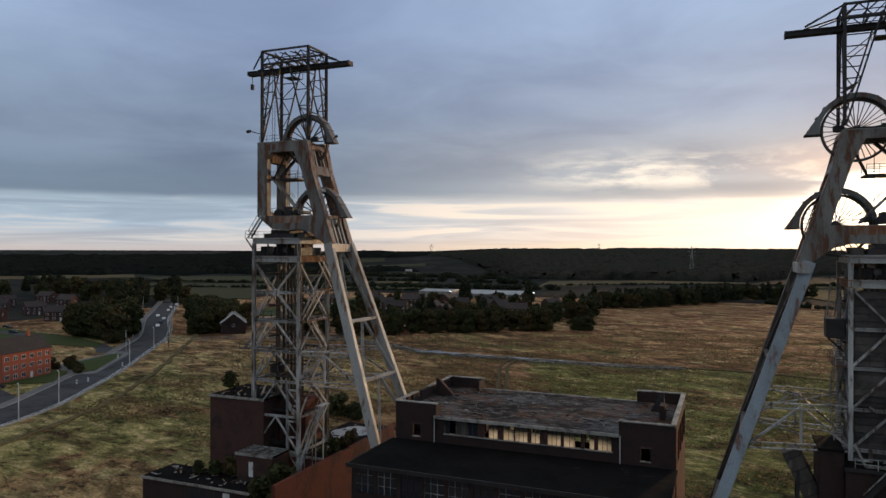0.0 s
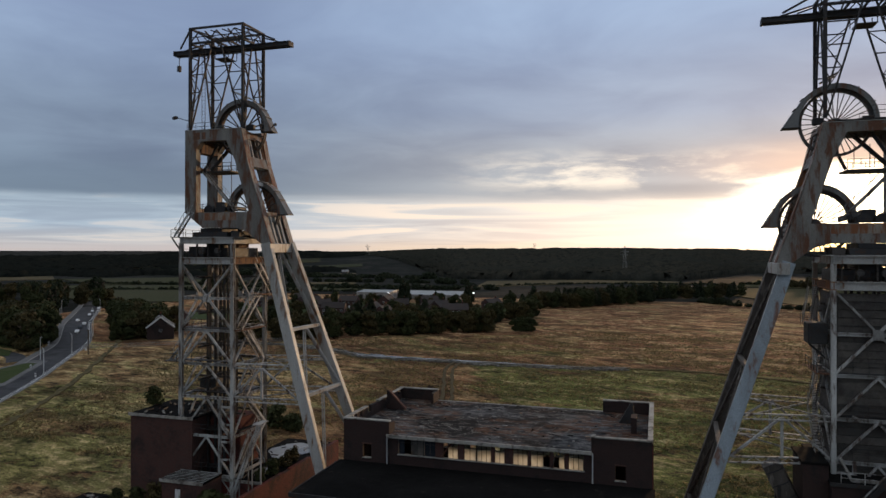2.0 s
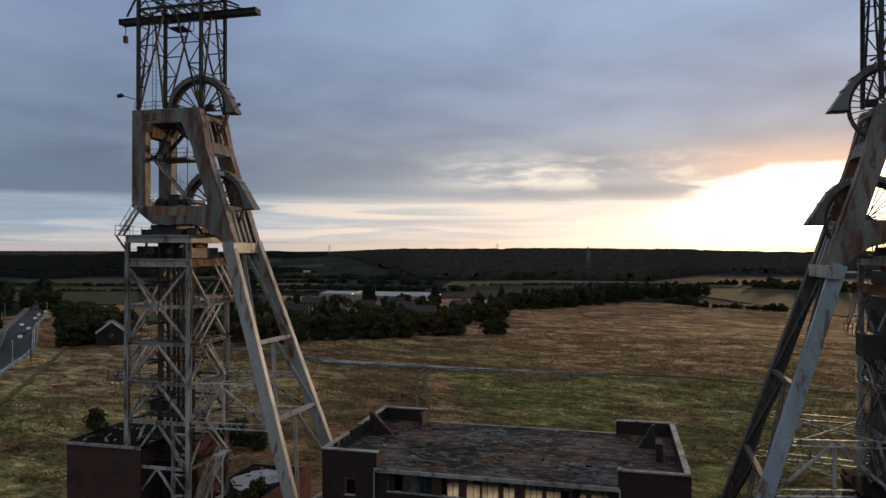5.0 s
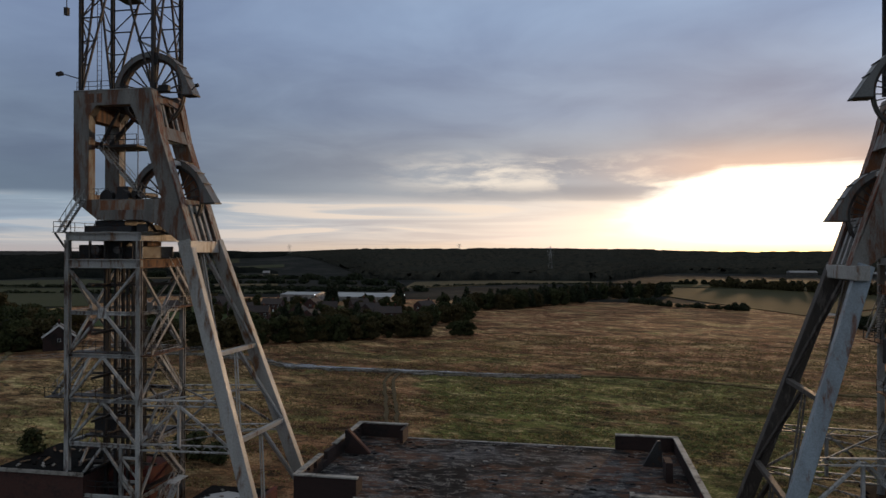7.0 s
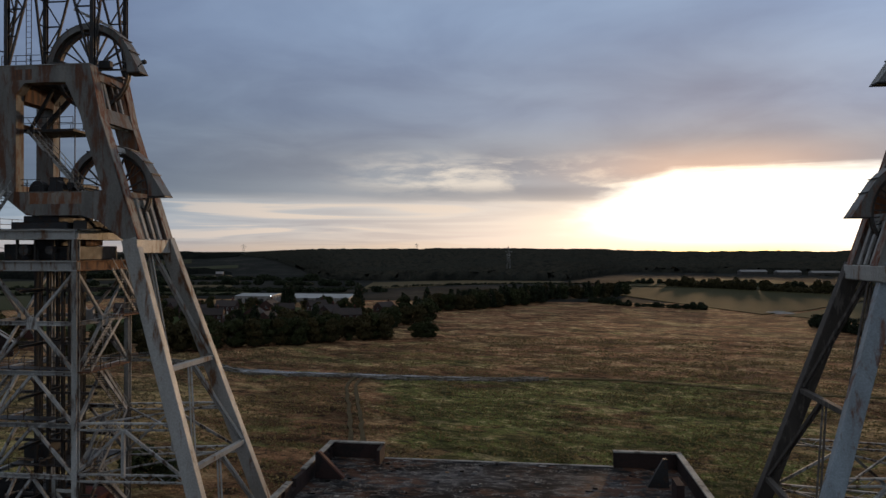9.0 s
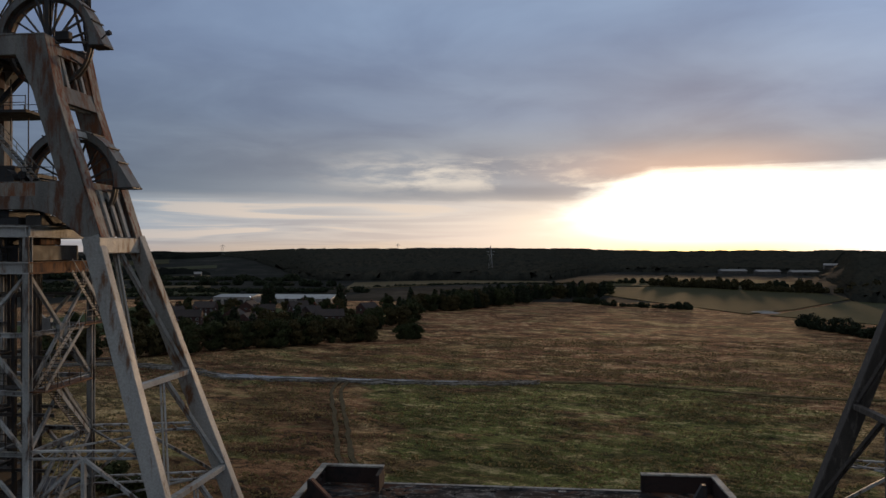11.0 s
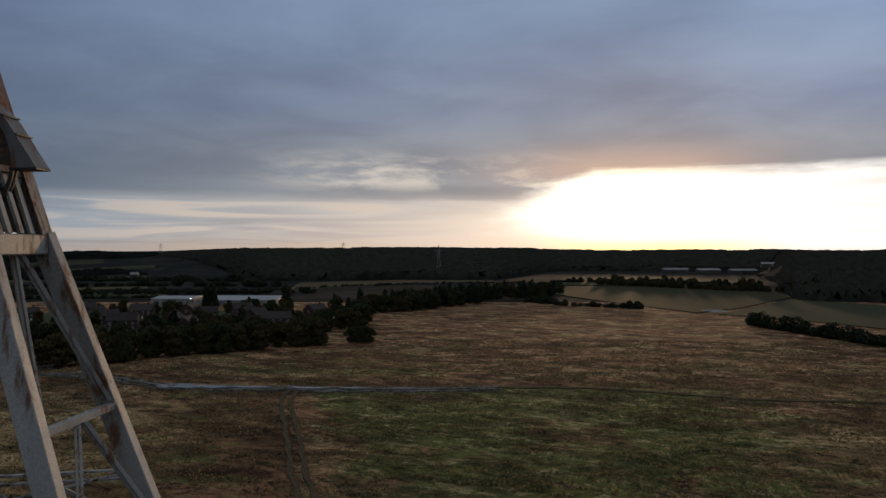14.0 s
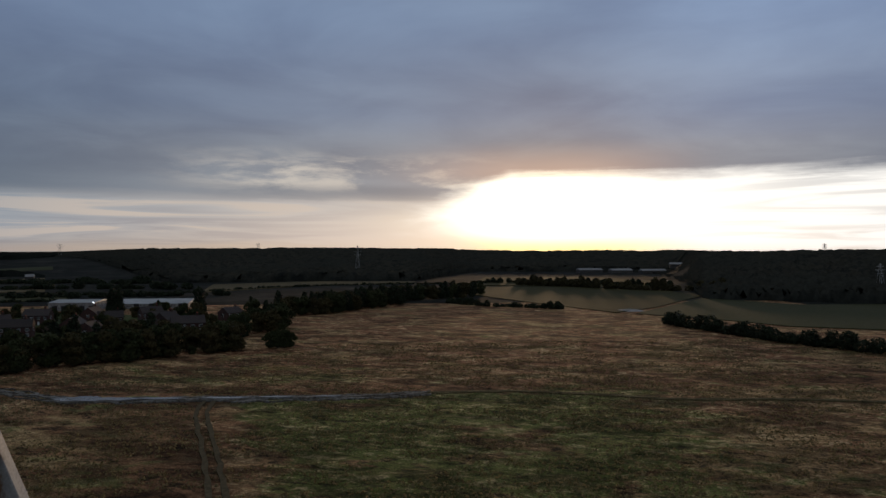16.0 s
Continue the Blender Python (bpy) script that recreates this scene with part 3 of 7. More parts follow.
def ground_z(x, y):
    d, a = math.hypot(x - 12, y + 30), bearing(x, y)
    z = 0.35 * noise.noise(Vector((x * 0.02, y * 0.02, 0.3))) * smooth(60, 140, y) if d < 600 else 0.0
    s = woods_from(a)
    if a > 22:
        s = s - 640 * smooth(22, 26, a)
    far = max(s * 2.1, 1500) - 400 * smooth(22, 26, a)
    crest = 33.0 - 4.0 * smooth(-18, -30, a) + 2.0 * smooth(-34, -42, a) + 3.0 * noise.noise(Vector((a * 0.09, 2.0, 0)))
    crest += 2.5 * smooth(-16, -4, a) - 5.0 * smooth(4, 14, a) - 2.0 * smooth(20, 27, a)
    return z + crest * smooth(s * 0.97, far, d) if d > 300 else z


def tufts(x, y):
    """Small humps and hollows of the rough pasture, none under the road and the yards."""
    if not (-130 < x < 230 and 34 < y < 300) or x < -98 - 0.62 * max(y - 20, 0):
        return 0.0
    return 0.16 * noise.noise(Vector((x * 0.16, y * 0.30, 4.2))) + 0.16 * noise.noise(Vector((x * 0.45, y * 0.6, 8.8)))


def ground():
    steps = sorted({*range(-240, -130, 12), *(v * 1.5 for v in range(-86, 151)), *range(228, 241, 12), *range(240, 700, 40), *range(700, 1600, 90), *range(1600, 4801, 320), *(-v for v in range(240, 700, 40)), *(-v for v in range(700, 1600, 90)), *(-v for v in range(1600, 4801, 320))})
    ys = sorted({*range(-240, 34, 12), *(34 + 1.2 * i for i in range(222)), 300, *range(310, 700, 30), *range(700, 1600, 60), *range(1600, 4801, 200), *(-v for v in range(240, 4801, 400))})
    verts = [(x, y, ground_z(x, y) + tufts(x, y)) for y in ys for x in steps]
    nx = len(steps)
    faces = [(j * nx + i, j * nx + i + 1, (j + 1) * nx + i + 1, (j + 1) * nx + i) for j in range(len(ys) - 1) for i in range(nx - 1)]
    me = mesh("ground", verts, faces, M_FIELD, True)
    me.materials.append(M_FAR)
    for p in me.polygons:
        if p.center.y > 500 or abs(p.center.x) > 330 or p.center.y < -150:
            p.material_index = 1
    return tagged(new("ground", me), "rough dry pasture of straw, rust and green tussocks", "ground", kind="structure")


ground()


def patch(name, outline, mat, label, lift=0.12, kind="structure", grid=0):
    """A flat patch that lies on the ground, a little proud of it."""
    verts = [(x, y, ground_z(x, y) + lift) for x, y in outline] + [(x, y, ground_z(x, y) - 0.3) for x, y in outline]
    n = len(outline)
    faces = [tuple(range(n))] + [((i + 1) % n, i, n + i, n + (i + 1) % n) for i in range(n)]
    return tagged(new(name, recalc(mesh(name, verts, faces, mat))), label, name.split("_")[-1], kind=kind)


patch("stubble_field", [(-150, 640), (-53, 757), (47, 785), (62, 841), (-61, 856), (-172, 790)], M_TANFIELD, "pale stubble field before the dark woods", 0.5)
patch("hill_field", [(114, 739), (215, 716), (299, 650), (335, 700), (362, 830), (320, 960), (166, 960)], M_OLIVE, "olive pasture beyond the hedges", 0.5)
patch("meadow_field", [(90, 600), (123, 494), (160, 400), (199, 434), (284, 541), (299, 600), (215, 700), (111, 715)], M_OLIVE, "brown meadow between hedges", 0.45)
patch("green_field", [(170, 392), (200, 356), (222, 315), (258, 294), (420, 290), (400, 440), (313, 447), (272, 515)], M_GREENFIELD, "green meadow behind the hedge", 0.4)
patch("crop_field", [(-579, 533), (-480, 580), (-256, 603), (-224, 545), (-296, 527), (-523, 478)], M_GREENFIELD, "long green crop field", 0.5)
patch("crop_field", [(-722, 665), (-608, 768), (-470, 650), (-560, 560)], M_GREENFIELD, "far green crop field", 0.5)
patch("crop_field", [(-540, 470), (-409, 507), (-308, 375), (-352, 355), (-437, 380)], M_GREENFIELD, "green field behind the hedgerow", 0.5)


def canopy(name, a0, a1, near, deep, label, cell, seed, mat=None):
    """Tree tops of a wood, as one uneven sheet on the slope."""
    rnd = random.Random(seed)
    na, nd = int(radians(a1 - a0) * 1300 / cell), int(deep / cell)
    verts, faces = [], []
    for j in range(nd + 1):
        for i in range(na + 1):
            a = a0 + (a1 - a0) * i / na
            d = near(a) + deep * (j / nd) ** 1.4
            d += rnd.uniform(-0.4, 0.4) * cell
            x, y = 12 + d * math.sin(radians(a)), -30 + d * math.cos(radians(a))
            h = 0 if j == 0 or i in (0, na) else min(1.0, 0.15 + 6.0 * min(i, na - i) / na) * (rnd.choice((3.0, 5.0, 6.5, 8.5, 10.0)) + rnd.uniform(-1, 1) + 3 * noise.noise(Vector((x * 0.006, y * 0.006, 5))))
            verts.append((x, y, ground_z(x, y) + h))
    for j in range(nd):
        for i in range(na):
            k = j * (na + 1) + i
            faces.append((k, k + 1, k + na + 2, k + na + 1))
    return tagged(new(name, mesh(name, verts, faces, mat or M_WOODS, True)), label, "woods", kind="stuff")


def arc_field(a0, a1, d0, d1, mat, label, lift=0.6):
    """A far field that follows the slope, between two bearings and two distances."""
    na, nd = max(2, int((a1 - a0) / 0.8)), 4
    verts, faces = [], []
    for top in (lift, -0.6):
        for j in range(nd + 1):
            for i in range(na + 1):
                a, d = a0 + (a1 - a0) * i / na, d0 + (d1 - d0) * j / nd + 12 * noise.noise(Vector((i * 0.3, d0 * 0.01, 0)))
                x, y = 12 + d * math.sin(radians(a)), -30 + d * math.cos(radians(a))
                verts.append((x, y, ground_z(x, y) + top))
    m, k = na + 1, (na + 1) * (nd + 1)
    faces = [(j * m + i, j * m + i + 1, (j + 1) * m + i + 1, (j + 1) * m + i) for j in range(nd) for i in range(na)]
    faces += [(i, i + 1, k + i + 1, k + i) for i in range(na)] + [(nd * m + i, nd * m + i + 1, k + nd * m + i + 1, k + nd * m + i) for i in range(na)]
    return tagged(new("far_field", recalc(mesh("far_field", verts, faces, mat))), label, "field", kind="structure")


for a0, a1, d0, d1, mat_, lab in ((-58, -47, 1000, 1120, M_TANFIELD, "narrow pale stubble strip in the valley"), (-50, -36, 1240, 1330, M_GREENFIELD, "thin green field on the far slope"), (-44, -30, 820, 870, M_GREENFIELD, "long green strip beyond the crop field"),
                                  (-34, -24, 1000, 1060, M_TANFIELD, "pale stubble strip on the slope"), (-37, -27, 1450, 1600, M_OLIVE, "olive field near the skyline"), (-30, -23.5, 1250, 1330, M_GREENFIELD, "yellow-green field on the slope"),
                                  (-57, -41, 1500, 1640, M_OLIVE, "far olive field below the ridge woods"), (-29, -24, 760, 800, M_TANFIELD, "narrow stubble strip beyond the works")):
    arc_field(a0, a1, d0, d1, mat_, lab)
canopy("valley_woods", -64, -40, lambda a: 1130 + 25 * math.sin(a * 1.3), 70, "dark belt of woodland in the valley", 8.0, 16, M_WOODS_SHADED)
canopy("valley_woods", -46, -24, lambda a: 1090 + 40 * math.sin(a * 0.9), 60, "dark strip of woodland across the valley", 8.0, 17, M_WOODS_SHADED)
canopy("valley_woods", -60, -30, lambda a: 1360 + 50 * math.sin(a * 0.7), 80, "far strip of woodland below the ridge", 9.0, 18, M_WOODS_SHADED)
canopy("valley_woods", -54, -22, lambda a: 1640 + 40 * math.sin(a * 0.8), 240, "far woods near the skyline", 11.0, 19, M_WOODS_SHADED)
canopy("ridge_woods", -62, -35, lambda a: woods_from(a) + 500 * smooth(-42, -36, a), 700, "far ridge woods with shade put into their colour", 12.0, 6, M_WOODS_SHADED)
canopy("far_woods", -25, 34, lambda a: woods_from(a) + 750 * smooth(-15, -24, a), 1150, "dark woods on the long ridge", 8.0, 3)
canopy("near_woods", 21.8, 62, lambda a: 0.96 * (woods_from(a) - 640 * smooth(22, 26, a)) - 15, 800, "dark wood on the rising ground beside the meadow", 6.0, 8)


# ---- headframes ----
def headframe(x0, yc, dz, way, leg_mat, label, clad, feet):
    """A tall steel winding tower: lattice shaft, welded portal frames with two sheave wheels one above the other, raking legs, lifting gantry on top.
    x0: the shaft's face towards the legs; way: +1 or -1, the side to which the legs rake;
    feet: for the front and the back leg, its axis (x, y) at heights 38 and 10."""
    ground = -dz - 0.5
    root = thing("headframe", (x0 - way * 4, yc, 0), label, "mine headframe", "pit headframes")

    def lev(z):
        """Height in the world of a design level."""
        return dz + float(np.interp(z, (ground, 0, 18.1, 22.2, 26.9, 35.0, 38.05, 42.35, 53.0, 66.5, 70.0), (ground, 0.3, 18.45, 22.65, 26.95, 35.05, 38.0, 42.1, 52.75, 65.95, 69.4)))

    def out(x):
        return x0 + way * (x if x > 0 else 0.97 * x)

    def at(x, y, z):
        return (out(x), yc + y, lev(z))

    def bar(name, p, q, wide, high, mat, section="box", up=(0, 0, 1), parent=None):
        return beam(name, at(*p), at(*q), wide, high, mat, parent or root, section, up)

    def plate(name, outline, ya, yb, mat, parent=None, lab=""):
        v, f = prism_data([(out(x), lev(z)) for x, z in outline], "y", yc + ya, yc + yb)
        return part(name, recalc(mesh(name, v, f, mat)), parent or root, lab)

    def railing(path, posts=4, high=1.05):
        """Handrails along a line of points."""
        for p, q in zip(path, path[1:]):
            p, q = Vector(p), Vector(q)
            for h in (high, high * 0.52):
                bar("handrail", p + Vector((0, 0, h)), q + Vector((0, 0, h)), 0.05, 0.05, M_DARK)
            k = max(1, round((q - p).length / 1.4))
            for i in range(k + 1):
                c = p.lerp(q, i / k)
                bar("rail_post", c, c + Vector((0, 0, high)), 0.05, 0.05, M_DARK)

    def stair(p, q, wide=0.8):
        """A flight of open steel treads between two strings, with handrails."""
        p, q = Vector(p), Vector(q)
        across = Vector((0, 1, 0)) if abs(q.x - p.x) > abs(q.y - p.y) else Vector((1, 0, 0))
        for s in (-1, 1):
            o = across * s * wide / 2
            bar("stair_string", p + o, q + o, 0.07, 0.26, M_LATTICE)
            bar("handrail", p + o + Vector((0, 0, 1)), q + o + Vector((0, 0, 1)), 0.05, 0.05, M_LATTICE)
            for i in range(4):
                c = p.lerp(q, (i + 0.5) / 4) + o
                bar("rail_post", c, c + Vector((0, 0, 1)), 0.045, 0.045, M_LATTICE)
        k = max(3, int(abs(q.z - p.z) / 0.24))
        for i in range(k):
            c = p.lerp(q, (i + 0.5) / k)
            bar("tread", c - across * wide / 2, c + across * wide / 2, 0.22, 0.04, M_DARK)

    # lattice shaft
    XA, XB, YF, YB = (-8.0, 0.0, -4.25, 4.25) if clad else (-7.63, 0.25, -4.25, 3.2)
    XS, YS = (XA, XB), (YF, YB)
    for x in XS:
        for y in YS:
            bar("post", (x, y, ground), (x, y, 38.1), 0.46, 0.46, M_LATTICE, "I", (0, 1, 0))
    faces = [((XA, y), (XB, y)) for y in YS] + [((x, YF), (x, YB)) for x in XS]
    for (xa, ya), (xb, yb) in faces:
        def on(s, z):
            return (xa + (xb - xa) * s, ya + (yb - ya) * s, z)
        front = ya == yb
        gap = 0.03
        for z, h, m in ((38.45, 0.8, M_PAINT), (35.78, 0.85, M_PAINT if front else M_RUST)):
            bar("girder", on(0 - gap, z), on(1 + gap, z), 0.5, h, m, "I")
        for z in (31.0, 26.9, 22.2, 18.1):
            bar("tie", on(0, z), on(1, z), 0.3, 0.34, M_LATTICE, "I")
        bar("brace", on(0.02, 35.2), on(0.98, 27.1), 0.26, 0.26, M_LATTICE)
        bar("brace", on(0.98, 35.2), on(0.02, 27.1), 0.22, 0.22, M_LATTICE)
        bar("gusset", on(0.44, 31.0), on(0.56, 31.0), 0.34, 1.0, M_LATTICE)
        bar("brace", on(0.5, 26.8), on(0.03, 22.4), 0.24, 0.24, M_LATTICE)
        bar("brace", on(0.5, 26.8), on(0.97, 22.4), 0.24, 0.24, M_LATTICE)
        bar("brace", on(0.5, 22.1), on(0.03, 18.3), 0.24, 0.24, M_LATTICE)
        bar("brace", on(0.5, 22.1), on(0.97, 18.3), 0.24, 0.24, M_LATTICE)
        for za, zb in ((18.1, 13.2), (13.2, 8.3), (8.3, 3.4)):
            if za - 4.9 > ground - 1:
                bar("tie", on(0, zb), on(1, zb), 0.28, 0.3, M_LATTICE, "I")
                bar("brace", on(0.5, za - 0.1), on(0.03, zb + 0.2), 0.22, 0.22, M_LATTICE)
                bar("brace", on(0.5, za - 0.1), on(0.97, zb + 0.2), 0.22, 0.22, M_LATTICE)
    # stiffened inner column with ladder rungs at the leg side
    bar("post", (XB - 1.9, -4.25, ground), (XB - 1.9, -4.25, 18.0), 0.32, 0.32, M_LATTICE, "I", (0, 1, 0))
    for i in range(6):
        z = 17.0 - 2.2 * i
        bar("rung", (XB - 1.9, -4.25, z), (XB, -4.25, z), 0.2, 0.24, M_LATTICE)
        bar("brace", (XB - 1.8, -4.25, z - 0.1), (XB - 0.1, -4.25, z - 2.0), 0.16, 0.18, M_LATTICE)
    # guides and conductors inside the shaft
    for x, y, m in ((-5.6, -1.4, M_DARK), (-5.6, 1.4, M_DARK), (-4.4, -1.4, M_DARK), (-4.4, 1.4, M_LEG_D), (-3.0, -1.4, M_DARK), (-3.0, 1.4, M_DARK), (-2.0, -0.4, M_LEG_D), (-6.4, 0.2, M_DARK)):
        bar("shaft_guide", (x, y, ground), (x, y, 38.0), 0.28, 0.22, m, "I")
    for z in (33.6, 29.0, 24.5, 20.2, 15.6):
        for y in (-1.4, 1.4):
            bar("bunton", (XA, y, z), (XB, y, z), 0.2, 0.24, M_LEG_D, "I")
        bar("bunton", (-5.0, YF, z), (-5.0, YB, z), 0.2, 0.24, M_DARK, "I")
    # landings on the shaft
    for z, xa, xb in ((26.9, -7.6, -0.4), (22.3, -7.8, -0.2)):
        box("landing", *sorted((out(xa), out(xb))), yc - 4.0, yc - 2.7, lev(z) + 0.2, lev(z) + 0.27, M_DARK, root)
        railing([(xa, -3.95, z + 0.27), (xb, -3.95, z + 0.27)])
    # machinery between the two top girders
    for x, wd, z, hh, m, y0_, y1_ in ((-6.1, 2.4, 36.25, 1.35, M_DARK, -3.2, 1.6), (-3.7, 2.2, 36.25, 1.75, M_DARK, -2.6, 2.4), (-1.3, 2.0, 36.25, 1.2, M_DARK, -3.0, 2.4), (-0.9, 1.0, 37.5, 0.5, M_RUST, -2.0, 0.4),
                                  (-4.6, 5.4, 38.95, 0.65, M_DARK, -2.4, 2.4), (-4.4, 3.4, 39.6, 0.55, M_DARK, -2.4, 2.4), (-1.0, 1.3, 38.95, 0.8, M_LEG_D, -2.0, 1.6)):
        xa, xb = sorted((out(x - wd / 2), out(x + wd / 2)))
        box("machine_bed", xa, xb, yc + y0_, yc + y1_, lev(z), lev(z) + hh, m, root, "", 0.06)
    for x in (-5.9, -4.2, -2.5, -1.0):
        bar("machine_rib", (x, -3.3, 36.3), (x, -3.3, 38.0), 0.18, 0.22, M_LEG_D)
    for x, r in ((-5.0, 0.45), (-2.6, 0.36)):
        ring = [(out(x) + r * math.cos(2 * math.pi * i / 14), lev(37.1) + r * math.sin(2 * math.pi * i / 14)) for i in range(14)]
        v, f = prism_data(ring, "y", yc - 3.75, yc - 3.25)
        part("pulley", recalc(mesh("pulley", v, f, M_WHEEL)), root)
    railing([(-7.4, -4.1, 36.25), (-0.6, -4.1, 36.25)])
    box("deck", *sorted((out(-9.2), out(0.6))), yc - 4.5, yc + 4.5, lev(38.86), lev(38.94), M_LATTICE, root)
    railing([(-9.15, -4.4, 38.94), (-9.15, 4.4, 38.94)])
    railing([(-9.15, -4.4, 38.94), (-7.2, -4.4, 38.94)])
    railing([(-1.6, 4.4, 38.94), (0.5, 4.4, 38.94)])
    bar("bracket", (-8, -4.25, 37.4), (-9.1, -4.25, 38.8), 0.16, 0.16, M_LATTICE)
    stair((-9.0, -3.6, 38.95), (-6.6, -3.6, 42.3))
    # flights on the far side from the legs, loose timbers and dark tanks inside the shaft
    stair((-9.7, -3.4, 22.4), (-8.5, 0.6, 26.9))
    box("landing", *sorted((out(-10.2), out(-8.2))), yc - 4.4, yc - 3.0, lev(22.3), lev(22.4), M_DARK, root)
    railing([(-10.15, -4.35, 22.4), (-8.3, -4.35, 22.4)])
    tr = random.Random(19)
    for z in (22.5, 18.35, 18.35, 13.5, 9.0):
        for i in range(4):
            x, y = tr.uniform(-7.0, -1.2), tr.uniform(-3.4, 3.0)
            dx_, dy_ = (tr.uniform(1.2, 2.6), tr.uniform(-0.8, 0.8)) if tr.random() < 0.5 else (tr.uniform(-0.7, 0.7), tr.uniform(1.2, 2.4))
            bar("loose_timber", (x - dx_ / 2, y - dy_, z), (x + dx_ / 2, y + dy_, z + tr.uniform(0.0, 0.9)), 0.24, 0.16, tr.choice((M_WOOD, M_RUST, M_WOOD, M_LATTICE)))
    for z in (18.15, 13.25, 8.4):
        box("shaft_floor", *sorted((out(-7.7), out(-0.3))), yc - 2.0, yc + YB - 0.25, lev(z), lev(z) + 0.12, M_DARK, root)
        railing([(-7.6, -4.0, z + 0.2), (-0.3, -4.0, z + 0.2)])
    for xa, xb, za, zb in ((-6.8, -4.0, 13.4, 15.6), (-3.0, -1.0, 8.5, 11.0), (-7.6, -5.2, 18.3, 19.6)):
        box("tank", *sorted((out(xa), out(xb))), yc - 0.5, yc + 2.6, lev(za), lev(zb), M_DARK, root, "", 0.08)
    # stairs and landings on the leg side of the shaft
    box("landing", *sorted((out(0.3), out(1.5))), yc - 4.2, yc + 1.5, lev(26.95), lev(27.05), M_RUST, root)
    railing([(1.45, -4.1, 27.05), (1.45, 1.4, 27.05)])
    box("landing", *sorted((out(0.3), out(1.5))), yc + 0.5, yc + 4.3, lev(31.2), lev(31.3), M_RUST, root)
    railing([(1.45, 0.6, 31.3), (1.45, 4.2, 31.3)])
    stair((0.9, -3.9, 27.05), (0.9, 0.6, 31.25))
    stair((0.9, 4.1, 31.3), (0.9, 0.4, 35.4))
    stair((0.9, 1.4, 22.4), (0.9, -2.6, 27.0))
    stair((0.9, -2.8, 18.2), (0.9, 1.4, 22.4))
    stair((0.9, 1.8, 14.0), (0.9, -2.6, 18.2))
    stair((0.9, -3.0, 9.6), (0.9, 1.8, 14.0))

    # welded portal frames, one on each side of the wheels
    hz = 52.55 if clad else 53.0
    XL = -7.7 if clad else -8.15
    for ya, yb in ((-2.3, -1.45), (1.8, 2.7)) if clad else ((-2.9, -1.95), (1.8, 2.75)):
        plate("frame_column", [(XL, 42.3), (-6.4, 42.3), (-6.4, 50.6), (-5.6, 51.55), (XL, 51.55)], ya, yb, M_PAINT_W)
        plate("frame_head", [(XL, 51.55), (0.8, 51.55), (0.5, hz), (XL, hz)], ya, yb, M_PAINT_W)
        plate("raking_column", [(1.65, 42.3), (3.4, 42.3), (1.45, 48.6), (0.8, 51.55), (-1.75, 51.55), (-0.4, 48.9)], ya, yb, M_PAINT_RUST if ya > 0 else M_PAINT_W)
        plate("frame_sill", [(XL, 42.3), (-5.4, 40.2), (-0.4, 40.2), (1.3, 39.7), (2.6, 38.7), (3.4, 38.05), (4.85, 38.05), (3.4, 42.3)], ya, yb, M_PAINT_W)
        # flange strips that stand proud of the web
        e = 0.05
        for p, q in (((XL, hz + 0.04), (0.5, hz + 0.04)), ((0.54, hz), (1.49, 48.6)), ((1.49, 48.6), (4.89, 38.05))):
            bar("flange", (p[0], (ya + yb) / 2, p[1]), (q[0], (ya + yb) / 2, q[1]), yb - ya + 2 * e, 0.07, M_FLAKE if abs(q[1] - p[1]) > 1 else M_PAINT, "box", (1, 0, 0) if abs(q[1] - p[1]) > 1 else (0, 0, 1))
        v, f = box_data(*sorted((out(-5.2), out(-0.2))), yc + ya - 0.02, yc + ya + 0.1, lev(41.2), lev(42.2))
        part("rust_band", mesh("rust_band", v, f, M_PAINT_RUST), root)
        # rust scabs on the head
        for xa, xb, za, zb in ((-6.6, -5.8, 51.8, hz - 0.3), (-5.5, -4.9, 51.8, hz - 0.3)):
            v, f = box_data(*sorted((out(xa), out(xb))), yc + ya - 0.012, yc + ya + 0.1, lev(za), lev(zb))
            part("rust_panel", mesh("rust_panel", v, f, M_RUST), root)
    # cross pieces between the frames
    for x, z, wd, h, m in ((-7.0, 52.3, 0.9, 1.1, M_PAINT_RUST), (-0.3, 52.4, 0.6, 0.9, M_RUST), (0.9, 48.5, 0.5, 1.0, M_PAINT), (1.5, 46.2, 0.4, 0.5, M_LATTICE), (3.3, 41.4, 0.5, 0.5, M_PAINT),
                           (-7.0, 42.6, 0.7, 0.6, M_PAINT_RUST), (-7.0, 48.0, 0.4, 0.6, M_RUST), (-2.0, 42.9, 0.5, 0.5, M_DARK), (-4.8, 40.9, 0.8, 0.8, M_DARK), (-1.4, 40.9, 0.8, 0.8, M_DARK)):
        bar("cross_beam", (x, -1.94, z), (x, 1.79, z), wd, h, m)
    for y in (-1.5, 1.5):
        bar("stanchion", (3.35, y, 41.2), (4.4, y, 38.1), 0.3, 0.3, M_LATTICE)
        bar("stanchion", (0.45, y, 52.0), (0.95, y, 49.0), 0.34, 0.3, M_PAINT)
        bar("wheel_beam", (-6.9, y, 52.5), (-0.6, y, 52.5), 0.45, 0.8, M_DARK, "I")
        bar("wheel_beam", (-6.9, y, 41.6), (3.0, y, 41.6), 0.45, 1.0, M_DARK, "I")
    ya, yb = (-2.28, 2.68) if clad else (-2.88, 2.73)
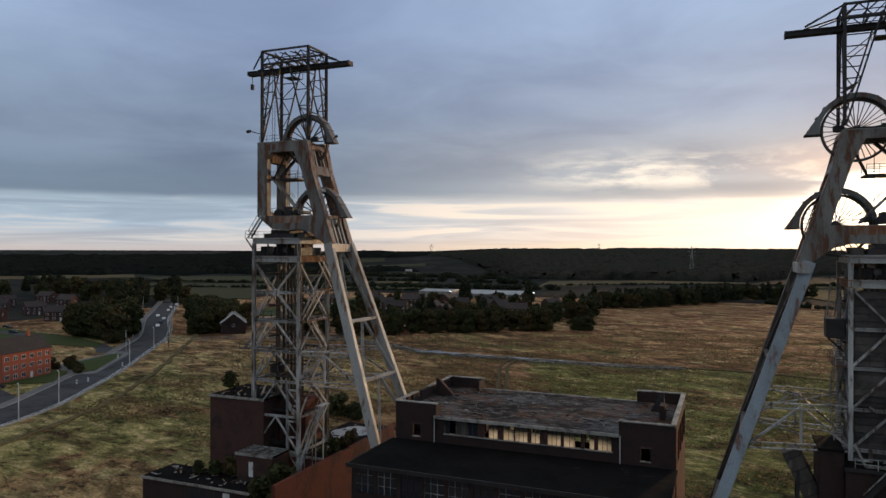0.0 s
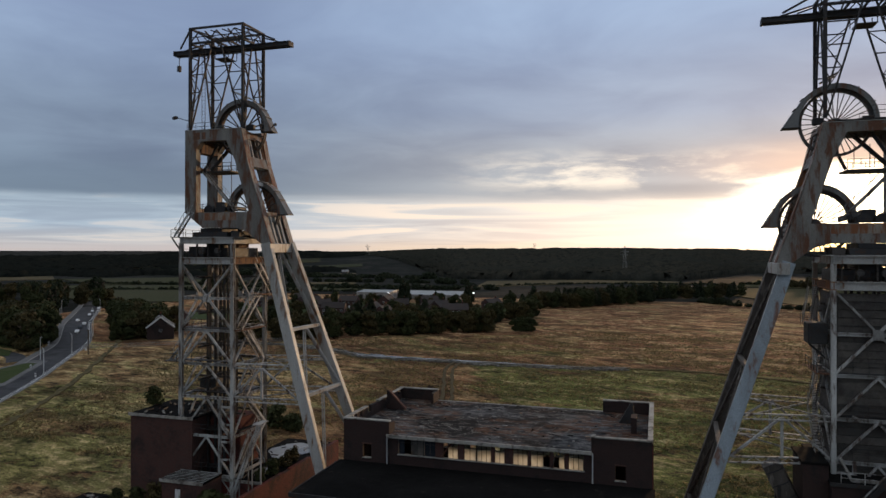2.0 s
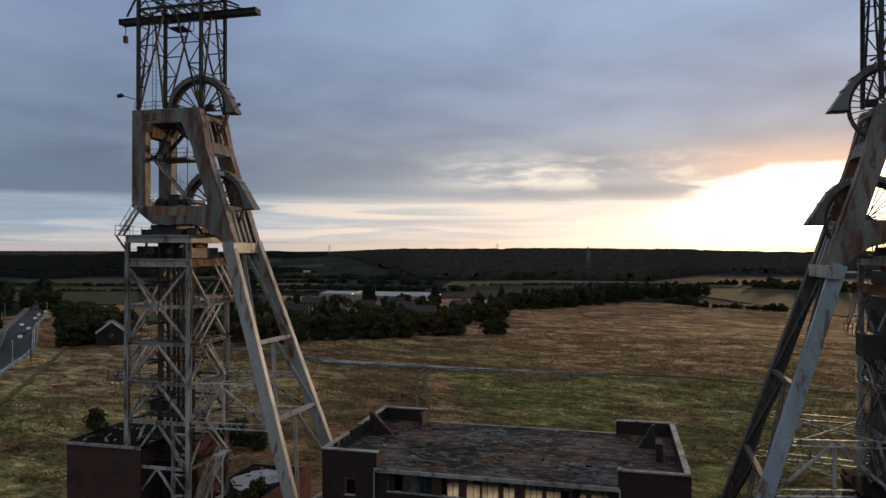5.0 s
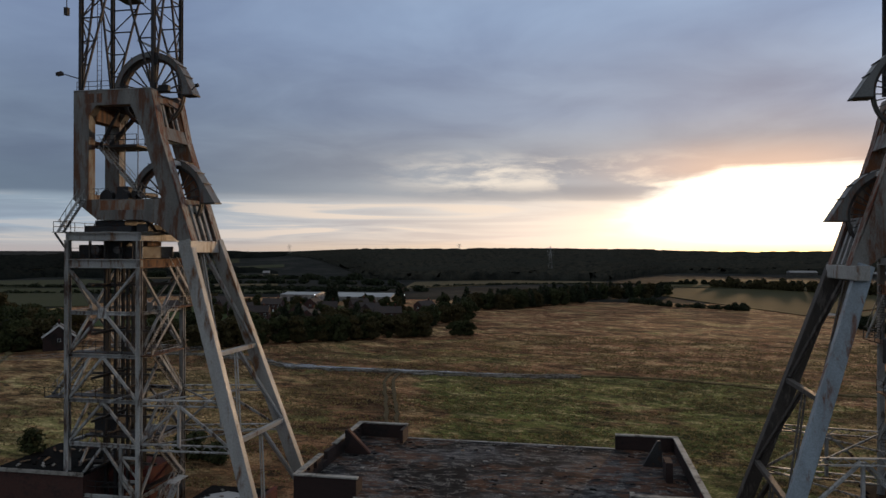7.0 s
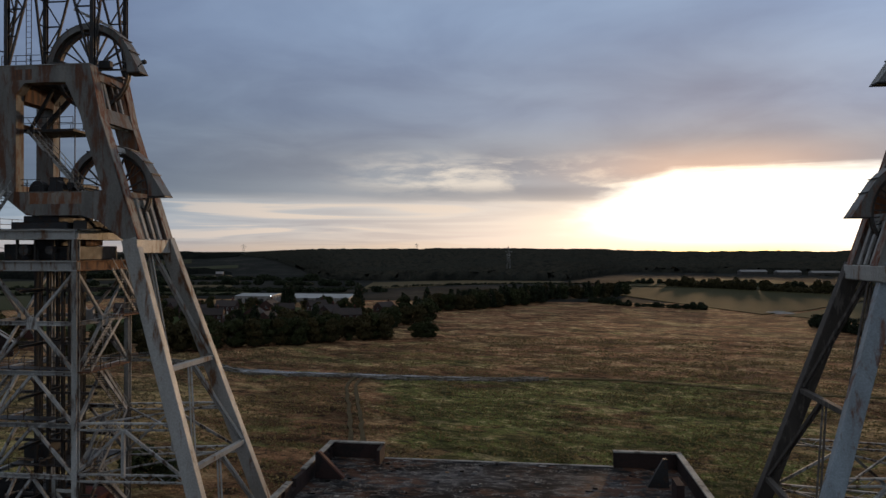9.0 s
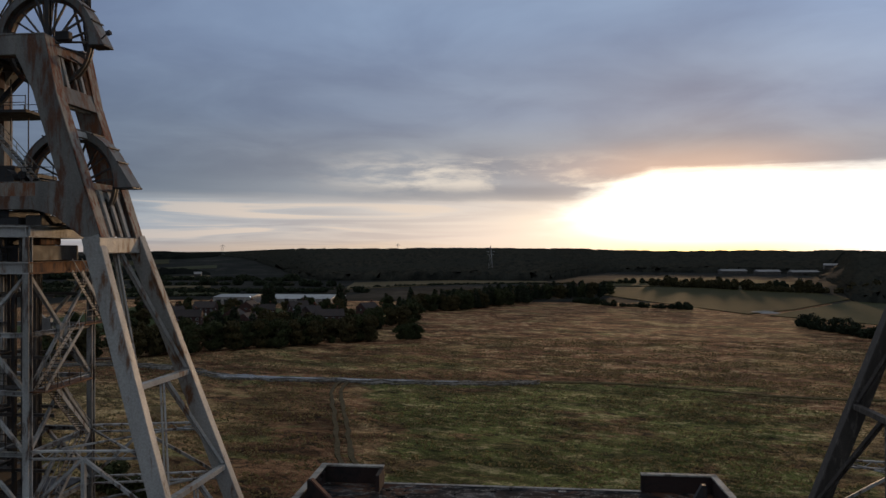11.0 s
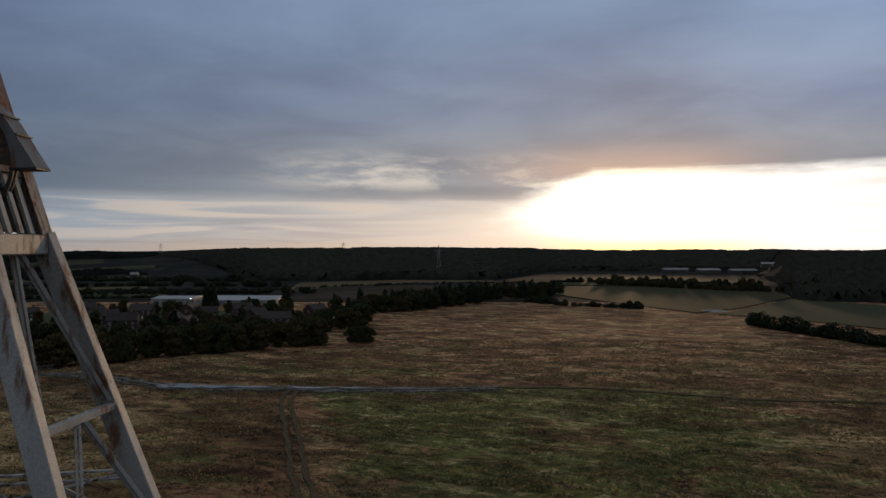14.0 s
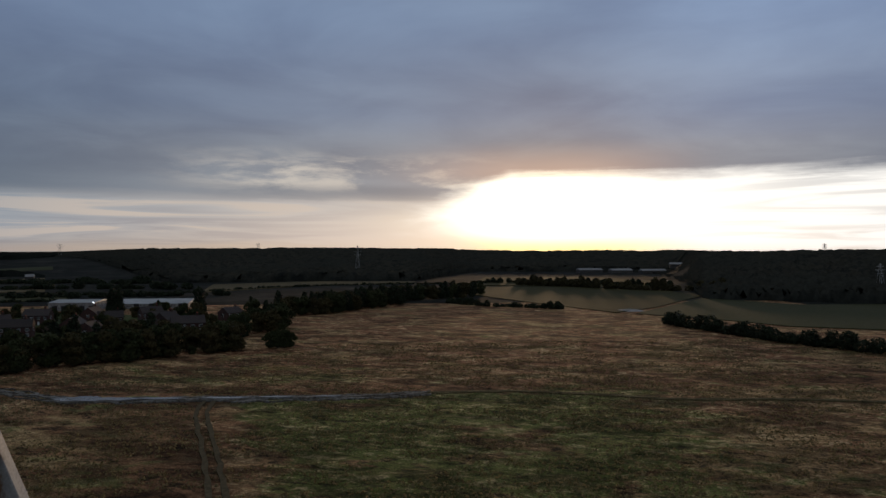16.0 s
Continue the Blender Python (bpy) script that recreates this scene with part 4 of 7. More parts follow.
    for z0_, z1_, x0_, x1_, m in ((48.15, 49.45, 1.62, 1.22, M_PAINT_W), (51.75, 52.45, 0.78, 0.56, M_PAINT_RUST), (41.7, 42.3, 3.62, 3.42, M_PAINT_W), (45.7, 46.15, 2.40, 2.26, M_PAINT)):
        v, f = prism_data([(out(x0_ - 0.42), lev(z0_)), (out(x0_ + 0.03), lev(z0_)), (out(x1_ + 0.03), lev(z1_)), (out(x1_ - 0.42), lev(z1_))], "y", yc + ya + 0.9, yc + yb - 0.9)
        part("portal_panel", recalc(mesh("portal_panel", v, f, m)), root)
    for y, wd, m in ((-1.05, 0.34, M_PAINT), (0.1, 0.22, M_PAINT_W), (0.95, 0.30, M_PAINT), (1.5, 0.5, M_RUST)):
        bar("portal_slat", (1.12, y, 49.4), (0.5, y, 51.8), wd, 0.22, m, "box", (1, 0, 0))
    for y, wd in ((-1.0, 0.42), (0.1, 0.36), (1.1, 0.42)):
        bar("portal_slat", (3.52, y, 41.75), (4.62, y, 38.1), wd, 0.2, M_PAINT, "box", (1, 0, 0))
    # dark plate added behind the slats for the shade in their gaps
    v, f = prism_data([(out(2.6), lev(41.7)), (out(2.7), lev(41.7)), (out(3.9), lev(38.2)), (out(3.8), lev(38.2))], "y", yc - 1.4, yc + 1.4)
    part("portal_back", recalc(mesh("portal_back", v, f, M_LEG_D)), root)
    bar("brace", (-6.6, 0.4, 47.9), (-3.0, 0.4, 51.4), 0.3, 0.4, M_DARK)
    bar("brace", (-6.6, -0.9, 47.9), (-4.4, -0.9, 51.4), 0.2, 0.3, M_DARK)
    bar("brace", (-2.2, 0.4, 48.0), (-0.6, 0.4, 51.4), 0.2, 0.3, M_DARK)
    # dark plates added round the wheel pits for the shade there, and loose rusty plate
    box("pit_floor", *sorted((out(-6.1), out(-4.6))), yc - 1.9, yc + 1.75, lev(51.6), lev(51.9), M_DARK, root)
    box("pit_plate", *sorted((out(-7.6), out(-6.3))), yc - 1.9, yc + 1.75, lev(50.2), lev(51.5), M_RUST, root)
    box("pit_floor", *sorted((out(-7.5), out(-3.0))), yc - 1.9, yc + 1.75, lev(42.0), lev(42.28), M_DARK, root)
    for x in (-4.5, 0.2):
        box("bearing_block", *sorted((out(x), out(x + 1.1))), yc - 1.3, yc - 0.75, lev(hz), lev(hz) + 0.7, M_DARK, root, "", 0.06)
    # inner landing and stair
    box("landing", *sorted((out(-7.0), out(-1.8))), yc - 1.75, yc + 1.6, lev(47.6), lev(47.8), M_DARK, root)
    railing([(-6.9, -1.65, 47.8), (-1.9, -1.65, 47.8)])
    railing([(-6.9, 1.5, 47.8), (-1.9, 1.5, 47.8)])
    stair((-1.2, -1.4, 42.5), (-6.2, -1.4, 47.7), 0.7)
    for x in (-4.4, -2.9):
        bar("winding_rope", (x, 0.0, 42.0), (x, 0.0, 50.5), 0.07, 0.07, M_DARK)
    for xa, xb in ((-8.35, -5.6), (-5.6, -4.0)):
        railing([(xa, -2.2, 53.07), (xb, -2.2, 53.07)])
        railing([(xa, 2.3, 53.07), (xb, 2.3, 53.07)])
    railing([(-7.0, -2.3, 42.35), (-4.6, -2.3, 42.35)])
    railing([(-3.0, -2.3, 42.35), (0.8, -2.3, 42.35)])
    railing([(-8.4, 2.4, 42.35), (-8.4, -2.4, 42.35)])
    for x in (-5.2, -3.4):
        ring = [(x + 0.75 * math.cos(math.pi * i / 9), 42.4 + 0.95 * math.sin(math.pi * i / 9)) for i in range(10)]
        plate("bearing_cover", ring, -1.9, -1.2, M_DARK)
    bar("winch_drum", (-4.1, -0.8, 43.1), (-4.1, 0.8, 43.1), 1.3, 1.3, M_DARK)

    # sheave wheels under their hoods
    for xc, zc, spin, reach in ((-1.1, 53.15 - (0.35 if clad else 0), 0.0, 5.1 if clad else 4.75), (0.9, 42.35, 0.11, 5.05)):
        c = Vector(at(xc, 0, zc))
        r, k = 3.35, 48
        prof = [(-0.16, -0.14), (0.16, -0.14), (0.22, 0.14), (0.1, 0.14), (0.0, 0.0), (-0.1, 0.14), (-0.22, 0.14)]
        verts = [(c.x + (r + v) * math.cos(2 * math.pi * i / k), c.y + u, c.z + (r + v) * math.sin(2 * math.pi * i / k)) for i in range(k) for u, v in prof]
        m7 = len(prof)
        faces_w = [(i * m7 + j, i * m7 + (j + 1) % m7, ((i + 1) % k) * m7 + (j + 1) % m7, ((i + 1) % k) * m7 + j) for i in range(k) for j in range(m7)]
        wheel = part("sheave_wheel", recalc(mesh("sheave_wheel", verts, faces_w, M_WHEEL)), root)
        hub = [(0.5 * math.cos(2 * math.pi * i / 16), 0.5 * math.sin(2 * math.pi * i / 16)) for i in range(16)]
        v, f = prism_data([(c.x + a, c.z + b) for a, b in hub], "y", c.y - 0.45, c.y + 0.45)
        part("hub", recalc(mesh("hub", v, f, M_WHEEL)), wheel)
        spokes, thick = (34, 0.09) if clad else (22, 0.14)
        for i in range(spokes):
            a = 2 * math.pi * i / spokes + spin
            s = 0.34 if i % 2 else -0.34
            v, f = beam_data((c.x + 0.45 * math.cos(a), c.y + s, c.z + 0.45 * math.sin(a)), (c.x + (r - 0.1) * math.cos(a), c.y + s * 0.3, c.z + (r - 0.1) * math.sin(a)), thick, thick, "box", (0, 1, 0))
            part("spoke", mesh("spoke", v, f, M_WHEEL), wheel)
        bar("axle_bearing", (xc, -1.6, zc - 0.2), (xc, 1.6, zc - 0.2), 0.4, 0.5, M_DARK)
        # hood: half ring with a straight skirt towards the legs
        ri, ro = 3.6, 4.08
        tip = Vector((reach, -0.35))
        far_a = math.atan2(tip.y, tip.x) + math.acos(ro / tip.length)
        foot_ = Vector((ro * math.cos(far_a), ro * math.sin(far_a)))
        ins, outs = [], []
        for a in range(180, -1, -6):
            d = Vector((math.cos(radians(a)), math.sin(radians(a))))
            if radians(a) >= far_a:
                o = d * ro
            else:
                nrm = foot_.normalized()
                o = d * (ro / max(d.dot(nrm), 0.2))
            ins.append((xc + ri * d.x, zc + ri * d.y))
            outs.append((xc + o.x, zc + o.y))
        ins.append((xc + ri, zc - 0.35))
        outs.append((xc + tip.x, zc + tip.y))
        for ya, yb in ((-0.66, -0.6), (0.6, 0.66)):
            vs = [(out(x), yc + y, lev(z)) for y in (ya, yb) for line in (ins, outs) for x, z in line]
            k = len(ins)
            fs = []
            for i in range(k - 1):
                fs += [(i, i + 1, k + i + 1, k + i), (2 * k + i, 3 * k + i, 3 * k + i + 1, 2 * k + i + 1), (i, 2 * k + i, 2 * k + i + 1, i + 1), (k + i, k + i + 1, 3 * k + i + 1, 3 * k + i)]
            part("wheel_hood", recalc(mesh("wheel_hood", vs, fs, M_SHROUD)), root)
        vs = [(out(x), yc + y, lev(z)) for y in (-0.7, 0.7) for x, z in outs]
        vs += [(v[0], v[1], v[2] + 0.06) for v in vs]
        k = len(outs)
        fs = []
        for i in range(k - 1):
            fs += [(i, i + 1, k + i + 1, k + i), (2 * k + i, 3 * k + i, 3 * k + i + 1, 2 * k + i + 1), (i, 2 * k + i, 2 * k + i + 1, i + 1), (k + i, k + i + 1, 3 * k + i + 1, 3 * k + i)]
        part("hood_skin", recalc(mesh("hood_skin", vs, fs, M_SHROUD)), root)
        for a in (150, 120, 90, 62, 40, 22):
            d = Vector((math.cos(radians(a)), math.sin(radians(a))))
            g = ro if radians(a) >= far_a else ro / max(d.dot(foot_.normalized()), 0.2)
            bar("hood_rib", (xc + d.x * (g + 0.09), -0.76, zc + d.y * (g + 0.09)), (xc + d.x * (g + 0.09), 0.76, zc + d.y * (g + 0.09)), 0.12, 0.09, M_DARK)
        bar("hood_sill", (xc + 3.5, 0, zc - 0.38), (xc + reach + 0.05, 0, zc - 0.38), 1.4, 0.1, M_DARK)

    # raking legs
    def leg(s, z):
        (xa, ya), (xb, yb) = feet[0 if s < 0 else 1]
        k = (38.0 - lev(z)) / 28.0
        return Vector((way * (xa + (xb - xa) * k - x0), ya + (yb - ya) * k - yc, z))

    lw, ld = (0.84, 1.3) if clad else (0.8, 1.3)
    for s in (-1, 1):
        top_, foot = leg(s, 38.05), leg(s, ground)
        v, f = beam_data(at(*top_), at(*foot), lw, ld, "box", (1, 0, 0))
        # the clad tower's back leg takes the darker brown paint
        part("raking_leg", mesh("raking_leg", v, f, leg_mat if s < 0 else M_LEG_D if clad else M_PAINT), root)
        pa, pb = Vector(at(*top_)), Vector(at(*foot))
        for k in range(1, 9):
            c = pa.lerp(pb, k / 9)
            d = (pb - pa).normalized() * 0.06
            v, f = beam_data(c - d, c + d, lw + 0.02, ld + 0.02, "box", (1, 0, 0))
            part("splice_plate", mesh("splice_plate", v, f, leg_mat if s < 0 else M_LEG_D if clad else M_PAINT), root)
    bar("leg_cap", (4.3, -3.15, 37.45), (4.3, 3.15, 37.45), 1.25, 1.2, M_PAINT)
    levels = (27.2, 18.9, 9.8)
    for z, h in zip(levels, (0.42, 0.42, 0.42)):
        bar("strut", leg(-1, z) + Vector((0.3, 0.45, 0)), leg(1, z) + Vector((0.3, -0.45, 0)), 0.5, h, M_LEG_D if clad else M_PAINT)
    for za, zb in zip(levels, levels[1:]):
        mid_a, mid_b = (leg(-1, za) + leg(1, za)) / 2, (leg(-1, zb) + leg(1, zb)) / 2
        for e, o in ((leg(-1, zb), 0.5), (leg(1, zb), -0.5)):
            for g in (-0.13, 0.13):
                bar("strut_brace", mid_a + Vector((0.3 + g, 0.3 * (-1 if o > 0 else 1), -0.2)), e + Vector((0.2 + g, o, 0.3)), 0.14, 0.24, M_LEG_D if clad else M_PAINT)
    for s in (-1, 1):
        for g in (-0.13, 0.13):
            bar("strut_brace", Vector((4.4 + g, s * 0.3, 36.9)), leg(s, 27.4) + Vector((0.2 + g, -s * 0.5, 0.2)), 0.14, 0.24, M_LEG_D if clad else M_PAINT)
    # laced ties from the shaft to the legs
    for s in (-1, 1):
        for z in (22.2, 18.1):
            e = leg(s, z) - Vector((0.7, 0, 0))
            y = YF if s < 0 else YB
            for o in (-0.28, 0.28):
                bar("tie_chord", (0.2, y, z + o), (e.x, e.y, z + o), 0.3, 0.12, M_LATTICE)
            k = 12
            for i in range(k):
                p = Vector((0.2, y, z)).lerp(Vector((e.x, e.y, z)), i / k)
                q = Vector((0.2, y, z)).lerp(Vector((e.x, e.y, z)), (i + 1) / k)
                g = 0.26 if i % 2 else -0.26
                bar("lacing", p + Vector((0, 0, g)), q + Vector((0, 0, -g)), 0.07, 0.05, M_LATTICE)
        ea, eb = leg(s, 22.2), leg(s, 18.1)
        mid = (0.2 + ea.x) / 2
        bar("tie_post", (mid, (y * 1.01), 18.3), (mid, (y * 1.01), 22.0), 0.26, 0.3, M_LATTICE)
        bar("tie_brace", (0.3, y, 18.4), (mid - 0.1, (y * 1.01), 22.0), 0.22, 0.22, M_LATTICE)
        bar("tie_brace", (mid + 0.1, (y * 1.01), 22.0), (eb.x - 0.9, eb.y, 18.4), 0.26, 0.22, M_LATTICE)
    bar("tie_brace", (0.2, -4.25, 22.2), (leg(1, 22.2).x - 0.9, leg(1, 22.2).y, 22.2), 0.14, 0.14, M_LATTICE)
    bar("tie_brace", (0.2, YB, 22.2), (leg(-1, 22.2).x - 0.9, leg(-1, 22.2).y, 22.2), 0.14, 0.14, M_LATTICE)
    bar("tie_brace", (0.2, -4.25, 18.1), (leg(1, 18.1).x - 0.9, leg(1, 18.1).y, 18.1), 0.14, 0.14, M_LATTICE)

    # lifting gantry over the wheels
    GX, GY, z0, z1 = (-7.9, 0.3), (-2.15, 2.7), 53.05, (66.5 if clad else 66.9)
    for x in GX:
        for y in GY:
            bar("gantry_post", (x, y, z0), (x, y, z1), 0.34, 0.34, M_DARK, "I", (0, 1, 0))
    sides = [((GX[0], y), (GX[1], y)) for y in GY] + [((x, GY[0]), (x, GY[1])) for x in GX]
    for (xa, ya), (xb, yb) in sides:
        def on2(s, z):
            return (xa + (xb - xa) * s, ya + (yb - ya) * s, z)
        for z in (z1, 64.9):
            bar("gantry_rail", on2(-0.02, z), on2(1.02, z), 0.24, 0.26, M_DARK)
        k = 6 if ya == yb else 4
        for i in range(k):
            u, v2 = (66.4, 65.0) if i % 2 else (65.0, 66.4)
            bar("gantry_lacing", on2(i / k, u), on2((i + 1) / k, v2), 0.11, 0.11, M_DARK)
        for e, dirn in ((0.0, 1), (1.0, -1)):
            bar("gantry_raker", on2(e + dirn * 0.02, z0 + 0.2), on2(0.5 - dirn * 0.08, 64.7), 0.18, 0.18, M_DARK)
            last = None
            for j in range(1, 5):
                z = z0 + 2.4 * j + 0.4
                f = (z - z0) / (64.7 - z0) * (0.5 - 0.08)
                a, b2 = on2(e, z), on2(e + dirn * f, z)
                bar("gantry_rung", a, b2, 0.12, 0.12, M_DARK)
                if j < 4:
                    f2 = (z + 2.4 - z0) / (64.7 - z0) * (0.5 - 0.08)
                    bar("gantry_lacing", a if j % 2 else b2, on2(e + dirn * f2, z + 2.4) if j % 2 else on2(e, z + 2.4), 0.1, 0.1, M_DARK)
    for y in (-0.45, 0.45):
        bar("runway_beam", (-11.9, y, 64.3), (6.05, y, 64.3), 0.32, 0.6, M_DARK, "I")
    bar("beam_stop", (5.95, -0.62, 64.3), (5.95, 0.62, 64.3), 0.2, 0.66, M_DARK)
    bar("beam_stop", (-11.8, -0.62, 64.3), (-11.8, 0.62, 64.3), 0.2, 0.66, M_DARK)
    for s in (-1, 1):
        bar("hanger", (0.3, s * 2.4, 66.4), (4.0, s * 0.5, 64.9), 0.18, 0.18, M_DARK)
        bar("hanger", (-7.9, s * 2.4, 66.4), (-10.8, s * 0.5, 64.9), 0.18, 0.18, M_DARK)
        bar("hanger", (0.3, s * 2.4, 64.9), (2.6, s * 0.5, 64.7), 0.12, 0.12, M_DARK)
    for x in (-5.6, -3.8, -2.0):
        bar("cross_rail", (x, -2.15, 64.9), (x, 2.7, 66.4), 0.14, 0.14, M_DARK)
        bar("cross_rail", (x, -2.15, 66.4), (x, 2.7, 64.9), 0.14, 0.14, M_DARK)
        bar("cross_rail", (x, -2.15, 64.9), (x, 2.7, 64.9), 0.2, 0.24, M_DARK)
    for y in GY:
        bar("gantry_rail", (GX[0], y, 65.7), (GX[1], y, 65.7), 0.1, 0.1, M_DARK)
    for x in (-6.6, -4.7, -2.9, -1.0):
        bar("cross_rail", (x, GY[0], 66.45), (x + 0.9, GY[1], 66.45), 0.12, 0.12, M_DARK)
    bar("lifting_rail", (-1.2 if clad else -2.4, -0.8, 58.0 if clad else 58.5), (0.25, -0.8, 57.3), 0.14, 0.2, M_DARK if clad else M_LATTICE)
    bar("lifting_rail", (-1.2 if clad else -2.4, 0.8, 58.0 if clad else 58.5), (0.25, 0.8, 57.3), 0.14, 0.2, M_DARK if clad else M_LATTICE)
    # trolley cage and hook
    box("trolley", *sorted((out(-4.9), out(-2.9))), yc - 1.0, yc + 1.0, lev(62.9), lev(63.0), M_DARK, root)
    for x in (-4.85, -2.75):
        for y in (-0.95, 0.95):
            bar("trolley_hanger", (x, y, 63.0), (x, y, 64.0), 0.08, 0.08, M_DARK)
    bar("hook_chain", (-11.4, 0, 62.6), (-11.4, 0, 63.9), 0.07, 0.07, M_DARK)
    bar("hook_block", (-11.4, 0, 61.9), (-11.4, 0, 62.7), 0.4, 0.45, M_DARK)
    # ladder with hoops up one post
    for o in (-0.25, 0.25):
        bar("ladder_string", (-5.9 + o, -2.0, z0), (-5.9 + o, -2.0, 64.8), 0.05, 0.05, M_DARK)
    for i in range(24):
        bar("ladder_rung", (-6.15, -2.0, z0 + 0.48 * i + 0.3), (-5.65, -2.0, z0 + 0.48 * i + 0.3), 0.03, 0.03, M_DARK)
    # floodlight on an outreach arm
    bar("lamp_arm", (-7.9, -2.15, 54.4), (-9.6, -3.1, 54.9), 0.09, 0.09, M_DARK)
    bar("lamp_head", (-9.9, -3.1, 54.75), (-9.3, -3.1, 54.85), 0.4, 0.35, M_DARK)
    if not clad:
        bar("lamp_arm", (3.2, -0.6, 53.0), (3.95, -0.6, 53.62), 0.08, 0.08, M_DARK)
        bar("lamp_head", (3.9, -0.6, 53.6), (4.2, -0.6, 53.7), 0.3, 0.3, M_DARK)

    if clad:
        # boarded casing of the shaft, row over row
        for face in range(2):
            for i in range(24):
                z = 16.2 + 0.8 * i
                if face == 0:
                    bar("casing_board", (-7.7, -3.75, z), (-0.45, -3.75, z), 0.10, 0.76, M_CLAD, "box", (0, 0.12, 1))
                else:
                    bar("casing_board", (-0.45, -3.7, z), (-0.45, 3.7, z), 0.10, 0.76, M_CLAD, "box", (-0.12 * way, 0, 1))
        # dark sheets added behind the boards keep the gaps between them dark
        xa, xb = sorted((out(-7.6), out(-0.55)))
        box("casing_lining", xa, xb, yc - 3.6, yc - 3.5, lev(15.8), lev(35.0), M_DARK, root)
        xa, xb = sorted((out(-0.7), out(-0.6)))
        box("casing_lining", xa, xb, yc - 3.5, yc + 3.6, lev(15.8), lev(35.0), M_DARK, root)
        # small cabin hung on the side of the shaft
        xa, xb = sorted((out(0.4), out(2.2)))
        box("cabin", xa, xb, yc - 3.9, yc - 1.6, lev(29.9), lev(32.0), M_DARK, root, "", 0.08)
        bar("bracket", (0.2, -2.7, 28.2), (1.9, -2.7, 29.8), 0.2, 0.2, M_DARK)
    return root


headframe(-17.9, 9.3, 2.1, 1, M_PAINT, "tall pale rust-streaked steel winding headframe with two sheave wheels", False, (((-13.2, 6.55), (-4.75, 5.2)), ((-12.9, 12.2), (-4.05, 16.4))))
headframe(50.0, 10.4, 0.0, -1, M_BLUE, "tall rusting steel headframe with pale blue legs and a boarded shaft", True, (((46.35, 8.4), (36.45, 2.1)), ((45.9, 13.6), (37.3, 17.6))))


# ---- winding engine house between the headframes ----
def engine_house():
    W, D, ZT, ZR = 32.9, 18.2, 20.55, 19.2
    root = thing("engine_house", (W / 2, D / 2, 0), "derelict dark brick engine house with broken parapets and clerestory windows", "industrial building")
    t = 0.35
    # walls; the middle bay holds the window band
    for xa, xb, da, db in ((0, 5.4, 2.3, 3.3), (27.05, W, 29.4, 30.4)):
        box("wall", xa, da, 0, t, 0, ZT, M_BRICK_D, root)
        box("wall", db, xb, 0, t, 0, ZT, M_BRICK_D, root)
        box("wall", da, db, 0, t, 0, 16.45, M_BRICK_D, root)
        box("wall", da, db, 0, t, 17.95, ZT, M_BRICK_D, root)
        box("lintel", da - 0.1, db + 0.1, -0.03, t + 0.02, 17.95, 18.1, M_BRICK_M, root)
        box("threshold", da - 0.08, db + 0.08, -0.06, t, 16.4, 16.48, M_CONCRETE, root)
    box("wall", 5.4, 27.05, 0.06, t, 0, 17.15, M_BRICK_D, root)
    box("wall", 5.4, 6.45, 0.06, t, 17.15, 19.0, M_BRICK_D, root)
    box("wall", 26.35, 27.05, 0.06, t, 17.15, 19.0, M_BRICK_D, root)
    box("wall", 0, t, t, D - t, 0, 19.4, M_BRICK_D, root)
    # sunlit east wall: the light is put into its redder brick
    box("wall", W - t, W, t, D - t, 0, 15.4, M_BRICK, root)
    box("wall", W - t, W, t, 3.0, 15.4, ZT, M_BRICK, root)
    # darker brick on top carries the shade of its inner face
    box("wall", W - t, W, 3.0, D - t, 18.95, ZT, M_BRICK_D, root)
    # unseen side openings, added so the sun reaches the window panes
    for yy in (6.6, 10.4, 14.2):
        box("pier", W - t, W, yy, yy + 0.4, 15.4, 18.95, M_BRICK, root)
    box("wall", 0, 5.4, D - t, D, 0, ZT, M_BRICK_D, root)
    box("wall", 31.9, W, D - t, D, 0, ZT, M_BRICK_D, root)
    box("wall", 26.9, 31.9, D - t, D, 18.98, ZT, M_BRICK_D, root)
    box("wall", 5.4, 31.9, D - t, D, 0, 13.0, M_BRICK_D, root)
    # piers of unseen back openings, added to let sun through to the panes
    for i in range(8):
        x = 5.4 + i * 3.6
        box("pier", x, x + 0.3, D - t, D, 13.0, 19.0, M_BRICK_D, root)
    # ragged left parapet: brick stumps with gaps
    rnd = random.Random(4)
    y = t
    while y < D - t - 0.3:
        ln = min(rnd.uniform(0.7, 1.8), D - t - y)
        h = rnd.choice((1.1, 1.15, 1.1, 0.75, 0.45))
        box("parapet_piece", 0.0, t, y, y + ln - 0.04, 19.4, 19.4 + h, M_BRICK_D, root)
        y += ln
    # copings
    c = 0.09
    for x0, x1, y0, y1, z in ((-c, 5.5, -c, t + c, ZT), (27.0, W + c, -c, t + c, ZT), (W - t - c, W + c, t + c, D - t - c, ZT), (-c, 5.4, D - t - c, D + c, ZT + 0.02), (26.9, W + c, D - t - c, D + c, ZT + 0.02)):
        box("coping", x0, x1, y0, y1, z, z + 0.14, M_COPING, root, "", 0.02)
    rail = box("coping", -c, t + c, t + c, 6.0, 20.56, 20.7, M_COPING, root, "", 0.02)
    box("coping", -c, t + c, 9.4, D - t - c, 20.56, 20.68, M_COPING, root, "", 0.02)
    box("parapet_return", 5.06, 5.4, t, 1.7, ZR, ZT - 0.25, M_BRICK_D, root)
    box("parapet_return", 5.06, 5.4, D - 2.4, D - t, ZR, ZT, M_BRICK_D, root)
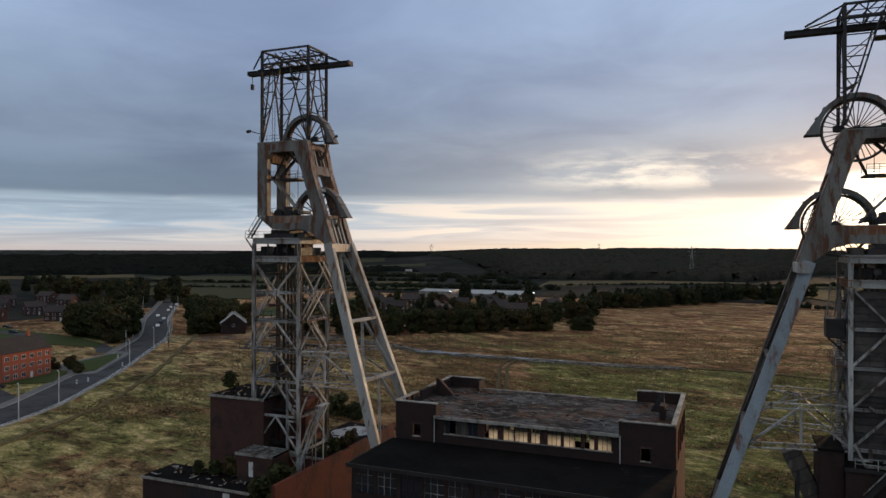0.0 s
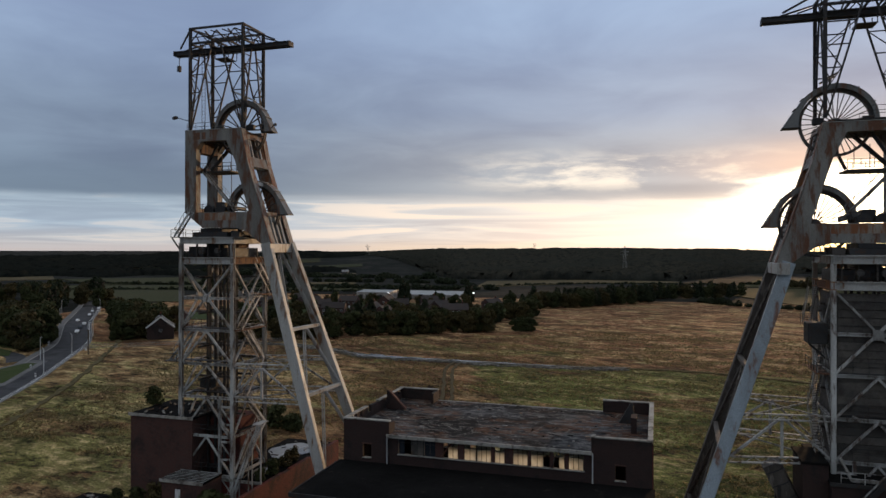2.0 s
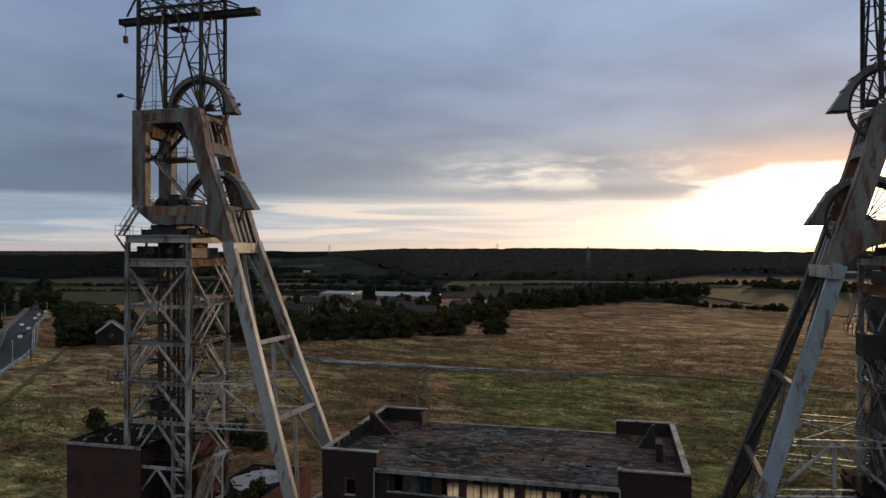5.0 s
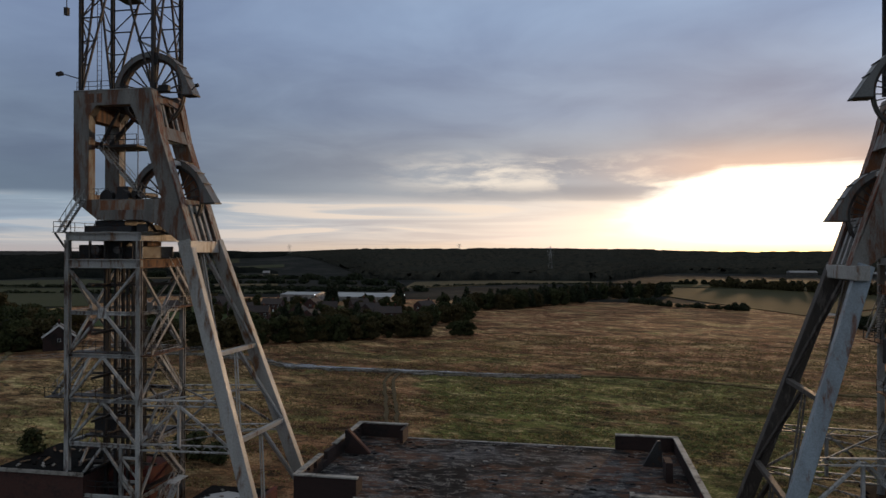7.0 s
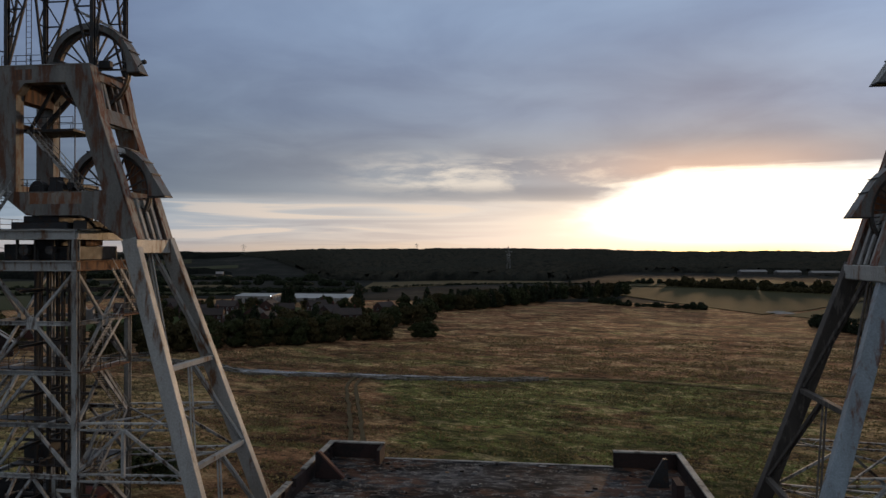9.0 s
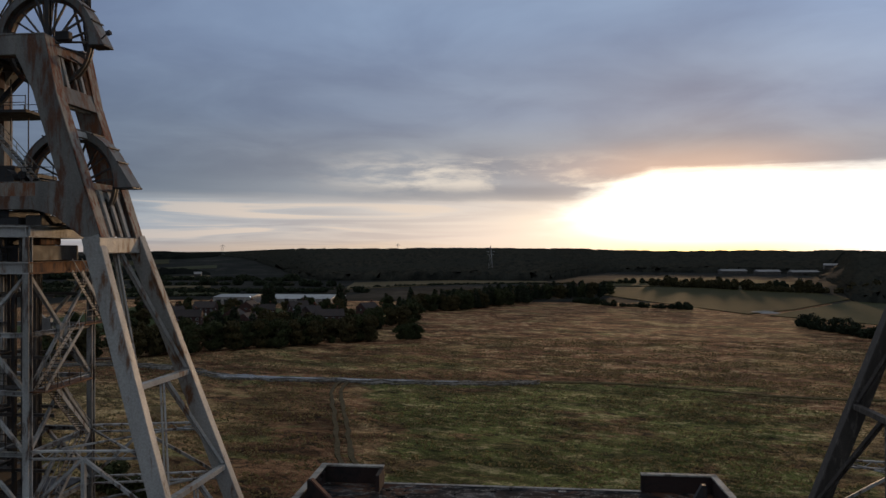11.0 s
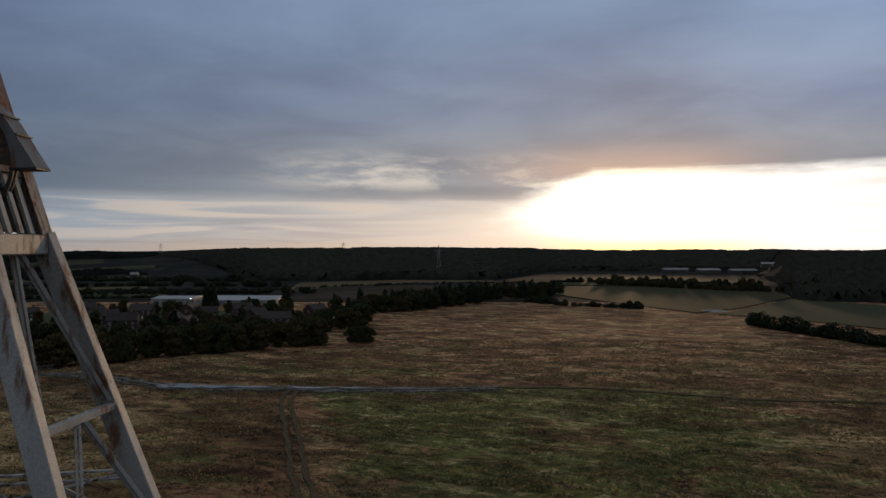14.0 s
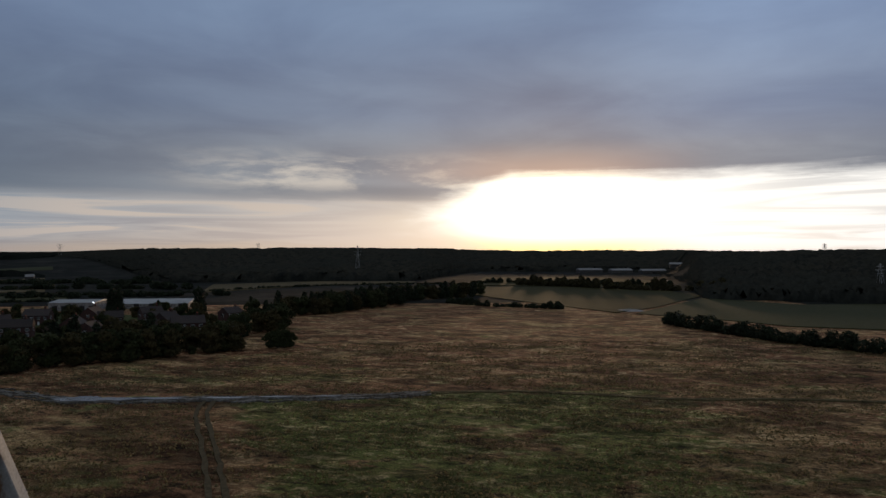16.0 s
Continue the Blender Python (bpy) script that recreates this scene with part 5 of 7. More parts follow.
    box("parapet_return", 27.05, 27.4, t, 1.0, ZR, ZT + 0.1, M_COPING, root)
    # roof slab with felt, overhanging fascia at the front
    box("roof_slab", t, W - t, t, D - t, ZR - 0.35, ZR, M_ROOF, root)
    box("roof_slab", 5.4, 27.05, -0.45, t, 18.98, ZR + 0.02, M_ROOF, root)
    box("fascia", 5.3, 27.15, -0.62, -0.45, 18.95, ZR + 0.12, M_COPING, root, "", 0.02)
    box("fascia", 5.4, 26.9, D - t, D, 18.98, ZR + 0.04, M_CONCRETE, root)
    # lifted roofing scraps
    rnd = random.Random(11)
    for i in range(90):
        x, yy = rnd.uniform(1.0, W - 1.5), rnd.uniform(0.8, D - 0.8)
        a, b2 = rnd.uniform(0.06, 0.35), rnd.uniform(0.04, 0.18)
        v, f = box_data(x - a, x + a, yy - b2, yy + b2, ZR, ZR + rnd.uniform(0.02, 0.07))
        part("roofing_scrap", mesh("roofing_scrap", v, f, rnd.choice((M_FELT, M_FELT, M_WOOD, M_FELT, M_BRICK_D, M_CONCRETE))), root)
    # standing wedge-shaped remains of walls
    v, f = prism_data([(0.6, ZR), (3.1, ZR), (1.0, 21.45), (0.6, 21.45)], "y", 11.4, 11.8)
    part("wall_remnant", recalc(mesh("wall_remnant", v, f, M_BRICK_D)), root)
    beam("remnant_coping", (0.9, 11.6, 21.5), (3.15, 11.6, ZR + 0.1), 0.5, 0.14, M_BRICK_E, root)
    # this wedge is coloured near black to stand as a backlit silhouette
    v, f = prism_data([(29.1, ZR), (30.9, ZR), (30.7, 21.6), (30.4, 21.6)], "y", 12.6, 13.0)
    part("wall_remnant", recalc(mesh("wall_remnant", v, f, M_DARK)), root)
    box("wall_remnant", 30.6, 31.2, 8.2, 10.2, ZR, 20.9, M_BRICK_D, root)
    # clerestory windows
    spans = ((6.50, 7.88, "dark"), (7.98, 9.30, "grey"), (9.45, 10.70, "dark"), (11.55, 13.18, "lit"), (13.88, 15.14, "lit"), (15.27, 16.78, "lit"), (17.20, 18.22, "lit"),
             (19.12, 20.64, "lit"), (20.98, 22.90, "lit"), (23.30, 24.40, "lit"), (24.82, 26.28, "lit"))
    for i, (x0, x1, kind) in enumerate(spans):
        last = spans[i - 1][1] if i else 6.45
        if x0 - last > 0.04:
            box("window_pier", last, x0, 0.02, 0.24, 17.15, 18.98, M_BRICK_M if x0 - last > 0.3 else M_DARK, root)
        mat = {"dark": M_GLASS, "grey": M_CLAD, "lit": M_SHEET}[kind]
        k = 3 if x1 - x0 > 1.4 else 2
        for j in range(k):
            a, b2 = x0 + j * (x1 - x0) / k, x0 + (j + 1) * (x1 - x0) / k
            if (i, j) in ((0, 1), (3, 0), (9, 0)):
                continue
            for z0, z1 in ((17.16, 18.38), (18.42, 18.97)):
                if (i, j, z0) in ((4, 1, 18.42), (8, 2, 17.16), (6, 0, 18.42)):
                    continue
                pane = box("window_pane", a + 0.03, b2 - 0.03, 0.10, 0.115, z0, z1, mat, root)
                pane.visible_shadow = kind != "lit"
            if j:
                box("glazing_bar", a - 0.025, a + 0.025, 0.07, 0.14, 17.15, 18.98, M_DARK, root)
        box("glazing_bar", x0, x1, 0.075, 0.135, 18.38, 18.42, M_DARK, root)
    box("window_pier", 26.28, 26.35, 0.02, 0.24, 17.15, 18.98, M_DARK, root)
    box("window_sill", 6.4, 26.4, -0.12, 0.3, 17.05, 17.16, M_CONCRETE, root)
    beam("fallen_plank", (11.3, -0.05, 17.2), (12.6, -0.02, 18.9), 0.2, 0.1, M_BRICK_E, root)
    beam("fallen_plank", (23.1, -0.05, 17.2), (23.75, -0.02, 18.9), 0.2, 0.1, M_DARK, root)
    # small doorways and pipes on the corner blocks
    for x in (5.2, 27.2):
        beam("downpipe", (x, -0.1, 15.9), (x, -0.1, 19.0), 0.12, 0.12, M_LATTICE, root)
    # redder brick, coloured as sunlit like the east wall
    box("corner_pier", W, W + 0.12, 0.5, 2.2, 0, ZT - 0.3, M_BRICK, root)


# roof of the engine house: grey felt with bare, pale and rusty patches and darker damp
M_ROOF = bpy.data.materials.new("worn_roof_felt")
M_ROOF.use_nodes = True
n = Nodes(M_ROOF.node_tree)
pos = n.add("ShaderNodeNewGeometry").outputs["Position"]
strip = n.add("ShaderNodeVectorMath", {"operation": "MULTIPLY"}, i0=pos, i1=(0.8, 1.2, 1.0)).outputs[0]
r1, r2, r3 = n.noise(strip, 0.16, 6.0, 0.6, 0.7), n.noise(strip, 0.8, 7.0, 0.7, 0.6), n.noise(pos, 6.0, 5.0, 0.7)
strip2 = n.add("ShaderNodeVectorMath", {"operation": "MULTIPLY"}, i0=pos, i1=(0.8, 1.7, 1.0)).outputs[0]
r4 = n.noise(strip2, 0.9, 6.0, 0.7, 0.5)
col = n.mix(n.span(r1, 0.45, 0.58), (0.020, 0.0195, 0.020, 1), (0.066, 0.065, 0.067, 1))
col = n.mix(n.span(r4, 0.51, 0.44, 0, 0.85), col, (0.010, 0.010, 0.0105, 1))
col = n.mix(n.math("MULTIPLY", n.span(r2, 0.46, 0.54, 0, 0.9), n.span(n.noise(pos, 0.11, 3.0), 0.42, 0.52)), col, (0.085, 0.043, 0.027, 1))
col = n.mix(n.math("MULTIPLY", n.span(r4, 0.53, 0.57), n.span(r3, 0.50, 0.54)), col, (0.19, 0.18, 0.165, 1))
b = n.add("ShaderNodeBump", Strength=0.6, Distance=0.06, Height=n.math("ADD", r2, n.math("MULTIPLY", r3, 0.5)))
s = n.add("ShaderNodeBsdfPrincipled", Base_Color=col, Roughness=n.span(r1, 0.4, 0.6, 0.95, 0.7), Normal=b.outputs[0])
s.inputs["Specular IOR Level"].default_value = 0.06
n.add("ShaderNodeOutputMaterial", i0=s.outputs[0])
engine_house()


def front_hall():
    """The lower hall before the engine house, with a black felt roof and a window front."""
    root = thing("front_hall", (16, -6, 0), "low hall with black felt roof and steel-framed window front", "industrial building")
    box("roof", -0.3, 33.2, -11.4, -0.004, 15.7, 16.0, M_FELT, root, "", 0.03)
    box("roof_edge", -0.42, -0.3, -11.5, -0.2, 15.62, 16.08, M_DARK, root)
    box("roof_edge", -0.42, 33.3, -11.52, -11.4, 15.62, 16.06, M_DARK, root)
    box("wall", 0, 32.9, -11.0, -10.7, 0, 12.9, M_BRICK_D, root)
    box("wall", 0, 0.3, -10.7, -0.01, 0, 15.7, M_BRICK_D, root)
    # east wall in redder brick, sunlight put into its colour
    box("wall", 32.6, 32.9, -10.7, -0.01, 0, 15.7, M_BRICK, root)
    k = 12
    for i in range(k + 1):
        x = 0.05 + i * 32.7 / k
        box("pier", x - 0.05, x + 0.45 if i < k else x + 0.1, -11.0, -10.7, 12.9, 15.7, M_BRICK_D, root)
    for i in range(k):
        x0, x1 = 0.5 + i * 32.7 / k, (i + 1) * 32.7 / k
        box("window_pane", x0, x1, -10.86, -10.84, 12.95, 15.6, M_GLASS, root)
        for j in range(4):
            x = x0 + j * (x1 - x0) / 3
            box("glazing_bar", x - 0.025, x + 0.025, -10.93, -10.87, 12.9, 15.65, M_LATTICE if i % 3 < 2 else M_DARK, root)
        for z in (13.8, 14.8):
            box("glazing_bar", x0, x1, -10.92, -10.88, z, z + 0.045, M_LATTICE if i % 3 < 2 else M_DARK, root)
    box("porch_roof", -6.0, 14.0, -17.0, -11.1, 10.8, 11.1, M_FELT, root, "", 0.03)
    box("porch_wall", -5.8, 13.8, -16.8, -11.3, 0, 10.8, M_BRICK_D, root)


front_hall()


def flat_shed(name, x0, x1, y0, y1, top, label, mat, roof=None, edge=None):
    root = thing(name, ((x0 + x1) / 2, (y0 + y1) / 2, 0), label, "outbuilding")
    box("wall", x0, x1, y0, y1, 0, top - 0.25, mat, root)
    box("roof", x0 - 0.15, x1 + 0.15, y0 - 0.15, y1 + 0.15, top - 0.25, top, roof or M_FELT, root, "", 0.03)
    box("roof_edge", x0 - 0.2, x1 + 0.2, y0 - 0.22, y0 - 0.15, top - 0.3, top + 0.07, edge or M_COPING, root)
    return root


annex = flat_shed("airlock_house", -32.9, -23.4, 4.75, 13.4, 17.85, "tall windowless red brick house beside the shaft", M_BRICK_M, M_FELT, M_COPING)
# recess in redder brick, its warm light put into the colour
box("recess", -23.4, -18.9, 8.6, 13.0, 0, 17.2, M_BRICK, annex)
shed = flat_shed("slatted_store", -24.6, -18.8, 0.5, 4.4, 11.3, "small red brick store with open rafters", M_BRICK_M, M_FELT, M_COPING)
for i in range(8):
    box("rafter", -24.7, -18.7, 0.6 + i * 0.5, 0.68 + i * 0.5, 11.32, 11.37, M_LATTICE, shed)
box("door", -22.6, -21.9, 0.42, 0.5, 8.2, 10.2, M_WHITE, shed)
low = flat_shed("offices", -38.2, -19.5, -2.9, 3.0, 7.4, "low brick offices with a mossy felt roof", M_BRICK_D, M_FELT, M_COPING)
for i in range(5):
    box("window_pane", -30.5 + i * 1.2, -29.5 + i * 1.2, -2.93, -2.89, 5.0, 6.8, M_GLASS, low)
box("door", -24.2, -23.1, -2.94, -2.9, 4.7, 6.8, M_WHITE, low)
# thin redder skin on the end face, coloured as sunlit
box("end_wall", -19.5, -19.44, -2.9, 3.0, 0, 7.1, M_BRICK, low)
heap = flat_shed("heapstead", -20.5, -12.7, 5.0, 24.0, 10.5, "long red brick heapstead under the shaft with a ponded roof", M_BRICK, M_FELT, M_COPING)
box("yard_floor", -19.3, -12.7, -8.0, 4.84, 0, 6.4, M_FELT, heap)
hrnd = random.Random(31)
y = -8.0
while y < 24.0:
    ln = min(hrnd.uniform(1.2, 3.2), 24.2 - y)
    box("yard_wall", -12.7, -12.2, y, y + ln, 0, 10.85 + hrnd.choice((0.0, 0.0, 0.08, -0.12)), M_BRICK, heap)
    y += ln
# open steel stair from the yard up to the shaft landing
for o in (2.6, 3.4):
    beam("stair_string", (-17.4, o, 6.4), (-12.5, o, 18.2), 0.08, 0.24, M_LATTICE, heap)
    beam("handrail", (-17.7, o, 7.3), (-12.8, o, 19.1), 0.05, 0.05, M_LATTICE, heap)
for i in range(36):
    k = (i + 0.5) / 36
    beam("tread", (-17.4 + 4.9 * k, 2.6, 6.4 + 11.8 * k), (-17.4 + 4.9 * k, 3.4, 6.4 + 11.8 * k), 0.2, 0.04, M_LATTICE, heap)
for x, z in ((-15.6, 10.7), (-13.8, 15.0)):
    for o in (2.6, 3.4):
        beam("stair_prop", (x, o, 6.4), (x, o, z), 0.12, 0.12, M_LATTICE, heap)
beam("stair_landing", (-12.9, 2.6, 18.2), (-12.9, 4.9, 18.2), 0.9, 0.06, M_LATTICE, heap)
beam("stair_prop", (-12.6, 3.4, 10.5), (-12.6, 3.4, 18.2), 0.14, 0.14, M_LATTICE, heap)


def conveyor():
    """Hooded inclined chute with its transfer tower at the foot of the right-hand shaft."""
    root = thing("conveyor_gantry", (46.5, 6, 0), "dark hooded conveyor chute beside the shaft house", "conveyor")
    arc = [(-1.0, -0.9), (1.0, -0.9), (1.0, 0.35), (0.72, 0.8), (0.0, 1.0), (-0.72, 0.8), (-1.0, 0.35)]
    p, q = Vector((44.3, 6.2, 17.9)), Vector((48.4, 6.2, 9.0))
    d = (q - p).normalized()
    u = Vector((0, 1, 0)).cross(d)
    u = u if u.z > 0 else -u
    k = len(arc)
    v = [e + Vector((0, 1, 0)) * a + u * b2 for e in (p, q) for a, b2 in arc]
    f = [(i, (i + 1) % k, k + (i + 1) % k, k + i) for i in range(k)] + [tuple(range(k))[::-1], tuple(range(k, 2 * k))]
    part("chute_hood", recalc(mesh("chute_hood", v, f, M_LEG_D)), root)
    for i in range(7):
        c = p.lerp(q, (i + 0.5) / 7)
        v = [c + d * o + Vector((0, 1, 0)) * a * 1.03 + u * b2 * 1.03 for o in (-0.06, 0.06) for a, b2 in arc]
        part("hood_rib", recalc(mesh("hood_rib", v, f, M_DARK)), root)
    box("tower_wall", 46.9, 49.15, 4.0, 9.4, 0, 18.6, M_BRICK_D, root)
    box("tower_roof", 46.75, 49.18, 3.85, 9.55, 18.6, 18.85, M_FELT, root, "", 0.03)
    for y in (5.2, 7.2):
        beam("trestle_leg", (45.0, y, 0), (45.0, y, 16.0), 0.3, 0.3, M_DARK, root)
    beam("trestle_beam", (45.0, 5.2, 15.2), (45.0, 7.2, 15.2), 0.24, 0.3, M_DARK, root)
    beam("brace", (50.5, 2.7, 14.0), (57.5, 2.7, 22.5), 0.45, 0.5, M_DARK, root)
    beam("brace_rail", (50.6, 2.4, 14.9), (57.4, 2.4, 23.2), 0.1, 0.12, M_LATTICE, root)


conveyor()
base_b = flat_shed("shaft_house", 49.2, 66.0, 3.0, 17.0, 17.3, "dark brick house round the foot of the shaft", M_BRICK_D, M_FELT, M_DARK)

for x in range(50, 66, 2):
    beam("rail_post", (x, 3.1, 17.25), (x, 3.1, 18.35), 0.06, 0.06, M_LATTICE, base_b)
for z in (17.8, 18.35):
    beam("handrail", (50, 3.1, z), (64, 3.1, z), 0.06, 0.06, M_LATTICE, base_b)
beam("roof_pipe", (51.0, 3.6, 17.45), (63.0, 3.6, 17.5), 0.22, 0.22, M_CONCRETE, base_b)
beam("roof_pipe", (51.0, 3.6, 17.45), (50.0, 3.4, 19.6), 0.22, 0.22, M_CONCRETE, base_b)

# ponded water and pale silt on the heapstead roof
for cx, cy, ax, ay, mat_, lab in ((-17.3, 18.6, 2.6, 4.3, M_ROOFSHEET, "pale silt dried on the flat roof"), (-15.0, 19.0, 1.2, 2.0, M_WATER, "rain puddle on the flat roof"), (-16.2, 9.0, 1.0, 1.5, M_WATER, "rain puddle on the flat roof")):
    rnd = random.Random(int(cy) + 3)
    ol = [(cx + ax * rnd.uniform(0.8, 1.1) * math.cos(2 * math.pi * i / 18), cy + ay * rnd.uniform(0.8, 1.1) * math.sin(2 * math.pi * i / 18)) for i in range(18)]
    z = 10.51 if mat_ == M_ROOFSHEET else 10.525
    v, f = prism_data(ol, "z", z - 0.05, z)
    part("puddle" if mat_ == M_WATER else "silt_patch", recalc(mesh("silt", v, f, mat_)), heap, lab)

# clutter on the old roofs: broken boards, felt scraps and rubble
rnd = random.Random(23)
for owner, x0, x1, y0, y1, z, count in ((annex, -32.2, -23.4, 5.2, 13.0, 17.85, 60), (low, -37.6, -20.2, -2.4, 2.6, 7.4, 70), (heap, -19.8, -13.2, 5.6, 23.0, 10.5, 40), (heap, -18.8, -13.4, -7.0, 4.2, 6.4, 50)):
    for i in range(count):
        x, y, a = rnd.uniform(x0, x1), rnd.uniform(y0, y1), rnd.uniform(0, 3.14)
        ln = rnd.uniform(0.15, 1.1)
        p, q = Vector((x, y, z + 0.05)), Vector((x + ln * math.cos(a), y + ln * math.sin(a), z + 0.05 + rnd.uniform(0, 0.18)))
        beam("roof_rubble", p, q, rnd.uniform(0.08, 0.35), rnd.uniform(0.04, 0.12), rnd.choice((M_WOOD, M_FELT, M_CONCRETE, M_BRICK_M, M_FELT)), owner)


# ---- road, pavements, field tracks ----
def strip(name, left, right, mat, label, lift, category, skirt=0.25):
    """A ribbon between two lines of points, with a real edge down to the ground."""
    verts, faces = [], []
    for (xa, ya), (xb, yb) in zip(left, right):
        za, zb = ground_z(xa, ya) + lift, ground_z(xb, yb) + lift
        verts += [(xa, ya, za - skirt), (xa, ya, za), (xb, yb, zb), (xb, yb, zb - skirt)]
    for i in range(len(left) - 1):
        a, b2 = 4 * i, 4 * i + 4
        faces += [(a, a + 1, b2 + 1, b2), (a + 1, a + 2, b2 + 2, b2 + 1), (a + 2, a + 3, b2 + 3, b2 + 2)]
    return tagged(new(name, recalc(mesh(name, verts, faces, mat))), label, category, kind="structure")


def uneven(line, amount, seed):
    """The line with its points shifted a little, for a worn edge."""
    return [p + Vector((noise.noise(Vector((p.x * 0.21, p.y * 0.21, seed))), noise.noise(Vector((p.x * 0.21, p.y * 0.21, seed + 40))))) * amount for p in line]


def spread(points, k=6):
    """Points along a smooth line through the given ones."""
    out = []
    p = [Vector(q) for q in points]
    for i in range(len(p) - 1):
        a, b2, c, d = p[max(i - 1, 0)], p[i], p[i + 1], p[min(i + 2, len(p) - 1)]
        for j in range(k):
            t = j / k
            out.append(0.5 * ((2 * b2) + (c - a) * t + (2 * a - 5 * b2 + 4 * c - d) * t * t + (3 * b2 - a - 3 * c + d) * t ** 3))
    return out + [p[-1]]


def offset(line, d):
    """The line moved d to its right."""
    out = []
    for i, p in enumerate(line):
        t = (line[min(i + 1, len(line) - 1)] - line[max(i - 1, 0)]).normalized()
        out.append(p + Vector((t.y, -t.x)) * d)
    return out


road_right = spread([(-96, -40), (-104, 0), (-110, 27), (-117, 47), (-127, 65), (-142, 90), (-158, 114), (-174, 137), (-199, 171), (-257, 232), (-306, 289), (-360, 350), (-470, 460)])
road_left = offset(road_right, -12.5)
strip("road", road_left, road_right, M_ASPHALT, "grey asphalt road with pale edge lines", 0.10, "road")
strip("verge_kerb", offset(road_right, 0.0), offset(road_right, 0.35), M_KERB, "pale kerb along the field side of the road", 0.22, "kerb")
strip("pavement", offset(road_right, -15.2), offset(road_right, -12.5), M_PAVE, "grey pavement along the houses", 0.22, "pavement")
strip("kerb", offset(road_right, -12.52), offset(road_right, -12.2), M_KERB, "pale kerb stones of the pavement", 0.23, "kerb")
strip("edge_line", offset(road_right, -0.75), offset(road_right, -0.55), M_SIGN, "white painted edge line", 0.106, "road marking", 0.004)
strip("edge_line", offset(road_right, -1.35), offset(road_right, -1.2), M_SIGN, "thin white painted edge line", 0.106, "road marking", 0.004)
side_a = spread([(-118, 36), (-140, 48), (-175, 60), (-240, 78), (-330, 96)])
strip("side_road", offset(side_a, -3.5), offset(side_a, 3.5), M_ASPHALT, "asphalt side road between houses", 0.09, "road")
side_b = spread([(-180, 118), (-200, 132), (-240, 140), (-300, 150), (-380, 150)])
strip("side_road", offset(side_b, -3.2), offset(side_b, 3.2), M_ASPHALT, "asphalt side street with parked cars", 0.09, "road")
patch("pavement_island", [(-177, 122), (-171, 122.5), (-146, 84), (-150, 79), (-171, 88)], M_PAVE, "grey paved edge of the grass corner", 0.2)
patch("garden_lawn", [(-245, 262), (-160, 268), (-72, 292), (-58, 330), (-60, 402), (-120, 410), (-240, 425)], M_LAWN, "dark garden grass between the houses", 0.5)
patch("lawn", [(-174, 116), (-170, 117), (-150, 87), (-153, 83), (-169, 91)], M_LAWN, "mown green lawn at the corner", 0.26)
patch("lawn", [(-158, 60), (-145, 68), (-158, 84), (-175, 78)], M_LAWN, "small mown lawn before the house", 0.26)
patch("lawn", [(-236, 150), (-206, 143), (-262, 210), (-330, 262), (-345, 240)], M_LAWN, "long green verge beside the road", 0.2)
patch("lawn", [(-300, 160), (-225, 146), (-205, 138), (-195, 128), (-260, 124)], M_LAWN, "grass plot behind the side street", 0.2)

fine_right = spread([tuple(p) for p in road_right[::2]], 10)
strip("grass_bank", uneven(offset(fine_right, 10.2), 0.9, 1), uneven(offset(fine_right, 11.6), 0.9, 1.5), M_STRAW, "pale strip of dry grass along the road verge", 0.3, "grass", 0.6)
track = spread([(-150, 181), (-120, 186), (-96, 182), (-70, 167), (-49, 165.5), (-24, 165), (4, 164.5), (24, 167)], 30)
for o, wd, amt, sd in ((0.0, 1.3, 1.8, 5), (-2.0, 0.6, 2.0, 6), (1.9, 0.5, 2.0, 7), (3.4, 0.3, 2.4, 12)):
    strip("mud_track", uneven(offset(track, o - wd / 2), amt, sd), uneven(offset(track, o + wd / 2), amt, sd + 0.35), M_MUD, "wet muddy track across the pasture", 0.45 - 0.02 * abs(o), "track", 0.6)
faint = spread([(24, 167), (47, 166), (70, 160), (90, 152), (130, 146), (190, 128)], 30)
strip("mud_track", uneven(offset(faint, -0.45), 0.8, 8), uneven(offset(faint, 0.35), 0.8, 8.3), M_STRAW, "faint trodden path across the pasture", 0.40, "path", 0.6)
strip("mud_track", uneven(offset(faint, 0.8), 0.9, 9), uneven(offset(faint, 1.3), 0.9, 9.4), M_STRAW, "faint trodden path across the pasture", 0.38, "path", 0.6)
ruts = spread([(-33, 162), (-32, 149), (-25, 124), (-19.6, 105), (-15.4, 90), (-12, 80), (-6, 60)], 24)
for o, sd in ((-1.25, 10), (1.25, 11)):
    strip("wheel_rut", uneven(offset(ruts, o - 0.5), 0.45, 10), uneven(offset(ruts, o + 0.5), 0.45, 10.25), M_MUD_D, "dark wheel rut pressed into the grass", 0.36, "rut", 0.6)
for cx, cy, ax, ay in ((-67, 166.0, 8, 3.2), (-57, 165.3, 6, 2.2), (-46, 165.2, 6, 1.1), (-30, 164.7, 7, 1.1), (-17, 164.8, 5, 0.7), (-3, 164.4, 4, 0.5)):
    rnd = random.Random(int(cx) + 500)
    ol = []
    for i in range(22):
        a = 2 * math.pi * i / 22
        k = rnd.uniform(0.7, 1.1)
        ol.append((cx + ax * k * math.cos(a), cy + ay * k * math.sin(a) - 0.05 * (ax * math.cos(a))))
    patch("puddle_water", ol, M_WATER, "shallow puddle reflecting the sky on the track", 0.56)


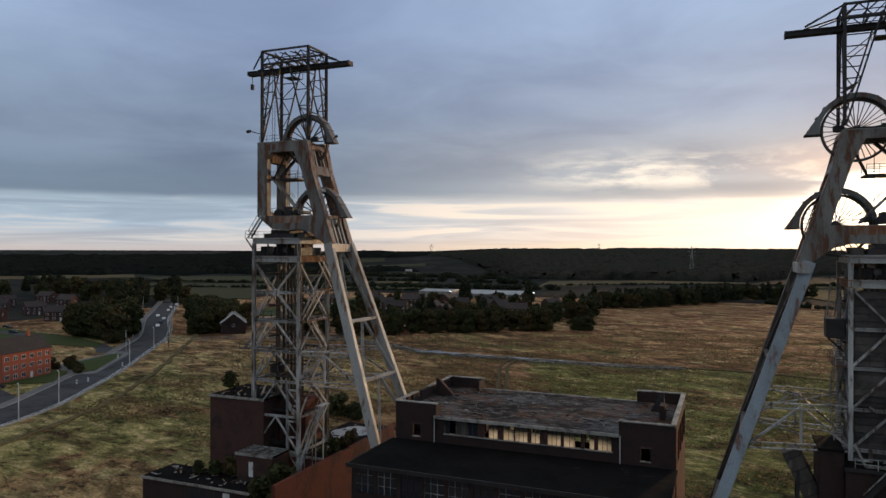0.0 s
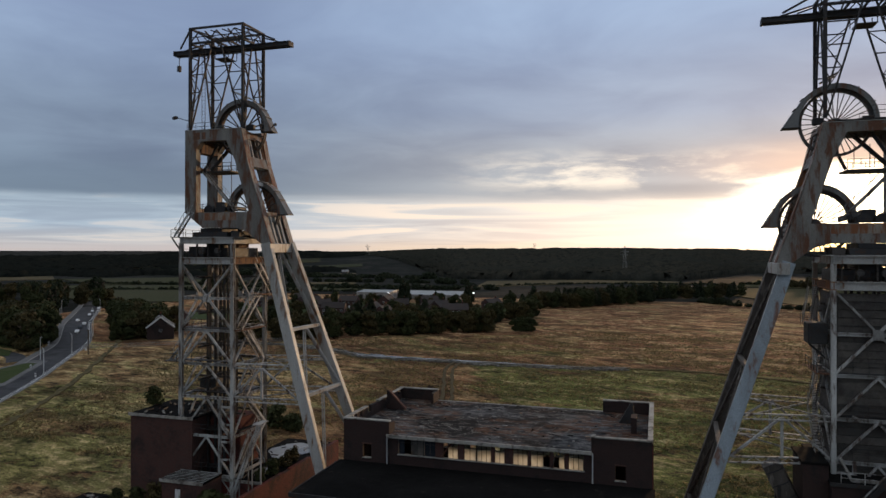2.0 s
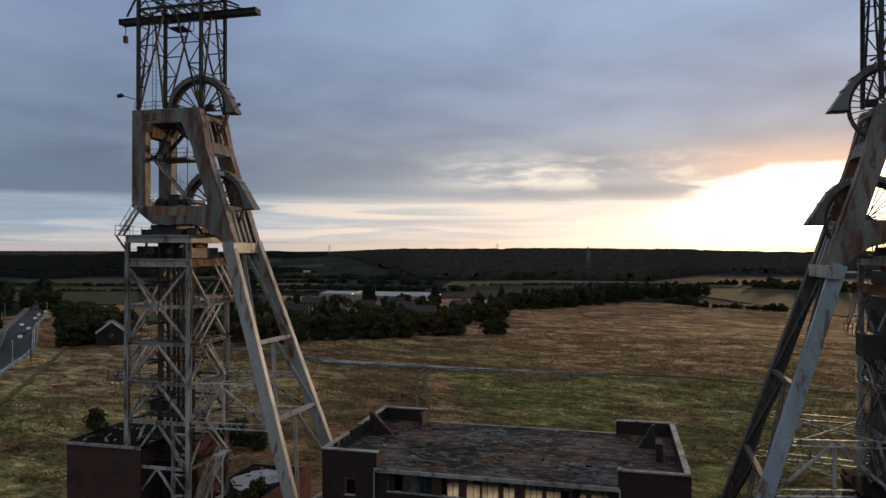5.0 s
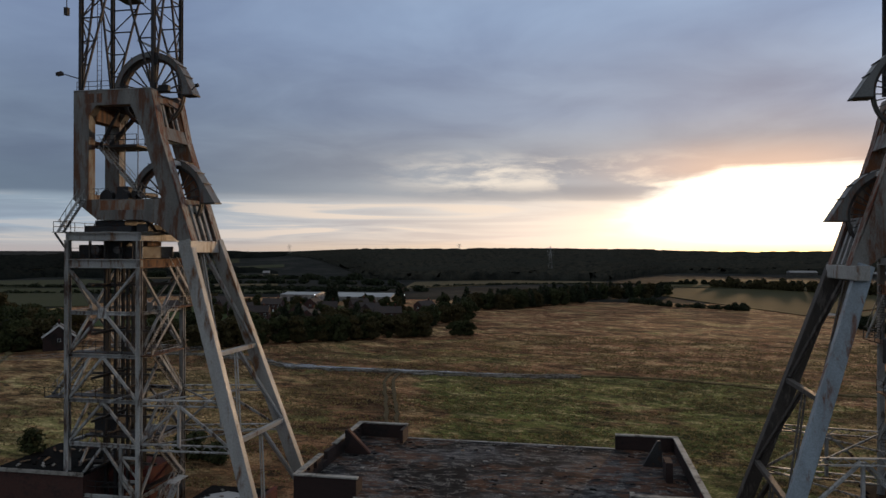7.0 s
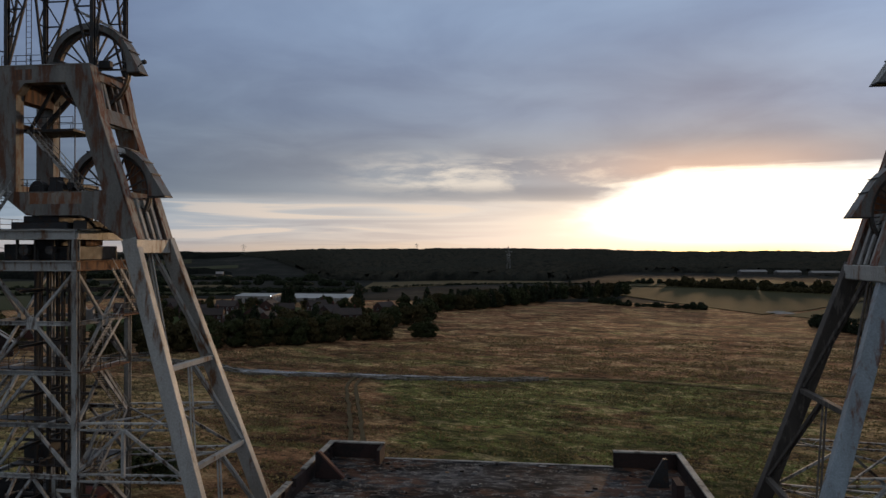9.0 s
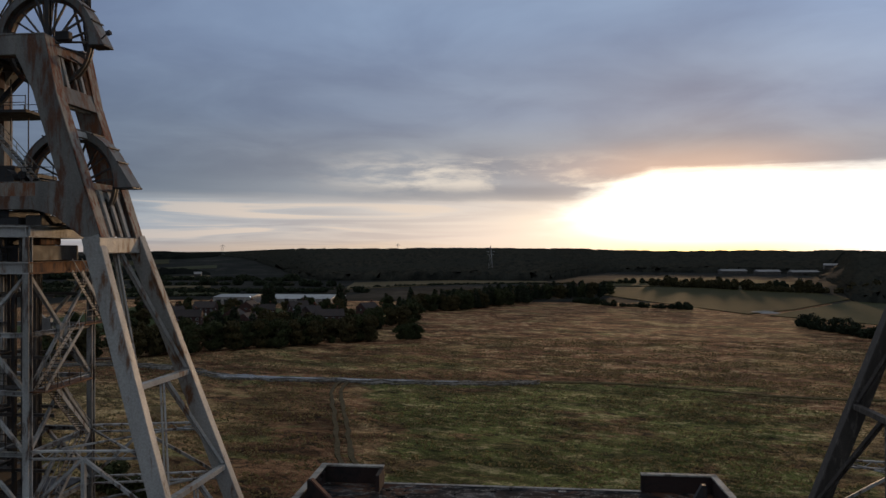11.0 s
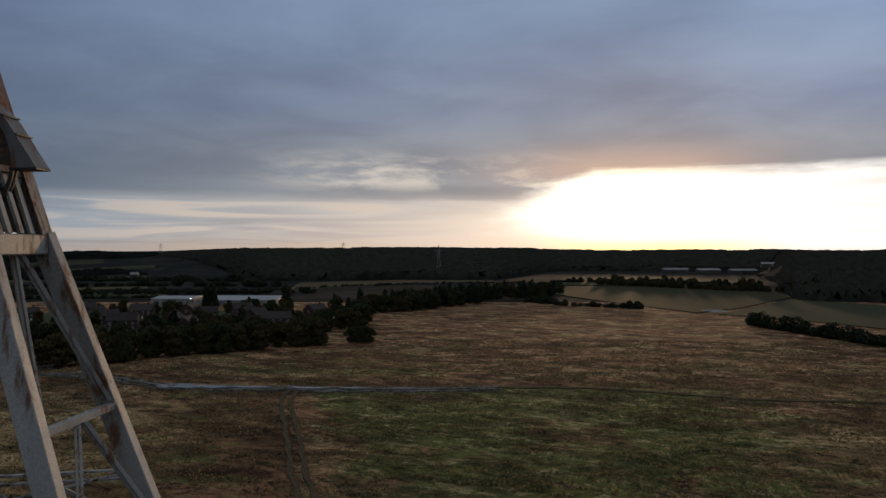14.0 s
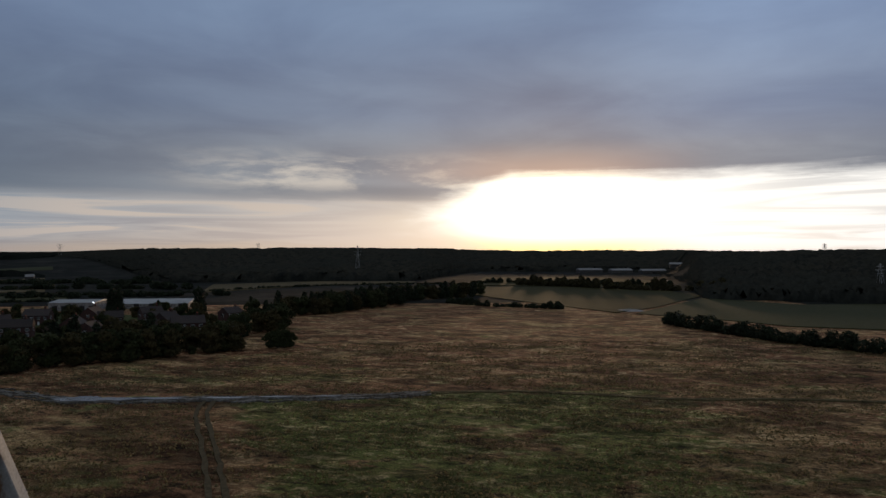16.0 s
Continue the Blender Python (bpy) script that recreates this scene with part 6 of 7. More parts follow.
# ---- plants ----
def foliage(blobs, count, size, mat, seed, name="crown"):
    """A crown of many small turned leaves gathered in uneven clumps."""
    rs = np.random.RandomState(seed)
    wts = np.array([b[3] * b[4] * b[5] for b in blobs])
    pick = rs.choice(len(blobs), count, p=wts / wts.sum())
    bl = np.array(blobs)[pick]
    d = rs.normal(size=(count, 3))
    d /= np.linalg.norm(d, axis=1, keepdims=True)
    r = rs.uniform(0.55, 1.06, (count, 1)) ** 0.7
    c = bl[:, :3] + d * r * bl[:, 3:6]
    n = d + rs.normal(scale=0.7, size=(count, 3))
    n /= np.linalg.norm(n, axis=1, keepdims=True)
    u = np.cross(n, rs.normal(size=(count, 3)))
    u /= np.linalg.norm(u, axis=1, keepdims=True)
    v = np.cross(n, u)
    s = size * rs.uniform(0.55, 1.3, (count, 1))
    quad = np.stack([c - u * s - v * s * 0.5, c + u * s * 0.9 - v * s * 0.6, c + u * s + v * s * 0.5, c - u * s * 0.8 + v * s * 0.7], 1).reshape(-1, 3)
    return mesh(name, quad.tolist(), np.arange(count * 4).reshape(-1, 4).tolist(), mat)


def trunk_mesh(height, radius, seed, limbs=5):
    """A tapered, slightly bent trunk whose limbs grow out of its sides, as one skin."""
    rnd = random.Random(seed)
    k, verts, faces, sides = 7, [], [], {}
    p = Vector((0, 0, -0.3))
    for j in range(5):
        r = radius * (1.1 - 0.24 * j)
        verts += [(p.x + r * math.cos(2 * math.pi * i / k), p.y + r * math.sin(2 * math.pi * i / k), p.z) for i in range(k)]
        p = p + Vector((rnd.uniform(-0.25, 0.25), rnd.uniform(-0.25, 0.25), height * 0.21))
    for j in range(4):
        for i in range(k):
            sides[j, i] = (j * k + i, j * k + (i + 1) % k, (j + 1) * k + (i + 1) % k, (j + 1) * k + i)
    faces.append(tuple(range(4 * k, 5 * k)))
    for n_ in range(limbs + 1):
        key = (1 + n_ % 3, rnd.randrange(k))
        if key not in sides:
            continue
        quad = sides.pop(key)
        c = sum((Vector(verts[q]) for q in quad), Vector()) / 4
        a = 2 * math.pi * (key[1] + 0.5) / k
        ln = height * rnd.uniform(0.2, 0.34)
        tip = c + Vector((math.cos(a) * ln * 0.8, math.sin(a) * ln * 0.8, ln * 0.7))
        o = len(verts)
        verts += [tuple(tip + (Vector(verts[q]) - c) * 0.08) for q in quad]
        faces += [(quad[i], quad[(i + 1) % 4], o + (i + 1) % 4, o + i) for i in range(4)] + [(o, o + 1, o + 2, o + 3)]
    return mesh("trunk", verts, faces + list(sides.values()), M_BARK)


def make_tree(name, seed, height, wide, mat, label, shape="round", leaves=2400, size=0.36):
    rnd = random.Random(seed)
    blobs = []
    if shape == "tall":
        for i in range(9):
            z = height * (0.16 + 0.82 * i / 9)
            r = wide * (0.9 - 0.65 * i / 9)
            blobs.append((rnd.uniform(-0.2, 0.2), rnd.uniform(-0.2, 0.2), z, r, r, height * 0.09))
    else:
        for i in range(13):
            a, z = rnd.uniform(0, 6.28), rnd.uniform(0.30, 0.88)
            k = wide * (1 - abs(z - 0.55) * 1.3) * rnd.uniform(0.25, 0.8)
            r = wide * rnd.uniform(0.28, 0.5)
            blobs.append((k * math.cos(a), k * math.sin(a), z * height, r, r, r * 0.8))
        blobs.append((0, 0, height * 0.22, wide * 0.75, wide * 0.75, height * 0.18))
    root = thing(name, (0, 0, 0), label, "tree")
    part("trunk", trunk_mesh(height * 0.9, 0.12 + height * 0.018, seed), root)
    part("crown", foliage(blobs, leaves, size, mat, seed), root)
    return root


T_ROUND = [make_tree("tree", 31 + i, 10.0, 4.4, (M_LEAF, M_LEAF_A, M_LEAF, M_LEAF_A, M_LEAF)[i], ("dark green broadleaf tree in full leaf", "broadleaf tree turning brown in autumn", "dense dark green broadleaf tree", "broadleaf tree with yellowing autumn leaves", "tall spreading dark green tree")[i]) for i in range(5)]
T_TALL = [make_tree("conifer", 51 + i, 12.0, 3.4, M_LEAF_C, ("narrow dark green conifer in the tree belt", "tall dark evergreen at the field edge")[i], "tall", 1600, 0.4) for i in range(2)]
T_BUSH = [make_tree("bush", 61 + i, 4.6, 3.0, (M_LEAF, M_LEAF_A)[i], ("low dark green bush", "low brown autumn bush")[i], "round", 800, 0.34) for i in range(2)]
stock = {"round": T_ROUND, "tall": T_TALL, "bush": T_BUSH}
planted = set()
prnd = random.Random(77)


def plant(kind, x, y, scale, which=None, z=None):
    src = stock[kind][which if which is not None else prnd.randrange(len(stock[kind]))]
    m = Matrix.LocRotScale((x, y, ground_z(x, y) if z is None else z), Euler((0, 0, prnd.uniform(0, 6.28))), (scale * prnd.uniform(0.9, 1.1), scale * prnd.uniform(0.9, 1.1), scale))
    if src.name not in planted:
        planted.add(src.name)
        src.matrix_basis = m
        return src
    made = copy_thing(src, Matrix())
    made.matrix_basis = m
    return made


def row(kinds, line, step, wide, smin, smax):
    """Trees along a line, set out unevenly."""
    pts = spread(line, 8)
    left = 0.0
    for p, q in zip(pts, pts[1:]):
        left += (q - p).length
        while left > step:
            left -= step * prnd.uniform(0.8, 1.2)
            c = q + Vector((prnd.uniform(-wide, wide), prnd.uniform(-wide, wide)))
            plant(prnd.choice(kinds), c.x, c.y, prnd.uniform(smin, smax))


# belt along the far side of the pasture
row(["round"], [(-150, 184), (-132, 196), (-106, 213), (-75, 236), (-64, 243)], 4.0, 2.5, 0.95, 1.25)
row(["round", "round", "tall"], [(-156, 212), (-140, 222), (-110, 242), (-74, 262)], 5.0, 4.0, 1.0, 1.3)
row(["round", "bush"], [(-64, 247), (-50, 257)], 4.0, 2.5, 0.55, 0.8)
row(["round"], [(-57, 249), (-51, 253), (-45, 257)], 4.5, 2.0, 1.05, 1.25)
row(["round"], [(-110, 226), (-75, 250), (-62, 259), (-52, 265), (-47, 268)], 4.0, 2.0, 0.8, 1.1)
plant("round", -32.0, 262.5, 0.70, 2)
plant("round", -29.0, 261.5, 0.74, 0)
plant("round", -26.5, 262.0, 0.72, 4)
plant("round", -24.5, 263.5, 0.66, 2)
row(["round", "tall", "round"], [(-60, 285), (-50, 300), (-40, 330), (-44, 360)], 5.5, 5.0, 0.9, 1.2)
# dark belt towards the meadow
row(["round", "round", "tall"], [(-46, 395), (-22, 412), (4, 452), (30, 490)], 4.0, 5.0, 0.95, 1.2)
row(["round", "round", "tall"], [(-52, 410), (-20, 430), (0, 470), (40, 520), (84, 545)], 4.2, 7.0, 0.95, 1.25)
row(["round", "tall"], [(-40, 430), (0, 490), (60, 560), (100, 590)], 5.5, 8.0, 0.9, 1.2)
row(["tall"], [(-102, 415), (-96, 416)], 4.0, 1.0, 1.35, 1.5)
row(["tall"], [(-156, 424), (-146, 424)], 4.0, 1.5, 1.2, 1.45)
row(["round", "tall", "bush"], [(-125, 400), (-90, 395), (-60, 402), (-50, 390)], 7.0, 12.0, 0.7, 1.2)
row(["round", "bush"], [(-210, 330), (-180, 345), (-150, 350), (-110, 365), (-80, 350)], 9.0, 16.0, 0.6, 1.0)
row(["round", "bush"], [(-230, 400), (-200, 395), (-150, 392)], 10.0, 12.0, 0.6, 1.0)
row(["round", "bush", "round"], [(-232, 300), (-190, 300), (-150, 318), (-100, 312), (-70, 335)], 6.0, 9.0, 0.6, 1.0)
row(["round", "bush"], [(-220, 372), (-170, 380), (-120, 388), (-70, 392)], 6.0, 9.0, 0.6, 1.0)
row(["round", "bush"], [(-180, 270), (-150, 282), (-110, 285), (-80, 300)], 6.0, 7.0, 0.6, 0.9)
# beside the house with the white gable, and across the road
row(["round"], [(-197, 181), (-191, 184), (-184, 190), (-186, 196)], 3.5, 1.5, 1.1, 1.4)
row(["round"], [(-214, 204), (-204, 198), (-194, 202), (-182, 208)], 4.0, 2.0, 1.2, 1.6)
row(["round"], [(-240, 232), (-226, 220), (-214, 216)], 5.0, 3.0, 1.2, 1.6)
row(["round", "bush"], [(-196, 174), (-186, 180)], 3.0, 0.8, 0.4, 0.7)
row(["round"], [(-255, 252), (-232, 236), (-212, 224)], 7.0, 6.0, 1.0, 1.4)
row(["round"], [(-194, 140), (-204, 144), (-222, 150), (-240, 156)], 4.5, 2.5, 1.2, 1.6)
row(["round"], [(-205, 150), (-218, 158), (-236, 178), (-262, 208)], 5.0, 5.0, 1.1, 1.5)
row(["round"], [(-225, 150), (-250, 178), (-280, 205)], 6.5, 5.0, 1.2, 1.6)
row(["round", "tall"], [(-300, 240), (-330, 275), (-350, 300)], 8.0, 6.0, 1.3, 1.7)
row(["round"], [(-318, 306), (-338, 330)], 9.0, 3.0, 1.2, 1.5)
row(["round", "bush"], [(-300, 295), (-282, 278), (-268, 262)], 6.0, 4.0, 0.6, 1.1)
row(["round"], [(-520, 300), (-450, 320), (-400, 330), (-350, 320)], 10.0, 14.0, 1.1, 1.5)
row(["round", "tall"], [(-560, 360), (-480, 370), (-420, 380), (-380, 360)], 11.0, 14.0, 1.2, 1.6)
row(["bush"], [(-160, 88), (-168, 92), (-172, 84)], 4.0, 1.5, 0.6, 0.9)
row(["bush"], [(-149, 80), (-156, 86), (-164, 86)], 4.0, 1.0, 0.45, 0.7)
row(["bush"], [(-200, 150), (-214, 150), (-230, 152)], 5.0, 1.0, 0.6, 0.9)
# scrub on the waste ground behind the heapstead
for x, y, k in ((-50.5, 67.5, 0.85), (-47.5, 66.0, 1.0), (-44.5, 65.5, 0.6), (-41.5, 64.0, 0.8), (-52.5, 68.5, 0.5)):
    plant("bush", x, y, k, 0)
# lone sapling and weeds rooted in the old roofs
plant("bush", -33.0, 9.6, 0.5, 0, 17.85)
for x, y, z, s in ((-13.8, 8.0, 10.5, 0.42), (-13.9, 11.5, 10.5, 0.36), (-14.2, 14.0, 10.5, 0.42), (-14.0, 5.6, 10.5, 0.3), (-18.0, -3.5, 6.4, 0.7), (-17.6, 0.6, 6.4, 0.85), (-18.3, 2.8, 6.4, 0.7), (-14.0, -5.0, 6.4, 0.5), (-27.0, 2.2, 7.4, 0.55), (-29.4, 1.6, 7.4, 0.42), (-25.2, 2.4, 7.4, 0.5), (-31.6, 1.0, 7.4, 0.36)):
    plant("bush", x, y, s, None, z)
for tree in T_ROUND + T_TALL + T_BUSH:
    if tree.name not in planted:
        plant("round", -180, 195, 1.0)


def hedge(name, line, wide, high, mat, label, seed, per_m=9, size=0.45):
    """A hedgerow of small leaves with gaps and uneven height."""
    rnd = random.Random(seed)
    pts = spread(line, 10)
    blobs = []
    for p, q in zip(pts, pts[1:]):
        k = max(1, int((q - p).length / (wide * 0.7)))
        for i in range(k):
            if rnd.random() < 0.03:
                continue
            c = p.lerp(q, (i + rnd.random()) / k)
            h = high * (0.55 + 0.9 * rnd.random() ** 2)
            blobs.append((c.x + rnd.uniform(-0.3, 0.3) * wide, c.y + rnd.uniform(-0.3, 0.3) * wide, ground_z(c.x, c.y) + h * 0.45, wide * 0.6, wide * 0.6, h * 0.55))
    length = sum((q - p).length for p, q in zip(pts, pts[1:]))
    me = foliage(blobs, min(int(length * per_m * high), 16000), size, mat, seed, name)
    return tagged(new(name, me), label, "hedge", kind="stuff")


hedge("hedgerow", [(166, 338), (167, 318), (173, 301), (176, 280), (181, 263), (189, 247), (196, 228), (205, 203), (214, 170)], 5.5, 5.6, M_LEAF_C, "thick dark hedgerow at the edge of the pasture", 5, 14, 0.5)
hedge("hedgerow", [(64, 492), (84, 462), (112, 442), (134, 428)], 4.0, 4.0, M_LEAF_C, "dark hedgerow before the meadow", 6, 16, 0.5)
hedge("hedgerow", [(172, 744), (212, 704), (245, 657), (279, 624), (330, 585)], 7.0, 9.0, M_LEAF_A, "line of autumn hedgerow trees", 7, 9, 0.8)
hedge("hedgerow", [(120, 790), (200, 800), (260, 760), (330, 700)], 5.0, 5.0, M_LEAF_C, "distant hedgerow", 8, 9, 0.9)
hedge("hedgerow", [(-620, 510), (-520, 474), (-430, 500), (-296, 523), (-222, 540)], 4.0, 3.0, M_LEAF_C, "clipped dark hedge between green fields", 9, 5, 0.7)
hedge("hedgerow", [(-640, 570), (-480, 590), (-256, 612), (-180, 600)], 5.0, 3.5, M_LEAF_C, "dark hedge behind the crop field", 10, 5, 0.8)
hedge("hedgerow", [(-170, 630), (-60, 745), (50, 780), (110, 770)], 4.0, 1.8, M_LEAF_C, "dark belt below the stubble field", 11, 4, 0.9)
hedge("hedgerow", [(-480, 640), (-400, 700), (-300, 720), (-180, 700)], 10.0, 6.0, M_LEAF_C, "far hedgerow trees", 12, 4, 1.0)
hedge("hedgerow", [(-700, 480), (-560, 440), (-470, 420)], 14.0, 9.0, M_LEAF_C, "far dark line of trees", 13, 4, 1.0)
hedge("hedgerow", [(-420, 560), (-300, 575), (-220, 585), (-120, 600)], 8.0, 5.0, M_LEAF_C, "scrub round the works", 14, 5, 0.9)
hedge("hedgerow", [(-800, 900), (-600, 860), (-420, 840), (-250, 830)], 18.0, 8.0, M_LEAF_C, "far hedgerow trees in the valley", 15, 3, 1.3)


# rough tussocks standing out of the pasture
def tussocks(count, seed):
    rs = np.random.RandomState(seed)
    y = 38 + 232 * rs.rand(count * 5) ** 1.25
    x = -150 + 360 * rs.rand(count * 5)
    drift = np.array([noise.noise(Vector((a * 0.05, b2 * 0.11, 1.5))) + 0.6 * noise.noise(Vector((a * 0.16, b2 * 0.4, 7.5))) for a, b2 in zip(x, y)])
    x, y = x[drift > -0.12], y[drift > -0.12]
    keep = (x > -96 - 0.62 * y * 0.5) & (y < 205 + 0.62 * (x + 110)) & (x < 205 - 0.1 * (y - 200))
    x, y = x[keep][:count], y[keep][:count]
    n = len(x)
    h = rs.uniform(0.12, 0.42, n)
    wv = rs.uniform(0.12, 0.45, n)
    z = np.array([ground_z(a, b2) for a, b2 in zip(x, y)])
    verts = np.zeros((n, 3, 3, 3))
    for k in range(3):
        a = rs.uniform(0, 2 * np.pi, n)
        lean = rs.normal(scale=0.35, size=(n, 2))
        verts[:, k, 0] = np.stack([x - np.cos(a) * wv, y - np.sin(a) * wv, z - 0.05], 1)
        verts[:, k, 1] = np.stack([x + np.cos(a) * wv, y + np.sin(a) * wv, z - 0.05], 1)
        verts[:, k, 2] = np.stack([x + lean[:, 0] * h, y + lean[:, 1] * h, z + h], 1)
    return mesh("tussocks", verts.reshape(-1, 3).tolist(), np.arange(n * 9).reshape(-1, 3).tolist(), M_BLADE)


tagged(new("grass_tussocks", tussocks(60000, 9)), "pale dry grass tussocks in the pasture", "grass", kind="stuff")


# ---- houses ----
def house(x, y, turn, wide, deep, eaves, ridge, wall, label, rows=2, cols=3, chimney=True, gable=False):
    """A gabled house with its windows, door and chimney; the long front faces -y before it is turned."""
    root = thing("house", (0, 0, 0), label, "house")
    t = 0.3
    hw, hd = wide / 2, deep / 2
    v, f = box_data(-hw, hw, -hd, hd, -0.3, eaves)
    part("wall", mesh("wall", v, f, wall), root)
    for s in (-1, 1):
        v, f = prism_data([(-hd, eaves), (hd, eaves), (0, ridge - 0.15)], "x", s * (hw - 0.01) - 0.15, s * (hw - 0.01) + 0.15)
        part("gable_wall", recalc(mesh("gable_wall", v, f, wall)), root)
        if gable:
            for q in (-1, 1):
                beam("barge_board", (s * (hw + 0.32), q * (hd + 0.35), eaves - 0.1), (s * (hw + 0.32), 0, ridge + 0.1), 0.1, 0.7, M_WHITE, root)
    for s in (-1, 1):
        v, f = prism_data([(s * (hd + 0.35), eaves - 0.2), (s * (hd + 0.35), eaves), (0, ridge + 0.15), (0, ridge - 0.05)], "x", -hw - 0.25, hw + 0.25)
        part("roof", recalc(mesh("roof", v, f, M_TILE)), root)
    step = wide / cols
    for side in (-1, 1):
        for r in range(rows):
            for c in range(cols):
                cx, z = -hw + (c + 0.5) * step, 0.9 + r * (eaves - 0.6) / rows
                if r == 0 and c == cols // 2 and side < 0:
                    part("door", mesh("door", *box_data(cx - 0.5, cx + 0.5, side * hd - 0.05, side * hd + 0.05, 0, 2.1), M_WHITE), root)
                    continue
                fr = part("window_frame", mesh("window_frame", *box_data(cx - 0.75, cx + 0.75, side * hd - 0.06, side * hd + 0.06, z, z + 1.35), M_WHITE), root)
                part("pane", mesh("pane", *box_data(cx - 0.65, cx - 0.06, side * hd - 0.075, side * hd + 0.075, z + 0.1, z + 1.25), M_GLASS), fr)
                part("pane", mesh("pane", *box_data(cx + 0.06, cx + 0.65, side * hd - 0.075, side * hd + 0.075, z + 0.1, z + 1.25), M_GLASS), fr)
    for s in (-1, 1):
        z = eaves * 0.62
        fr = part("window_frame", mesh("window_frame", *box_data(s * hw - 0.06, s * hw + 0.06, -0.6, 0.6, z, z + 1.3), M_WHITE), root)
        part("pane", mesh("pane", *box_data(s * hw - 0.075, s * hw + 0.075, -0.5, 0.5, z + 0.1, z + 1.2), M_GLASS), fr)
    if chimney:
        ch = part("chimney", mesh("chimney", *box_data(hw * 0.5, hw * 0.5 + 0.9, -0.4, 0.4, ridge - 0.8, ridge + 1.2), wall), root)
        part("chimney_pot", mesh("chimney_pot", *box_data(hw * 0.5 + 0.25, hw * 0.5 + 0.6, -0.17, 0.17, ridge + 1.2, ridge + 1.7), M_HOUSE), ch)
    root.matrix_basis = pose(x, y, ground_z(x, y), 0, 0, turn)
    return root


big = house(-162.9, 69.2, 97, 17.5, 10, 8.6, 12.4, M_HOUSE, "large orange brick house with white windows by the road", 3, 6)
house(-177.0, 188.0, 129, 9, 11, 5.4, 9.8, M_BRICK_D, "dark house with white barge boards on its gable", 2, 2, True, True)
small = house(-300, 196, 30, 14, 8, 5.2, 8.4, M_BRICK_M, "pair of red brick houses with brown roofs", 2, 4)
hr = random.Random(21)
for x, y, turn in ((-330, 178, 25), (-300, 236, 60), (-345, 215, 70), (-390, 225, 40), (-375, 262, 20), (-420, 250, 60), (-430, 290, 15), (-470, 270, 35), (-365, 180, 120), (-410, 190, 80),
                   (-204, 236, 120), (-150, 306, 10), (-132, 322, 100), (-172, 330, 30), (-126, 352, 20), (-92, 332, 75), (-166, 362, 5), (-144, 376, 95), (-112, 372, 40), (-100, 352, 10), (-190, 352, 60),
                   (-205, 372, 15), (-78, 316, 20), (-116, 300, 85), (-92, 296, 15), (-225, 350, 40), (-70, 375, 60)):
    o = copy_thing(small, Matrix())
    o.matrix_basis = pose(x, y, ground_z(x, y), 0, 0, turn + hr.uniform(-8, 8)) @ Matrix.Diagonal((hr.uniform(0.75, 1.05), hr.uniform(0.9, 1.1), hr.uniform(0.9, 1.05), 1))


def works():
    root = thing("works", (-160, 460, 0), "long white metal works with a pale low roof", "factory")
    for x0, x1, y0, y1, h, rise in ((-198, -170, 446, 476, 5.6, 1.2), (-164, -116, 462, 500, 3.4, 2.2)):
        part("shed_wall", mesh("shed_wall", *box_data(x0, x1, y0, y1, 0, h), M_CONCRETE), root)
        v, f = prism_data([(y0 - 0.4, h), ((y0 + y1) / 2, h + rise), (y1 + 0.4, h)], "x", x0 - 0.4, x1 + 0.4)
        part("shed_roof", recalc(mesh("shed_roof", v, f, M_ROOFSHEET)), root)
        for i in range(5):
            x = x0 + (i + 0.4) * (x1 - x0) / 5
            part("loading_door", mesh("loading_door", *box_data(x, x + 3.2, y0 - 0.08, y0 + 0.05, 0, 3.6), M_DARK), root)


works()


# lamps of the works yard, already lit
M_LIT = bpy.data.materials.new("lit_lamp_glass")
M_LIT.use_nodes = True
n = Nodes(M_LIT.node_tree)
n.add("ShaderNodeOutputMaterial", i0=n.add("ShaderNodeEmission", Color=(0.9, 0.95, 1.0, 1), Strength=6.0).outputs[0])
for x, y in ((-102.6, 452.4), (-119.5, 379.7), (-168.0, 440.0)):
    root = thing("yard_lamp", (x, y, 0), "lit yard lamp on a thin steel mast", "lamp", "yard lamps")
    beam("mast", (x, y, -0.2), (x, y, 6.0), 0.14, 0.14, M_DARK, root)
    box("lamp_glass", x - 0.35, x + 0.35, y - 0.35, y + 0.2, 5.8, 6.2, M_LIT, root, "", 0.06)

# farm buildings on the far slope
for x, y, ln, turn in ((378, 1145, 44, 12), (424, 1120, 38, 10), (470, 1096, 44, 10), (508, 1072, 34, -14), (-420, 900, 9, 20), (60, 1240, 30, 0)):
    root = thing("farm_barn", (0, 0, 0), "low pale-roofed barn on the far slope", "barn", "farm barns")
    part("barn_wall", mesh("barn_wall", *box_data(-ln / 2, ln / 2, -7, 7, -1, 5), M_CLAD), root)
    v, f = prism_data([(-7.5, 5), (0, 8.0), (7.5, 5)], "x", -ln / 2 - 0.5, ln / 2 + 0.5)
    part("barn_roof", recalc(mesh("barn_roof", v, f, M_KERB)), root)
    root.matrix_basis = pose(x, y, ground_z(x, y), 0, 0, turn)


